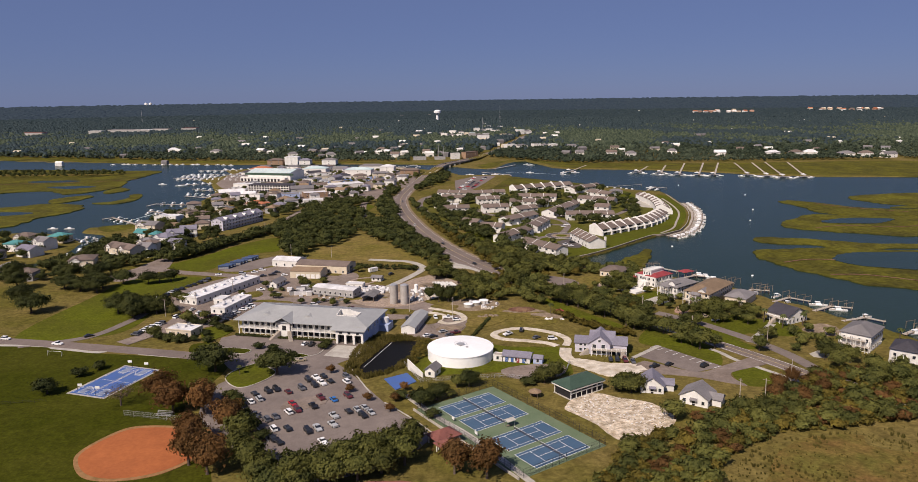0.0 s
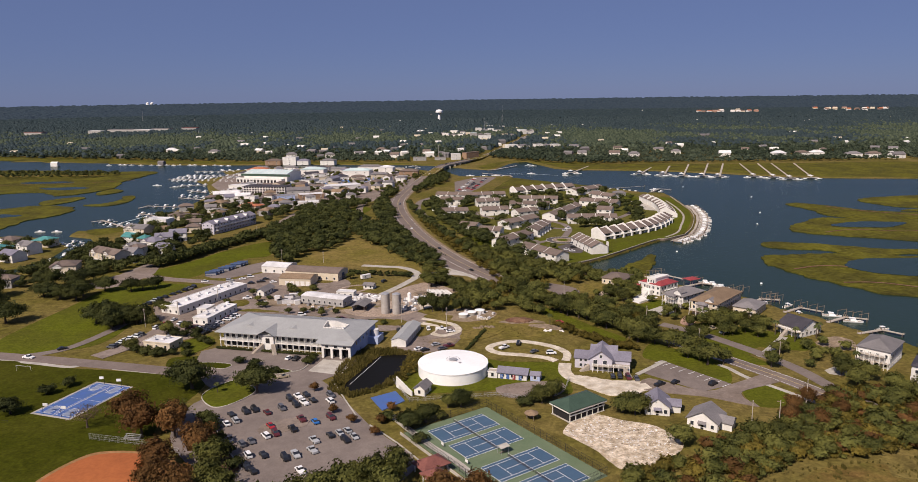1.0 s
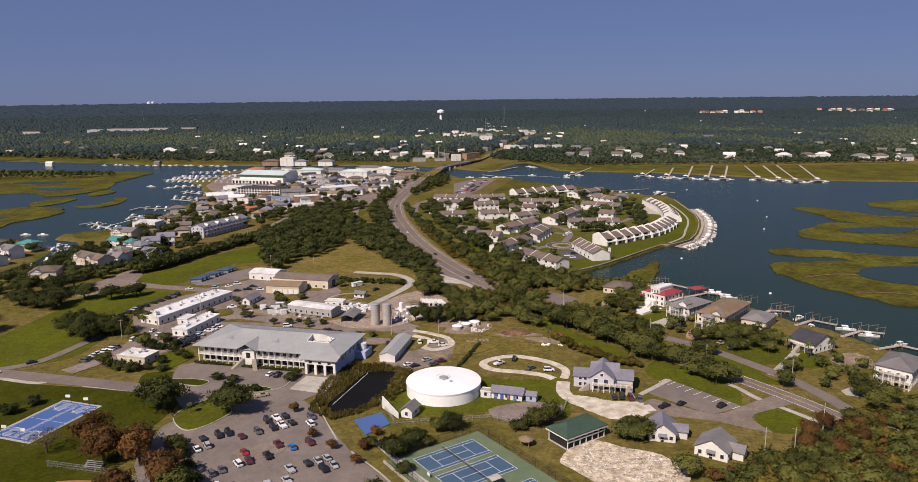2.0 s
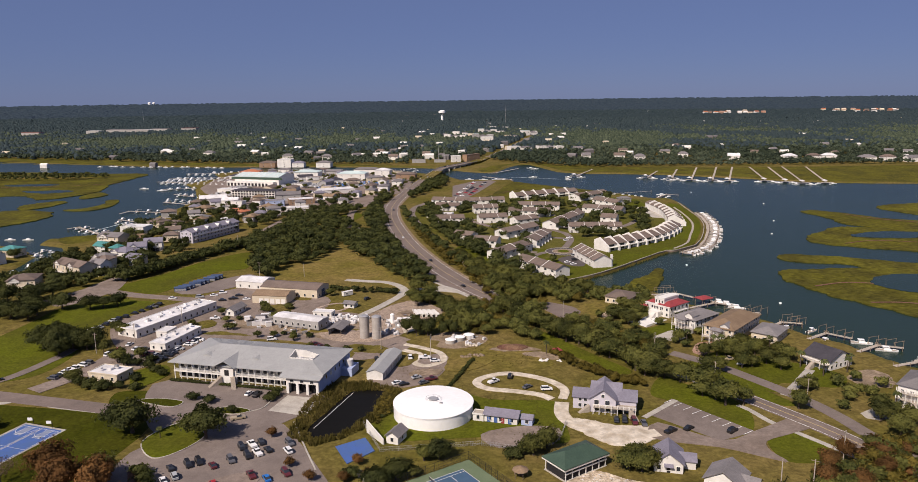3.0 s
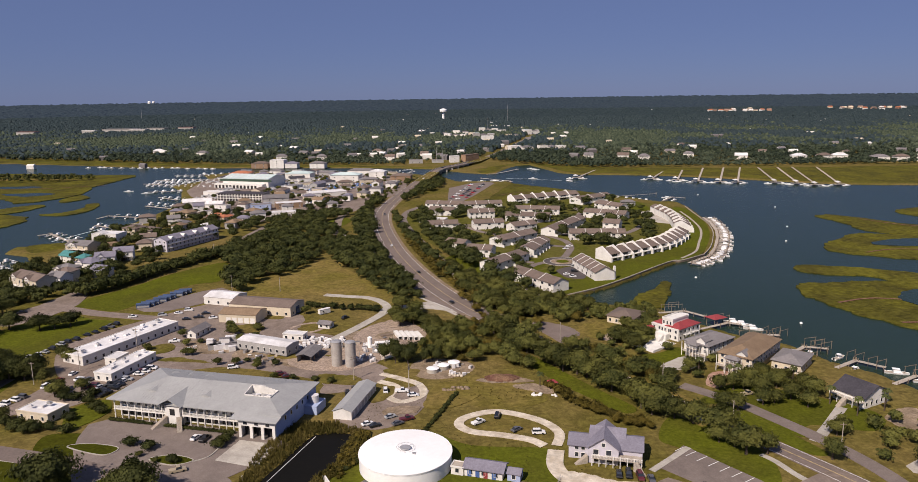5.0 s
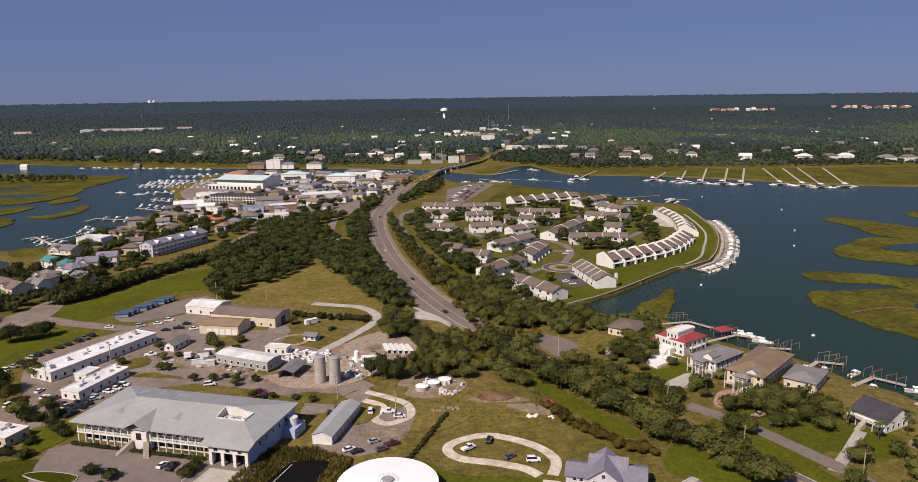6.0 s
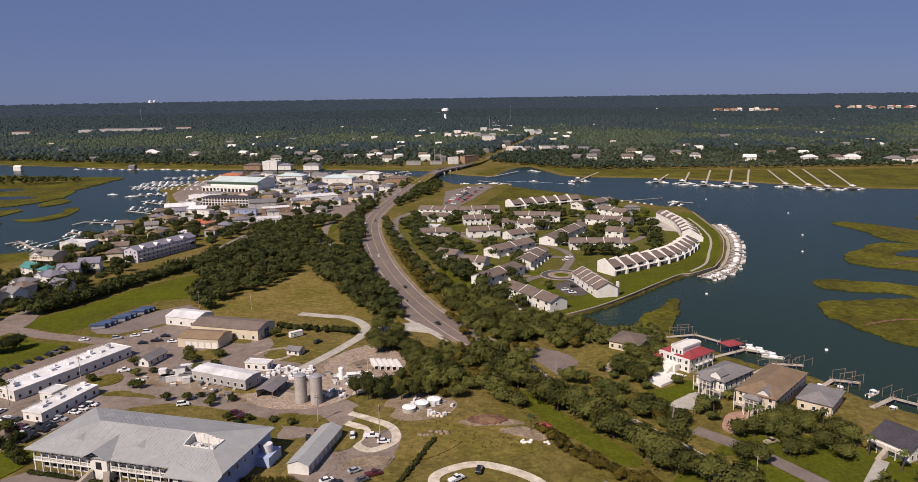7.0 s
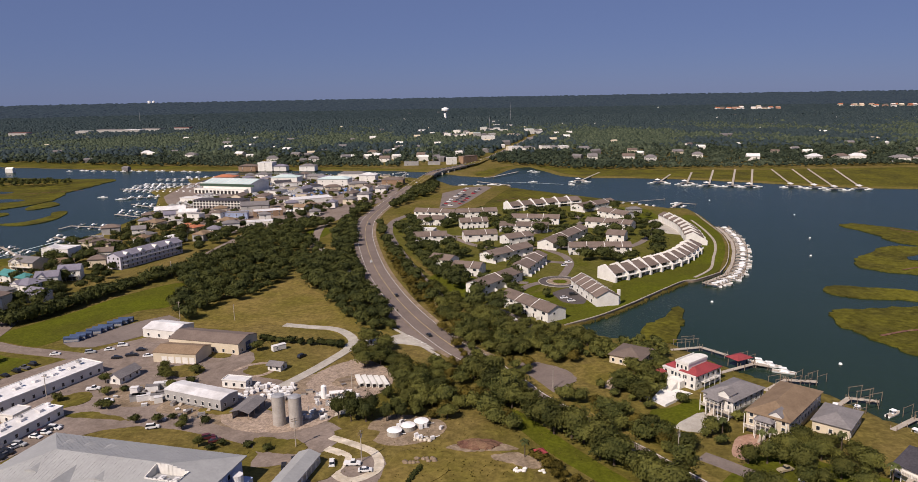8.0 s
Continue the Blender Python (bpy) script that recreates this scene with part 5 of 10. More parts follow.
for i in range(14):
    lad.box(-0.25, 0.25, -14.98, -14.95, 0.3 + i * 0.36, 0.34 + i * 0.36)
part("ladder", lad, M["steel"], tank).matrix_basis = pose(0, 0, 0, 0, 0, 100)
rail_ = Geo()
for q in range(12):
    a_ = 2 * math.pi * q / 12
    rail_.beam((2.8 * math.cos(a_), 2.8 * math.sin(a_), 5.4), (2.8 * math.cos(a_), 2.8 * math.sin(a_), 6.4), 0.035, 4)
    rail_.beam((2.8 * math.cos(a_), 2.8 * math.sin(a_), 6.4), (2.8 * math.cos(a_ + 0.5236), 2.8 * math.sin(a_ + 0.5236), 6.4), 0.035, 4)
part("guard_rail", rail_, M["steel"], tank)

# long storage shed
x, y, yaw, L = rect((-30.6, 343), (-23.6, 341.5), 27)
sh = thing("storage_shed", "long narrow metal storage shed with grey gable roof", "shed", at=pose(x, y, 0, 0, 0, yaw))
part("wall", Geo().gable_wall(L, 27, -0.2, 3.4, 1.3, turn=True), M["wall_white"], sh)
part("roof", Geo().gable(L, 27, 3.4, 1.3, 0.3, 0.15, turn=True), M["roof_metal"], sh)
for i in range(8):
    door(sh, L / 2, -12 + i * 3.4, 90, 2.2, 2.6, "steel")

# small building with coloured doors and its shed
x, y, yaw, L = rect((17.6, 302.4), (29.2, 298.9), 6)
fb = house("changing_hut", "small white building with blue doors and grey roof", "building", x, y, yaw, L, 6, 2.9, "gable", 1.4, "wall_white", "roof_lilac", 1, 4)
for i, c in enumerate(("court_bright", "court_bright", "roof_red", "court_bright")):
    door(fb, -L / 2 + 1.6 + i * 2.6, -3, 0, 1.3, 2.1, c)
house("garden_shed", "small white shed with blue front and grey roof", "shed", 33.2, 300.4, yaw, 4, 4, 2.5, "gable", 1.0, "wall_blue", "roof_lilac", 1, 4, over=0.3)
house("garden_kiosk", "small open kiosk with red roof edge", "shed", 15.8, 304.4, yaw, 4, 3.5, 2.6, "flat", 0, "wall_white", "wood_pale", 1, 4)

# gabled house
x, y, yaw, L = rect((51, 311.5), (73.5, 306), 13)
gh = thing("gabled_house", "pale lilac clapboard house with steep grey gables and raised porch", "house", at=pose(x, y, 0, 0, 0, yaw))
part("wall", Geo().gable_wall(9.5, 13, -0.2, 5.4, 3.5, x=-0.5, turn=True), M["wall_lilac"], gh)
part("wing", Geo().gable_wall(6.4, 9, -0.2, 4.6, 1.9, x=-8.4), M["wall_lilac"], gh)
part("wing", Geo().gable_wall(7.4, 10.5, -0.2, 4.6, 2.2, x=7.9, y=0.75), M["wall_lilac"], gh)
part("upper_wall", Geo().gable_wall(11, 6, 4.0, 6.3, 2.3, x=0.5, y=2.4), M["wall_lilac"], gh)
part("roof", Geo().gable(9.5, 13, 5.4, 3.5, 0.6, 0.25, x=-0.5, turn=True), M["roof_lilac"], gh)
part("side_roof", Geo().gable(6.4, 9, 4.6, 1.9, 0.5, 0.2, x=-8.4), M["roof_lilac"], gh)
part("side_roof", Geo().gable(7.4, 10.5, 4.6, 2.2, 0.5, 0.2, x=7.9, y=0.75), M["roof_lilac"], gh)
part("cross_roof", Geo().gable(11, 6, 6.3, 2.3, 0.4, 0.2, x=0.5, y=2.4), M["roof_lilac"], gh)
for s in (-2.5, 1.5):
    window(gh, s - 0.3, -6.5, 3.1, 0, 1.6, 1.7), window(gh, s, -6.5, 0.8, 0, 1.8, 1.4)
window(gh, -0.5, -6.5, 5.9, 0, 1.1, 1.2)
for xx in (-9, -7):
    window(gh, xx, -4.5, 3.2, 0), window(gh, xx, -4.5, 0.7, 0)
for yy in (-2, 1, 4):
    window(gh, L / 2, yy, 3.0, 90), window(gh, L / 2, yy, 0.7, 90)
porch(gh, -4, L / 2, -8.6, -6.5, 2.8, 3.9, 8)
part("porch_deck", Geo().box(4.4, L / 2, -6.5, -4.5, 2.6, 2.8), M["wood_pale"], gh)
stairs(gh, L / 2 - 2.0, -8.6, 2.8, 1.6, 40), stairs(gh, -5.5, -6.6, 2.8, 1.4, -60)
# flat dark sheet on the wall, painted shade of an open carport
part("carport", Geo().box(1.0, 6.5, -4.6, -4.5, 0, 2.4), M["dark"], gh)

# green-roofed pavilion
pv = thing("pavilion", "open picnic pavilion with dark green hip roof", "pavilion", at=pose(45.5, 268.7, 0, 0, 0, 33.8) @ Matrix.Diagonal((1.12, 1.02, 1, 1)))
part("floor", Geo().box(-8, 8, -4.8, 4.8, -0.2, 0.12), M["concrete"], pv)
part("roof", Geo().hip(15.6, 9.4, 4.3, 2.6, 0.7, 0.25, k=0.8), M["roof_green"], pv)
part("fascia", Geo().box(-8.4, 8.4, -5.3, -5.15, 3.7, 4.28).box(-8.4, -8.25, -5.1, 5.3, 3.7, 4.28).box(8.25, 8.4, -5.1, 5.3, 3.7, 4.28), M["wall_white"], pv)
part("wall", Geo().box(-7.4, -7.2, -4.3, 4.3, 0.12, 3.7).box(-7.2, 7.2, 4.1, 4.3, 0.12, 3.7).box(-7.2, 7.2, -4.3, -4.15, 0.12, 2.3).box(7.2, 7.4, -4.3, 4.3, 0.12, 2.3), M["dark"], pv, "dark boarding")
part("rail", Geo().box(-7.6, 7.6, -4.9, -4.74, 2.3, 2.75).box(7.6, 7.76, -4.9, 4.9, 2.3, 2.75), M["wall_white"], pv)
for i in range(7):
    for s in (-4.6, 4.6):
        part("post", Geo().box(-7.5 + i * 2.5 - 0.12, -7.5 + i * 2.5 + 0.12, s - 0.12, s + 0.12, 0.12, 4.3), M["wall_white"], pv)

gz = thing("gazebo", "small round picnic hut with brown roof", "gazebo", at=pose(27.6, 263.6, 0))
part("roof", Geo().cyl(0, 0, 2.2, 2.4, 2.6, 10).cyl(0, 0, 2.4, 3.6, 2.6, 10, 0.2), M["roof_brown"], gz)
part("table", Geo().cyl(0, 0, 0.6, 0.75, 0.9, 10), M["wood"], gz)
for i in range(5):
    part("post", Geo().cyl(2.1 * math.cos(i * 1.257), 2.1 * math.sin(i * 1.257), 0, 2.2, 0.09, 6), M["wood"], gz)

# cottages
for (a, b, w, lab, rm) in (((69.7, 266.1), (78.2, 264), 10, "small white cottage with grey gable roof and awning", "roof_lilac"),
                           ((82.1, 256.3), (90.8, 250.4), 10, "small white cottage with green-grey gable roof", "roof_grey")):
    x, y, yaw, L = rect(a, b, w)
    ct = house("cottage", lab, "house", x, y, yaw, L, w, 3.4, "gable", 3.2, "wall_white", rm, 1, 2.8, turn=True, group="cottages")
    part("wing", Geo().gable_wall(5, 5, -0.2, 2.8, 1.6, x=L / 2 + 1.5, y=1), M["wall_white"], ct)
    part("wing_roof", Geo().gable(5, 5, 2.8, 1.6, 0.4, 0.2, x=L / 2 + 1.5, y=1), M[rm], ct)
    door(ct, 0, -w / 2, 0, 1.0, 2.1)
    part("awning", Geo().add([(-1.4, -w / 2 - 1.3, 2.3), (1.4, -w / 2 - 1.3, 2.3), (1.4, -w / 2, 2.9), (-1.4, -w / 2, 2.9), (-1.4, -w / 2 - 1.3, 2.4), (1.4, -w / 2 - 1.3, 2.4), (1.4, -w / 2, 3.0), (-1.4, -w / 2, 3.0)],
                                 [(3, 2, 1, 0), (4, 5, 6, 7), (0, 1, 5, 4), (1, 2, 6, 5), (2, 3, 7, 6), (3, 0, 4, 7)]), M[rm], ct)

# maroon-roofed shelter by the tennis courts
ms = thing("park_shelter", "park shelter with two maroon hip roofs on white posts", "shelter", at=pose(-7.6, 226.8, 0, 0, 0, 35))
part("roof", Geo().hip(9, 6.5, 3.0, 2.2, 0.6, 0.2), M["roof_maroon"], ms)
part("wing_roof", Geo().hip(6, 6, 3.0, 1.9, 0.5, 0.2, x=-3, y=-6.5), M["roof_maroon"], ms)
part("wall", Geo().box(-2.5, 3.5, -2.2, 2.2, -0.1, 3.0), M["wall_cream"], ms)
for px_, py_ in ((-4.2, -3), (4.2, -3), (4.2, 3), (-4.2, 3), (-5.6, -9), (-0.4, -9), (-5.6, -4), (-0.4, -4)):
    part("post", Geo().box(px_ - 0.12, px_ + 0.12, py_ - 0.12, py_ + 0.12, 0, 3.0), M["wall_white"], ms)

# pump house and white practice wall
house("pump_house", "small white pump house with grey roof", "shed", -13.2, 288.6, -22, 4.5, 6.5, 3.0, "gable", 1.6, "wall_white", "roof_grey", 1, 4, turn=True)
solid("practice_wall", Geo().add([(-24.3, 294.5, 0), (-17.4, 285, 0), (-17.4, 285, 2.0), (-24.3, 294.5, 4.8), (-24.0, 294.7, 0), (-17.1, 285.2, 0), (-17.1, 285.2, 2.0), (-24.0, 294.7, 4.8)],
                                      [(0, 1, 2, 3), (7, 6, 5, 4), (0, 4, 5, 1), (1, 5, 6, 2), (2, 6, 7, 3), (3, 7, 4, 0)]), M["wall_white"], "tall white painted practice wall with sloping top", "wall")
patch("practice_court", [(-33.5, 283.8), (-24.2, 290), (-19.8, 280.5), (-27.7, 272)], 0.09, M["court_bright"], "bright blue painted court", n=1)

# works yard
FINE[0] = False
for a, b, w, h, lab, wall, top in (((-164, 404), (-152, 398.5), 55, 4.2, "long low white flat-roofed office building", "wall_white", "roof_white"),
                                   ((-138.5, 382), (-130, 379.5), 27, 3.6, "low white flat-roofed office building", "wall_white", "roof_white"),
                                   ((-149, 345.5), (-134.8, 341.2), 9.5, 3.4, "small white flat-roofed building", "wall_cream", "roof_white")):
    x, y, yaw, L = rect(a, b, w)
    ob = house("office_block", lab, "building", x, y, yaw, L, w, h, "flat", 0, wall, top, 1, 4.0, group="flat-roofed offices")
    for i in range(int(w / 8)):
        part("roof_unit", Geo().box(-1.2, 1.0, -w / 2 + 4 + i * 8, -w / 2 + 6 + i * 8, h + 0.19, h + 1.1), M["roof_white"], ob)
house("office_wing", "small white flat-roofed wing", "building", -139, 403, 76, 8, 6, 3.2, "flat", 0, "wall_white", "roof_white", 1, 4)
x, y, yaw, L = rect((-132.5, 494.8), (-114, 489), 14)
house("warehouse", "white metal warehouse with pale gable roof", "warehouse", x, y, yaw, L, 14, 4.4, "gable", 1.5, "wall_white", "roof_white", 1, 6, over=0.2)
x, y, yaw, L = rect((-112.2, 460), (-91.5, 456.3), 13)
wh = house("warehouse", "cream metal warehouse with brown gable roof", "warehouse", x, y, yaw, L, 13, 4.6, "gable", 1.6, "wall_cream", "roof_brown", 1, 6, over=0.2, win=False)
for i in range(5):
    door(wh, -L / 2 + 5.5 + i * 3.4, -6.5, 0, 2.6, 3.0, "wall_white")
x, y, yaw, L = rect((-112, 477), (-76, 467.5), 16)
wh = house("warehouse", "cream metal warehouse with long taupe roof", "warehouse", x, y, yaw, L, 16, 5.2, "gable", 1.8, "wall_cream", "roof_taupe", 1, 5, over=0.2)
door(wh, L / 2, 0, 90, 4, 4.2, "blue_box")
x, y, yaw, L = rect((-89, 417.3), (-63.2, 406.3), 9.5)
tr = house("site_office", "raised white prefabricated site office", "building", x, y, yaw, L, 9.5, 5.0, "gable", 0.7, "wall_grey", "roof_white", 1, 3.2, over=0.15, stilts=0.9)
stairs(tr, -L * 0.2, -4.75, 1.0, 1.4), stairs(tr, L * 0.3, -4.75, 1.0, 1.4)
x, y, yaw, L = rect((-57.5, 400.5), (-50.5, 399), 13)
ds = thing("open_shed", "open-sided shed with grey gable roof", "shed", at=pose(x, y, 0, 0, 0, yaw))
part("roof", Geo().gable(L, 13, 3.2, 1.1, 0.4, 0.15, turn=True), M["roof_grey"], ds)
for px_ in (-L / 2 + 0.3, L / 2 - 0.3):
    for i in range(4):
        part("post", Geo().box(px_ - 0.12, px_ + 0.12, -6 + i * 4 - 0.12, -6 + i * 4 + 0.12, 0, 3.3), M["wood"], ds)
part("back_wall", Geo().box(-L / 2, -L / 2 + 0.15, -6, 6, 0, 3.0), M["wall_grey"], ds)
x, y, yaw, L = rect((-71, 430.6), (-60.6, 428.3), 5)
house("plant_shed", "small flat white plant building", "building", x, y, yaw, L, 5, 3.2, "flat", 0, "wall_white", "roof_white", 1, 3)
x, y, yaw, L = rect((-120.3, 435.5), (-114.8, 434), 12)
house("tool_shed", "white shed with dark grey gable roof", "shed", x, y, yaw, L, 12, 3.0, "gable", 1.8, "wall_white", "roof_grey", 1, 4, turn=True)
x, y, yaw, L = rect((-57.3, 448.3), (-51.2, 446.4), 5)
house("field_hut", "small pale hut with grey roof", "shed", x, y, yaw, L, 5, 2.6, "gable", 1.0, "wall_white", "roof_grey", 1, 3)
for i, p in enumerate(((-38.6, 396.5), (-32.4, 395.5))):
    s = thing("silo", "tall pale grey concrete silo", "silo", "silos", pose(*p, 0))
    part("shell", Geo().cyl(0, 0, -0.2, 11.2, 2.3, 28), M["silo"], s)
    part("cap", Geo().cyl(0, 0, 11.2, 11.7, 2.4, 28, 1.4), M["steel"], s)
    part("pipe", Geo().beam((2.4, -0.3, 0), (2.4, -0.3, 11.4), 0.12, 6), M["steel"], s)
for i, p in enumerate(((3.9, 387.8), (8.3, 391.6), (12.8, 394.8))):
    s = thing("clarifier_tank", "small round white open treatment tank", "tank", "treatment tanks", pose(*p, 0))
    part("shell", Geo().cyl(0, 0, -0.2, 1.8, 2.6, 24), M["concrete"], s)
    part("lid", Geo().cyl(0, 0, 1.8, 2.3, 2.7, 24, 0.4), M["tank_white"], s)
for i in range(5):
    b = thing("culvert_box", "pale concrete box culvert section lying in a row", "culvert", "culvert sections", pose(-15.2 + i * 2.6, 433.6 - i * 0.3, 0, 0, 0, 20))
    g = Geo().box(-0.95, 0.95, -5, 5, 0, 0.2).box(-0.95, 0.95, -5, 5, 1.7, 1.9).box(-0.95, -0.75, -5, 5, 0.2, 1.7).box(0.75, 0.95, -5, 5, 0.2, 1.7)
    part("shell", g, M["wall_white"], b)
    # near-black sheet inside the mouth gives the hollow its shade
    part("end_plate", Geo().box(-0.75, 0.75, -4.6, -4.5, 0.2, 1.7), M["dark"], b)
for i in range(9):
    p = Vector((-166, 486)).lerp(Vector((-152.5, 519)), (i // 3) * 0.36 + 0.08 + (i % 3) * 0.1)
    b = thing("container", "dark blue roofed steel container in a row", "container", "blue containers", pose(p.x, p.y, 0, 0, 0, 10))
    part("body", Geo().box(-3.6, 3.6, -1.25, 1.25, 0.1, 2.3), M["blue_box"], b)
    part("lid", Geo().gable(7.2, 2.5, 2.3, 0.5, 0.1, 0.08), M["blue_box"], b)
    part("front", Geo().box(-3.3, 3.3, -1.31, -1.25, 0.4, 1.4), M["steel"], b)


# ---- waterside houses ----
FINE[0] = True
def sea_house(label, a, b, w, H, wall, top, rh, storeys=2, roof="hip", stilts=0.0, front=True, group="waterside houses"):
    x, y, yaw, L = rect(a, b, w)
    h = house("beach_house", label, "house", x, y, yaw, L, w, H, roof, rh, wall, top, storeys, 3.0, group=group, stilts=stilts)
    if front:
        porch(h, -L / 2, L / 2, -w / 2 - 2.2, -w / 2, stilts or 2.8, H - 0.2, 5)
        stairs(h, 0, -w / 2 - 2.2, stilts or 2.8, 1.6)
    return h


sea_house("low cream house with brown-grey hip roof among trees", (91, 454), (102.5, 446), 16, 3.6, "wall_cream", "roof_taupe", 2.4, 1, front=False)
x, y, yaw, L = rect((109, 434.5), (118.6, 422.6), 17)
rh_ = house("beach_house", "tall white stucco house with red tile roof and roof terrace", "house", x, y, yaw, L, 17, 5.6, "flat", 0, "wall_white", "roof_white", 2, 3.0, group="waterside houses")
part("red_roof", Geo().hip(7.4, 15.6, 6.02, 1.7, 0.7, 0.2, x=L / 2 - 3.5), M["roof_red"], rh_)
part("gallery_roof", Geo().hip(4.4, 7.0, 6.02, 1.2, 0.3, 0.15, x=-L / 2 + 2.4, y=-3.4), M["roof_red"], rh_)
part("tower", Geo().box(-2.4, 3.4, -7.4, 4.6, 5.9, 9.0).cyl(0.5, 4.6, 5.9, 9.0, 2.9, 20), M["wall_white"], rh_)
part("parapet", Geo().box(-2.6, 3.6, -7.6, 4.6, 9.0, 9.25).cyl(0.5, 4.6, 8.9, 9.23, 3.1, 20).box(-2.6, -2.3, -7.6, 4.6, 9.25, 9.9).box(3.3, 3.6, -7.6, 4.6, 9.25, 9.9).box(-2.3, 3.3, -7.6, -7.3, 9.25, 9.9), M["wall_white"], rh_)
for xx in (-1.5, 0.4, 2.3):
    window(rh_, xx, -7.4, 6.8, 0, 0.8, 1.5), window(rh_, xx, -8.5, 3.4, 0, 0.9, 1.6)
part("balcony", Geo().box(L / 2, L / 2 + 1.8, -5, 6, 2.8, 3.0).box(L / 2 + 1.7, L / 2 + 1.8, -5, 6, 3.8, 3.95), M["wall_white"], rh_)
for yy in (-5, -1.4, 2.2, 5.9):
    part("post", Geo().box(L / 2 + 1.6, L / 2 + 1.8, yy, yy + 0.2, 0, 5.6), M["wall_white"], rh_)
part("stair_tower", Geo().box(-L / 2 - 1.4, -L / 2 + 1.6, -12, -8.5, -0.2, 4.0), M["wall_white"], rh_)
part("stair_roof", Geo().hip(3.2, 3.6, 4.0, 1.0, 0.3, 0.15, x=-L / 2 + 0.1, y=-10.2), M["roof_red"], rh_)
stairs(rh_, 0.5, -12.0, 3.0, 3.0, material="wall_white")
part("terrace", Geo().box(-3, 3, -12, -8.5, -0.1, 3.0), M["wall_white"], rh_)
solid("driveway", Geo().prism([(99, 414), (103, 408), (112, 416), (117, 420), (108, 428)], 0.05, 0.14), M["wall_white"], "white paved forecourt of the tall house", "driveway", "", "structure")
gw = thing("garden_wall", "low white curved garden wall", "wall")
part("run", Geo().box(-0.15, 0.15, 0, 9, 0, 1.1), M["wall_white"], gw).matrix_basis = pose(99, 415, 0, 0, 0, 40)
part("run", Geo().box(-0.15, 0.15, 0, 7, 0, 1.1), M["wall_white"], gw).matrix_basis = pose(103, 408, 0, 0, 0, -50)
sea_house("white raised house with grey hip roof and double porch", (116.5, 406.5), (124, 397), 20, 6.6, "wall_white", "roof_grey", 2.6, 2, stilts=2.6)
sea_house("large cream raised house with wide brown hip roof", (125.5, 388.5), (136, 379), 33, 7.4, "wall_cream", "roof_brown", 3.2, 2, stilts=2.6)
for hh_, hl, hw in ((bpy.data.objects["beach_house.002"], 11.9, 20), (bpy.data.objects["beach_house.003"], 14.2, 33)):
    yy = -hw / 2 - 2.2
    porch(hh_, -2.6, 2.6, yy - 1.6, yy, 5.2, 7.0, 4)
    part("portico_roof", Geo().hip(5.6, 2.6, 7.0, 1.2, 0.4, 0.18, x=0, y=yy - 0.6), M["roof_grey"], hh_)
    part("dormer", Geo().gable_wall(4.2, 5.0, 6.8, 8.4, 1.5, x=hl * 0.18, y=-hw / 2 + 2.6, turn=True), M["wall_white"], hh_)
    part("dormer_roof", Geo().gable(4.2, 5.0, 8.4, 1.5, 0.3, 0.15, x=hl * 0.18, y=-hw / 2 + 2.6, turn=True), M["roof_grey"], hh_)
sea_house("low house with grey-green hip roof", (148, 388), (157, 380.5), 17, 4.0, "wall_cream", "roof_grey", 2.4, 1, front=False)
x, y, yaw, L = rect((157.5, 360), (165, 347), 15)
sea_house("white house with dark slate gable roof and porch", (159, 358), (165, 347), 15, 4.4, "wall_white", "roof_dark", 3.4, 1, roof="gable")
w7 = sea_house("white two-storey house with deep balconies and grey hip roof", (174, 314.5), (183, 305.5), 19, 7.6, "wall_white", "roof_grey", 3.2, 2)
porch(w7, -5, 5, -12.2, -10, 5.6, 7.4, 6)
sea_house("white house with dark maroon-grey roof", (182.9, 290.8), (191, 284), 14, 7.6, "wall_white", "roof_dark", 2.8, 2)

# ---- townhouse village ----
FINE[0] = False
def townhouses(a, b, w, units, H=5.6, rh=2.6, top="roof_taupe", label="white townhouse row with taupe gable roof", fins=False, turn=False, fan=0.0):
    """One row under one roof, parted by white fire walls; doors, windows and small patios to each unit."""
    x, y, yaw, L = rect(a, b, w)
    h = thing("townhouse_row", label, "townhouse", "townhouse rows", pose(x, y, 0, 0, 0, yaw))
    part("wall", Geo().gable_wall(L, w, -0.2, H, rh), M["wall_white"], h)
    part("roof", Geo().gable(L, w, H, rh, 0.5), M[top], h)
    u = L / units
    for i in range(units + 1):
        xx = -L / 2 + u * i
        xx = min(max(xx, -L / 2 + 0.15), L / 2 - 0.15)
        if 0 < i < units and (fins or i % 2 == 0):
            part("fire_wall", Geo().gable_wall(0.35, w + 1.0, H - 1.0, H + 0.15, rh + 0.45, x=xx), M["wall_white"], h)
    for i in range(units):
        xx = -L / 2 + u * (i + 0.5)
        window(h, xx, -w / 2, 3.6, 0, 2.4, 1.3)
        door(h, xx - u * 0.2, -w / 2, 0, 1.0, 2.1)
        part("patio_wall", Geo().box(xx - u * 0.48, xx - u * 0.44, -w / 2 - 2.4, -w / 2, 0, 1.9), M["wall_white"], h)
    for s in (-1, 1):
        window(h, s * L / 2, -w * 0.15, 3.6, 90 * s, 1.2, 1.2)
    return h


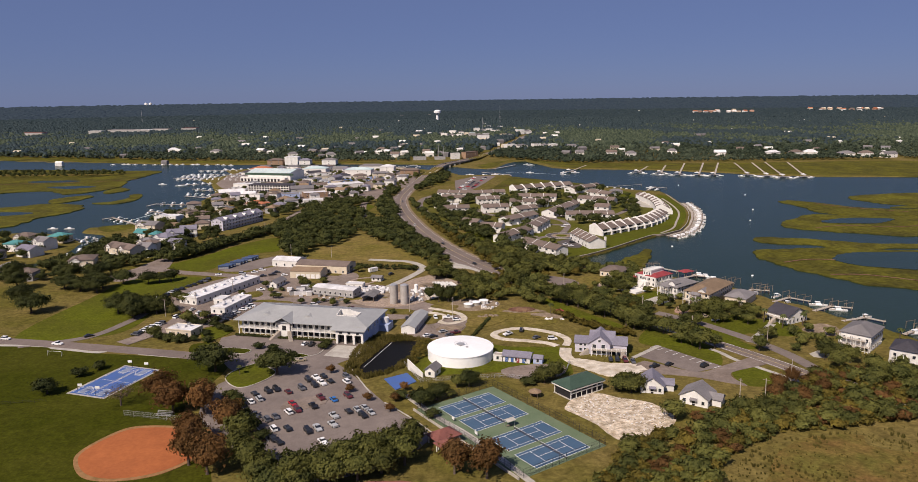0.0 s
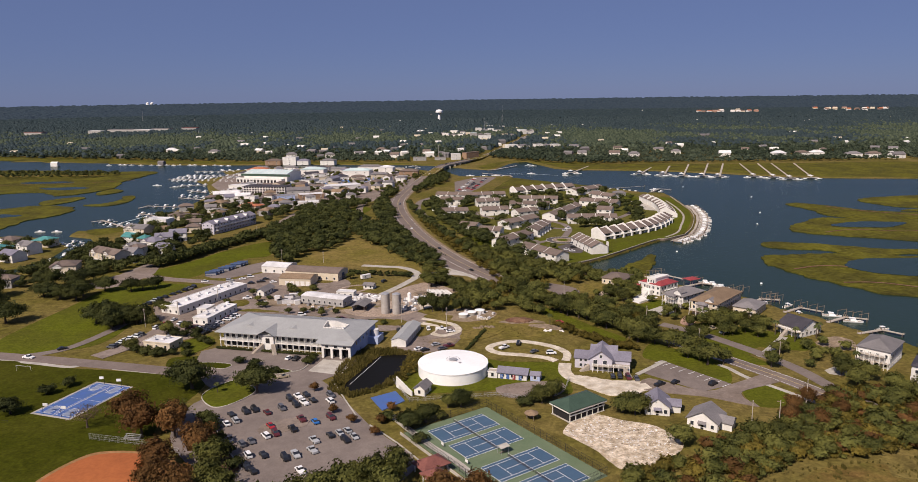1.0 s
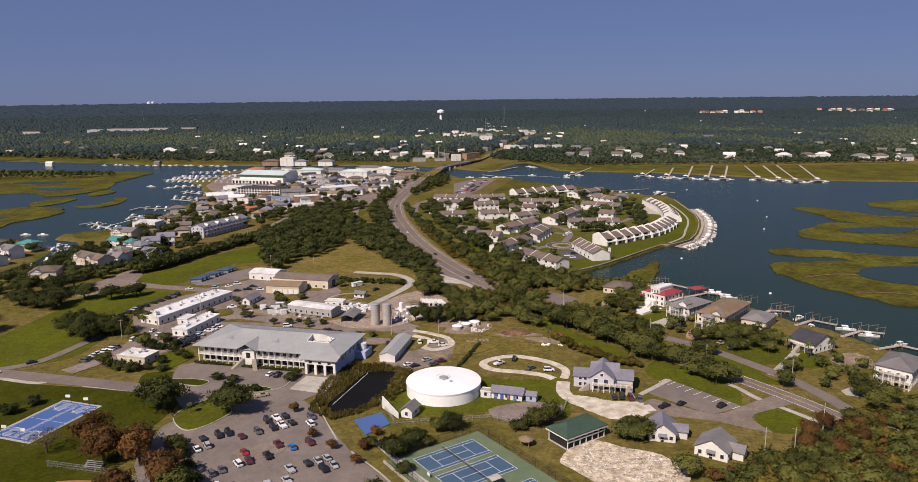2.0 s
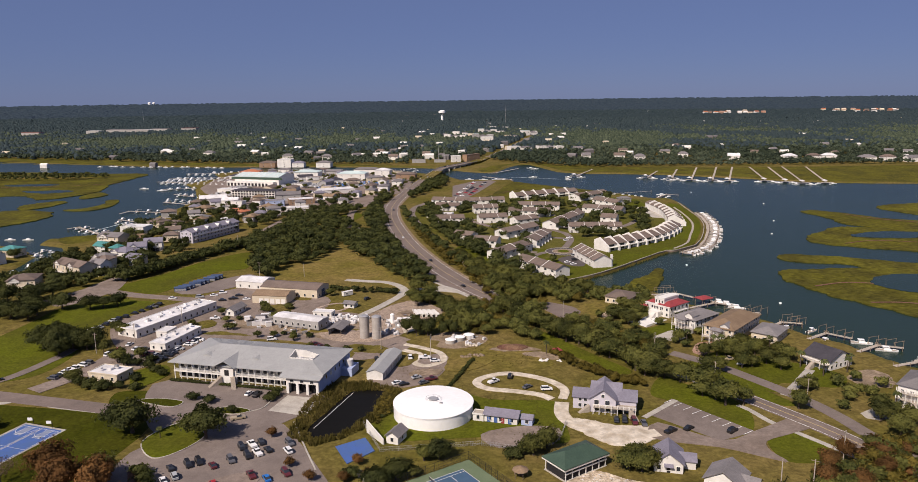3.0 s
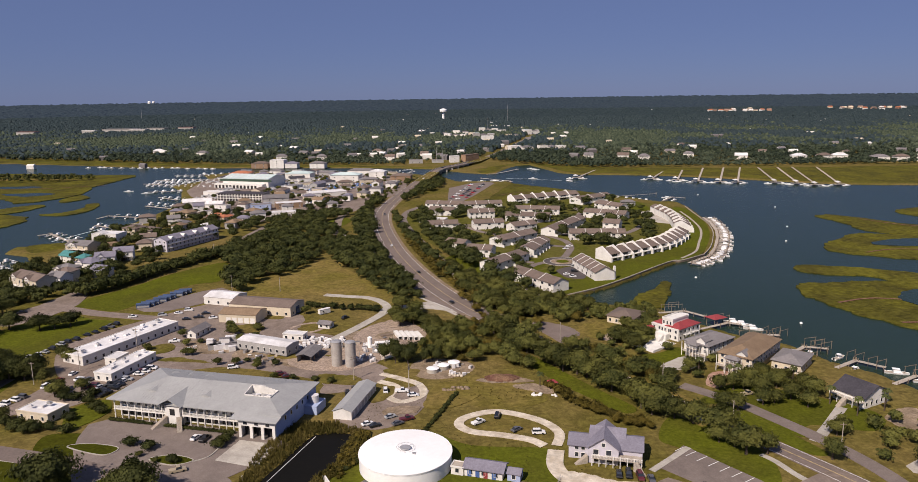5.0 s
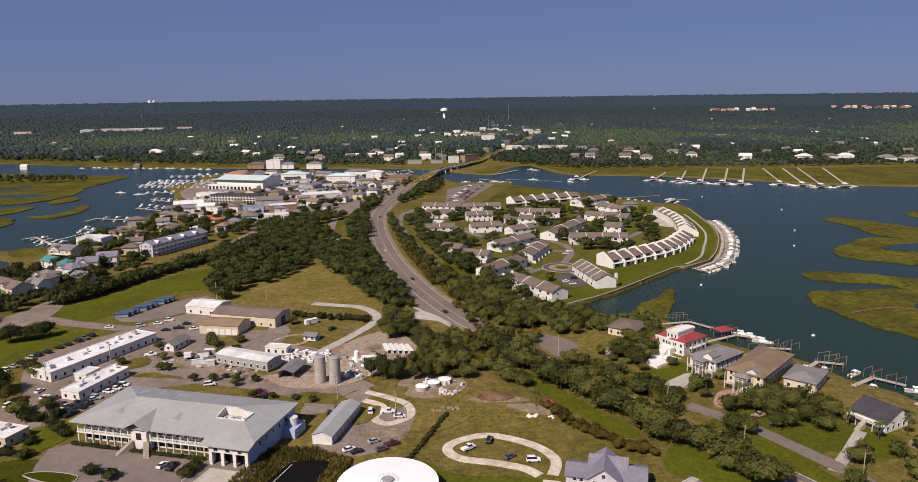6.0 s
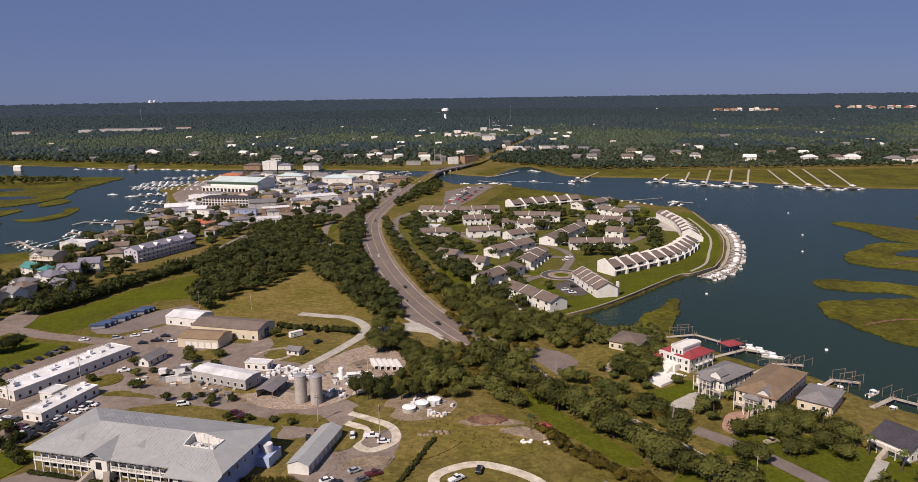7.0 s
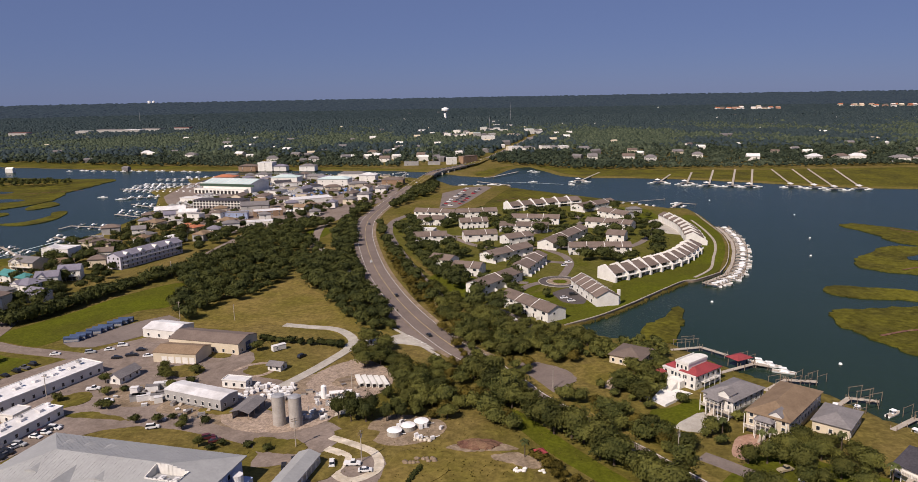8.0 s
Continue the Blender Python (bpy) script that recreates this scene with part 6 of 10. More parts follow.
TH = [((47, 544), (70, 509.5), 12, 6), ((97, 550), (111.5, 555), 44, 0), ((102, 666), (146.5, 664), 13, 7), ((92, 681), (127, 740), 13, 5), ((137, 712.6), (150, 707), 14, 2),
      ((130, 773), (165, 753), 14, 5)]
TH += [((67, 795), (109, 787), 13, 6), ((55, 757), (95, 749), 13, 6), ((140, 851), (179, 884), 16, 5), ((18, 612), (36, 605.5), 13, 3), ((2, 637), (16, 628), 12, 2),
      ((46, 641), (76, 671), 13, 4), ((67.5, 604.5), (83.5, 643), 13, 5), ((38, 562), (63, 595), 13, 4), ((-14, 713), (11.6, 716), 13, 4), ((22, 774), (46, 778), 16, 5),
      ((26, 716), (52, 721), 14, 3), ((-24, 838), (14, 826), 13, 6), ((16, 827), (56, 833), 13, 6), ((-18, 796), (6, 790), 12, 4), ((60, 700), (80, 712), 13, 3), ((150, 828), (170, 800), 13, 4)]
for a, b, w, n in TH:
    if n:
        townhouses(a, b, w, n)
# block with its gable to the lawn
x, y, yaw, L = rect((99.5, 536.2), (112.2, 539), 40)
h = thing("townhouse_row", "white townhouse block with taupe gable roof beside the lawn", "townhouse", "townhouse rows", pose(x, y, 0, 0, 0, yaw))
part("wall", Geo().gable_wall(L, 40, -0.2, 5.6, 3.2, turn=True), M["wall_white"], h)
part("roof", Geo().gable(L, 40, 5.6, 3.2, 0.5, turn=True), M["roof_taupe"], h)
for i in range(5):
    window(h, -L / 2, -15 + i * 7.5, 3.4, 270), window(h, L / 2, -15 + i * 7.5, 3.4, 90), window(h, -L / 2, -13 + i * 7.5, 0.7, 270, 1.8, 1.8)
    part("fire_wall", Geo().gable_wall(L + 0.8, 0.35, 4.6, 5.75, 3.65, y=-12 + i * 8, turn=True), M["wall_white"], h)
part("chimney", Geo().box(L / 2 + 0.01, L / 2 + 1.2, -19, -17, -0.1, 8.5), M["wall_white"], h)


def stepped_units(points, facing, n, w=9.5, d=13, H=6.6):
    """Separate tall units stepping round a curve, each with white side walls standing above a single-pitch roof."""
    line = smooth(points, 12, False)
    seg = np.cumsum([0] + [math.dist(line[i], line[i + 1]) for i in range(len(line) - 1)])
    for i in range(n):
        s = seg[-1] * (i + 0.5) / n
        px_, py_ = np.interp(s, seg, [p[0] for p in line]), np.interp(s, seg, [p[1] for p in line])
        qx, qy = np.interp(min(s + 2, seg[-1]), seg, [p[0] for p in line]), np.interp(min(s + 2, seg[-1]), seg, [p[1] for p in line])
        yaw = math.degrees(math.atan2(qy - py_, qx - px_)) + facing
        u = seg[-1] / n
        h = thing("townhouse_unit", "white stepped townhouse unit with sloping taupe roof", "townhouse", "stepped townhouses", pose(px_, py_, 0, 0, 0, yaw))
        part("wall", Geo().add([(-u / 2, 0, -0.2), (u / 2, 0, -0.2), (u / 2, d, -0.2), (-u / 2, d, -0.2), (-u / 2, 0, H - 1.4), (u / 2, 0, H - 1.4), (u / 2, d * 0.6, H + 1.6), (-u / 2, d * 0.6, H + 1.6),
                                (u / 2, d, H - 0.6), (-u / 2, d, H - 0.6)], [(3, 2, 1, 0), (0, 1, 5, 4), (1, 2, 8, 6, 5), (2, 3, 9, 8), (3, 0, 4, 7, 9), (4, 5, 6, 7), (7, 6, 8, 9)]), M["wall_white"], h)
        part("roof", Geo().add([(-u / 2 + 1.55, -0.6, H - 1.5), (u / 2, -0.6, H - 1.5), (u / 2, d * 0.6, H + 1.72), (-u / 2 + 1.55, d * 0.6, H + 1.72), (u / 2, d + 0.4, H - 0.7), (-u / 2 + 1.55, d + 0.4, H - 0.7),
                                (-u / 2 + 1.55, -0.6, H - 1.3), (u / 2, -0.6, H - 1.3), (u / 2, d * 0.6, H + 1.95), (-u / 2 + 1.55, d * 0.6, H + 1.95), (u / 2, d + 0.4, H - 0.5), (-u / 2 + 1.55, d + 0.4, H - 0.5)],
                               [(0, 3, 2, 1), (3, 5, 4, 2), (6, 7, 8, 9), (9, 8, 10, 11), (0, 1, 7, 6), (5, 11, 10, 4), (1, 2, 8, 7), (2, 4, 10, 8), (0, 6, 9, 3), (3, 9, 11, 5)]), M["roof_taupe"], h)
        part("side_wall", Geo().add([(-u / 2 - 0.02, -2.8, -0.1), (-u / 2 + 1.5, -2.8, -0.1), (-u / 2 + 1.5, d + 0.3, -0.1), (-u / 2 - 0.02, d + 0.3, -0.1), (-u / 2 - 0.02, -2.8, 3.6), (-u / 2 + 1.5, -2.8, 3.6),
                                     (-u / 2 + 1.5, d * 0.6, H + 3.3), (-u / 2 - 0.02, d * 0.6, H + 3.3), (-u / 2 + 1.5, d + 0.3, H + 0.8), (-u / 2 - 0.02, d + 0.3, H + 0.8)],
                                    [(3, 2, 1, 0), (0, 1, 5, 4), (1, 2, 8, 6, 5), (2, 3, 9, 8), (3, 0, 4, 7, 9), (4, 5, 6, 7), (7, 6, 8, 9)]), M["wall_white"], h)
        part("balcony", Geo().box(-u / 2 + 1.1, u / 2, -2.0, 0, 2.7, 2.95).box(-u / 2 + 1.1, u / 2, -2.0, -1.9, 3.7, 3.85), M["wall_white"], h)
        window(h, 0.2, 0, 3.2, 0, u * 0.5, 1.7), window(h, 0.2, 0, 0.4, 0, u * 0.5, 1.9)


stepped_units([(118, 588), (133, 598), (147, 609), (166, 624), (182, 643), (199, 672)], 0, 11)
stepped_units([(207, 692), (213, 724), (216, 756), (213, 800)], 0, 8)
stepped_units([(70, 862), (110, 884), (146, 900)], 0, 6)
house("club_house", "small grey boathouse beside the basin", "house", 188, 845, 5, 14, 8, 4, "hip", 2, "wall_grey", "roof_grey", 1, 3)
house("village_house", "white flat-roofed village building", "house", -12, 756, -14, 25, 10, 4, "flat", 0, "wall_white", "roof_white", 1, 3)
house("garden_shed", "tiny white shed beside the causeway", "shed", 12.4, 547, 0, 4, 4, 2.6, "hip", 1, "wall_white", "roof_white", 1, 3)

# ---- left shore houses and harbour ----
LEFT = [((-272, 487), (-256.5, 491), 16, 7.5, "wall_cream", "roof_taupe", "hip"), ((-268, 534), (-256.5, 526.8), 13, 8.5, "wall_cream", "roof_taupe", "gable"), ((-255, 526), (-243, 518.5), 12, 8.5, "wall_cream", "roof_taupe", "gable"),
        ((-244, 531), (-234, 528.5), 10.5, 8.0, "wall_white", "roof_grey", "gable"), ((-246, 543), (-235.5, 541), 10.5, 8.0, "wall_cream", "roof_taupe", "hip"), ((-256, 560), (-244, 556), 11, 6.5, "wall_cream", "roof_grey", "hip"),
        ((-249, 574), (-235, 568.5), 13, 7.5, "wall_white", "roof_lilac", "hip"), ((-244, 590), (-231.5, 594), 12, 7.0, "wall_white", "roof_lilac", "gable"), ((-239, 607), (-226.5, 611), 12, 7.0, "wall_white", "roof_lilac", "gable"),
        ((-280, 609), (-268, 603), 10, 5.0, "wall_white", "roof_teal", "gable"), ((-264, 601), (-255, 597), 9, 4.5, "wall_cream", "roof_teal", "hip")]
LEFT += [((-292, 640), (-272, 634), 14, 6.5, "wall_cream", "roof_grey", "gable"), ((-288, 672), (-266, 668), 14, 8.5, "wall_white", "roof_white", "flat"), ((-262, 700), (-250, 696), 14, 6.0, "wall_cream", "roof_taupe", "hip"),
        ((-282, 712), (-268, 706), 14, 6.0, "wall_cream", "roof_taupe", "hip"), ((-340, 540), (-326, 534), 12, 6.0, "wall_white", "roof_lilac", "gable"), ((-342, 566), (-330, 560), 12, 7.5, "wall_white", "roof_grey", "gable"),
        ((-362, 560), (-348, 556), 12, 6.0, "wall_white", "roof_teal", "hip"), ((-345, 592), (-330, 590), 12, 5.5, "wall_cream", "roof_teal", "hip"), ((-372, 590), (-358, 588), 12, 6.5, "wall_cream", "roof_taupe", "hip"),
        ((-360, 530), (-350, 526), 12, 5.5, "wall_grey", "roof_dark", "hip"), ((-390, 560), (-378, 556), 12, 6.0, "wall_grey", "roof_dark", "hip")]
LEFT += [((-232, 780), (-212, 770), 14, 4.5, "wall_cream", "roof_tile", "hip"),
        ((-250, 740), (-238, 736), 12, 5.0, "wall_cream", "roof_grey", "hip"), ((-222, 730), (-208, 726), 12, 4.5, "wall_white", "roof_white", "flat"), ((-270, 800), (-256, 796), 14, 5.0, "wall_cream", "roof_brown", "hip"),
        ((-204, 806), (-190, 802), 12, 5.0, "wall_cream", "roof_brown", "hip"), ((-182, 848), (-156, 858), 16, 5.5, "wall_brown", "roof_white", "flat"), ((-176, 800), (-152, 806), 12, 3.5, "wall_white", "roof_white", "flat"),
        ((-206, 836), (-186, 840), 14, 6.0, "wall_blue", "roof_grey", "flat"), ((-262, 860), (-244, 860), 12, 4.5, "wall_white", "roof_white", "gable"), ((-232, 560), (-222, 556), 10, 5.5, "wall_white", "roof_lilac", "gable")]
NAMES = {"roof_pale": "pale green", "roof_taupe": "taupe", "roof_grey": "grey", "roof_lilac": "lilac-grey", "roof_teal": "teal metal", "roof_white": "white", "roof_dark": "dark slate", "roof_tile": "orange tile", "roof_brown": "brown"}
WALLS = {"wall_cream": "cream", "wall_white": "white", "wall_blue": "pale blue", "wall_grey": "grey", "wall_brown": "brown brick"}
for a, b, w, H, wall, top, rf in LEFT:
    x, y, yaw, L = rect(a, b, w)
    hh = house("shore_house", f"{WALLS[wall]} house with {NAMES[top]} {rf} roof near the water", "house", x, y, yaw, L, w, H, rf, 2.6, wall, top, 2 if H > 4.6 else 1, 6.5, group="shore houses", sides="f")
    if H > 6.4:      # cross gable, stair and upper deck of the raised houses
        part("cross_gable", Geo().gable_wall(L * 0.36, w * 0.55, H - 1.2, H + 0.4, 1.7, x=-L * 0.22, y=-w * 0.26, turn=True), M["wall_white"], hh)
        part("cross_roof", Geo().gable(L * 0.36, w * 0.55, H + 0.4, 1.7, 0.35, 0.18, x=-L * 0.22, y=-w * 0.26, turn=True), M[top], hh)
        for i in range(4):
            part("post", Geo().box(-L / 2 + 1 + (L - 2.2) * i / 3, -L / 2 + 1.2 + (L - 2.2) * i / 3, -w / 2 - 1.6, -w / 2 - 1.4, 0, H - 0.6), M["wall_white"], hh)
        part("garage", Geo().box(-L * 0.3, L * 0.3, -w / 2 - 0.06, -w / 2, 0.1, 2.3), M["dark"], hh)
    if H > 6:
        part("balcony", Geo().box(-L / 2 + 1, L / 2 - 1, -w / 2 - 1.6, -w / 2, 3.0, 3.2).box(-L / 2 + 1, L / 2 - 1, -w / 2 - 1.6, -w / 2 - 1.5, 4.0, 4.1), M["wall_white"], hh)
# pale blue apartment block
x, y, yaw, L = rect((-212, 637), (-190, 690), 13)
ap = house("apartment_block", "long pale lilac three-storey apartment block with grey roof", "apartment block", x, y, yaw, L, 13, 9.0, "gable", 2.6, "wall_lilac", "roof_lilac", 3, 4.0)
for zz in (3.0, 6.0):
    part("balcony", Geo().box(-L / 2 + 2, L / 2 - 2, -8, -6.5, zz, zz + 0.2).box(-L / 2 + 2, L / 2 - 2, -8, -7.9, zz + 0.95, zz + 1.1), M["wall_white"], ap)
for i in range(4):
    part("dormer", Geo().gable_wall(3.4, 5, 9.0, 10.2, 1.2, x=-L / 2 + 7 + i * 13, y=-4, turn=True), M["wall_white"], ap)

# harbour buildings
x, y, yaw, L = rect((-300, 1040), (-242, 1022), 44)
hall = thing("boat_hall", "huge boat storage hall with pale green metal roof", "hall", at=pose(x, y, 0, 0, 0, yaw))
part("wall", Geo().gable_wall(L + 8, 40, -0.2, 12, 4), M["wall_white"], hall)
part("roof", Geo().gable(L + 8, 40, 12, 4, 0.6, 0.4), M["roof_pale"], hall)
part("front_shed", Geo().box(-L / 2 - 12, L / 2, -28, -20.1, -0.2, 6), M["wall_white"], hall)
for i in range(9):
    part("roof_rib", Geo().gable(0.5, 40, 12.42, 4, 0.6, 0.12, x=-L / 2 - 2 + i * 7.6), M["roof_white"], hall)
part("green_band", Geo().box(-L / 2 - 9, L / 2 + 9, -20.3, -20.02, 8.5, 11.4), M["roof_green"], hall)
for i in range(12):
    door(hall, -L / 2 - 9 + i * 5.4, -28, 0, 3.2, 4.2, "dark")
HARB = [((-268, 916), (-212, 904), 18, 8.5, "wall_grey", "roof_grey", "flat", "long grey balcony apartment row by the harbour", 2), ((-308, 1293), (-284, 1290), 18, 13.5, "wall_white", "roof_white", "flat", "tall white flat-roofed harbour hotel", 4), ((-283, 1292), (-262, 1290), 14, 7.5, "wall_white", "roof_lilac", "hip", "lower white wing of the harbour hotel", 2),
        ((-242, 1128), (-205, 1124), 22, 8, "wall_white", "roof_pale", "hip", "white harbour building with pale roof", 2), ((-162, 930), (-124, 950), 22, 5, "wall_white", "roof_white", "flat", "low white and blue flat-roofed store", 1),
        ((-170, 1090), (-130, 1086), 24, 9, "wall_white", "roof_pale", "hip", "white harbour building with pale green roof", 2), ((-120, 1120), (-98, 1118), 18, 10, "wall_white", "roof_white", "hip", "white two-storey harbour house", 3),
        ((-86, 1090), (-58, 1088), 18, 7, "wall_brown", "roof_taupe", "hip", "brown restaurant building by the harbour", 2), ((-330, 1150), (-300, 1148), 20, 7, "wall_cream", "roof_tile", "hip", "harbour house with tan roof", 2),
        ((-290, 870), (-262, 880), 12, 5, "wall_white", "roof_white", "gable", "low white boat shed by the harbour", 1), ((-340, 1296), (-312, 1293), 18, 8, "wall_brown", "roof_taupe", "hip", "large brown building on the shore", 3),
        ((-205, 880), (-178, 886), 16, 7, "wall_grey", "roof_grey", "gable", "grey gabled house by the harbour", 2), ((-300, 960), (-270, 952), 12, 5, "wall_white", "roof_white", "flat", "low white boat shed by the harbour", 1),
        ((-240, 1285), (-215, 1282), 16, 8, "wall_white", "roof_grey", "hip", "white two-storey house on the shore", 2), ((-160, 1180), (-120, 1175), 16, 6, "wall_white", "roof_grey", "hip", "low white shed by the harbour", 1)]
for a, b, w, H, wall, top, rf, lab, st in HARB:
    x, y, yaw, L = rect(a, b, w)
    house("harbour_building", lab, "building", x, y, yaw, L, w, H, rf, 3.0, wall, top, st, 13.0, group="harbour buildings", sides="f")
row_ = next(q for q in bpy.data.objects if q.name.startswith("harbour_building") and q.matrix_basis.translation.y < 930 and q.matrix_basis.translation.x < -230)
# flat dark bands on the wall imitate the shade inside the balconies
for zz in (0.3, 3.1, 5.9):
    part("balcony_recess", Geo().box(-27.5, 27.5, -9.12, -9.02, zz + 0.3, zz + 2.2), M["dark"], row_)
for i in range(16):
    part("balcony_pier", Geo().box(-27.9 + i * 3.7, -27.3 + i * 3.7, -10.4, -9.1, 0, 8.4), M["wall_white"], row_)
for zz in (3.0, 5.8):
    part("balcony_front", Geo().box(-27.6, 27.6, -10.3, -10.1, zz, zz + 0.9), M["wall_white"], row_)
part("low_roof", Geo().hip(56, 18, 8.6, 1.6, 1.4, 0.2), M["roof_dark"], row_)
# town beyond the bridge
TOWN = [((-45, 2120), (22, 2108), 26, 10, "wall_white", "roof_white", 2), ((-22, 2230), (28, 2222), 20, 13, "wall_white", "roof_white", 2), ((62, 2330), (122, 2340), 30, 15, "wall_white", "roof_pale", 2), ((118, 2290), (140, 2294), 20, 10, "wall_white", "roof_grey", 2), ((112, 1590), (165, 1610), 26, 10, "wall_white", "roof_white", 2),
        ((175, 1612), (235, 1632), 26, 9, "wall_white", "roof_grey", 2), ((20, 1360), (44, 1385), 16, 12, "wall_brown", "roof_taupe", 3), ((-8, 1352), (8, 1356), 14, 11, "wall_white", "roof_white", 3),
        ((-40, 1350), (-20, 1352), 14, 5, "wall_grey", "roof_grey", 1), ((-80, 1345), (-56, 1346), 14, 6, "wall_grey", "roof_grey", 1), ((60, 1900), (90, 1905), 24, 14, "wall_white", "roof_white", 2),
        ((40, 2050), (100, 2060), 30, 14, "wall_grey", "roof_pale", 2), ((110, 2600), (180, 2610), 40, 10, "wall_white", "roof_white", 2), ((190, 2200), (240, 2220), 30, 14, "wall_white", "roof_pale", 2),
        ((130, 2080), (170, 2085), 26, 8, "wall_cream", "roof_taupe", 2)]
for a, b, w, H, wall, top, st in TOWN:
    x, y, yaw, L = rect(a, b, w)
    n = max(1, int(L // 20))
    for k in range(n):
        d_ = (k + 0.5) / n
        px_, py_ = x + math.cos(math.radians(yaw)) * L * (d_ - 0.5), y + math.sin(math.radians(yaw)) * L * (d_ - 0.5) + 9 * (k % 2)
        house("town_building", f"{WALLS[wall]} low commercial building beyond the bridge", "building", px_, py_, yaw, L / n * (0.82 if n > 1 else 1), w * 0.7, H * (1, 0.62, 0.8)[k % 3], ("flat", "hip")[k % 2], (0, 3)[k % 2], wall, (top, "roof_grey", "roof_white")[k % 3], min(st, 2), 11.0,
              group="town buildings", sides="f", base=float(far_rise(px_, py_)))
FAR = [((495, 1350), 20), ((585, 1330), 24), ((628, 1330), 22), ((655, 1330), 24), ((700, 1290), 26), ((735, 1290), 22), ((765, 1270), 24), ((300, 1390), 20), ((330, 1360), 18), ((240, 1400), 16), ((420, 1400), 18), ((-330, 1460), 20), ((-520, 1570), 22), ((-640, 1640), 22), ((-250, 1440), 18), ((-120, 1420), 18), ((-160, 1560), 20), ((-60, 1480), 16)]
rng = random.Random(5)
for (x, y), s in FAR:
    top = rng.choice(("roof_grey", "roof_taupe", "roof_white"))
    house("shore_house", f"large white house with {NAMES[top]} roof on the far shore", "house", x, y, rng.uniform(-20, 20), s, s * 0.6, 7, rng.choice(("hip", "gable")), 4, "wall_white", top, 2, 9.0, group="far shore houses", sides="f")

# ---- bridge ----
br = thing("bridge", "low concrete road bridge over the channel", "bridge")
for k, d in enumerate((-6.9, 6.9)):
    ribbon("parapet", [(-30, 1160), (-22, 1205), (-8, 1240), (10, 1275), (30, 1328)], 0.4, 0, M["concrete"], shift=d, thick=1.6, zs=lambda x, y: bridge_z(x, y) + 0.9, parent=br)
ribbon("deck", [(-30, 1160), (-22, 1205), (-8, 1240), (10, 1275), (30, 1328)], 13.4, 0, M["concrete"], thick=1.2, zs=lambda x, y: bridge_z(x, y) - 0.2, parent=br)
for i in range(6):
    p = Vector((-24, 1190)).lerp(Vector((18, 1295)), i / 5)
    g = Geo().box(-6, 6, -0.8, 0.8, -3, bridge_z(p.x, p.y) - 1.2)
    part("pier", g, M["concrete"], br).matrix_basis = pose(p.x, p.y, 0, 0, 0, -20)

ribbon("embankment", [(-45, 1065), (-36, 1120), (-29, 1165)], 17, 0, M["ground"], "grassy embankment of the bridge approach", thick=7.0, zs=lambda x, y: bridge_z(x, y) - 0.1)
ribbon("embankment", [(22, 1308), (36, 1345), (52, 1420), (60, 1455)], 17, 0, M["ground"], "grassy embankment of the bridge approach", thick=7.0, zs=lambda x, y: bridge_z(x, y) - 0.1)

# radio masts in the town
for x, y, h in ((86, 2290, 52), (185, 2990, 78), (-1500, 3500, 60), (-34, 1390, 26), (-24, 1402, 22)):
    m_ = thing("radio_mast", "thin steel radio mast rising from the trees", "mast", "radio masts", pose(x, y, float(far_rise(x, y))))
    w_ = 0.5 + h * 0.008
    part("leg", Geo().beam((-w_, -w_, 0), (0, 0, h), 0.22, 4), M["steel"], m_), part("leg", Geo().beam((w_, -w_, 0), (0, 0, h), 0.22, 4), M["steel"], m_), part("leg", Geo().beam((0, w_, 0), (0, 0, h), 0.22, 4), M["steel"], m_)
    for k in range(6):
        f_ = 1 - (k + 0.5) / 6
        part("brace", Geo().box(-w_ * f_ - 0.1, w_ * f_ + 0.1, -0.15, 0.15, h * (k + 0.5) / 6 - 0.15, h * (k + 0.5) / 6 + 0.15), M["steel"], m_)

# ---- water tower ----
wx, wy = -80.0, 3340.0
wz = float(far_rise(wx, wy))
wt = thing("water_tower", "white water tower with a wide round tank", "water tower", at=pose(wx, wy, wz))
part("stem", Geo().cyl(0, 0, 0, 36, 6.5, 16, 5), M["tank_white"], wt)
part("bowl", Geo().cyl(0, 0, 34, 43, 5, 24, 16).cyl(0, 0, 43, 51, 16, 24).cyl(0, 0, 51, 56, 16, 24, 5), M["tank_white"], wt)

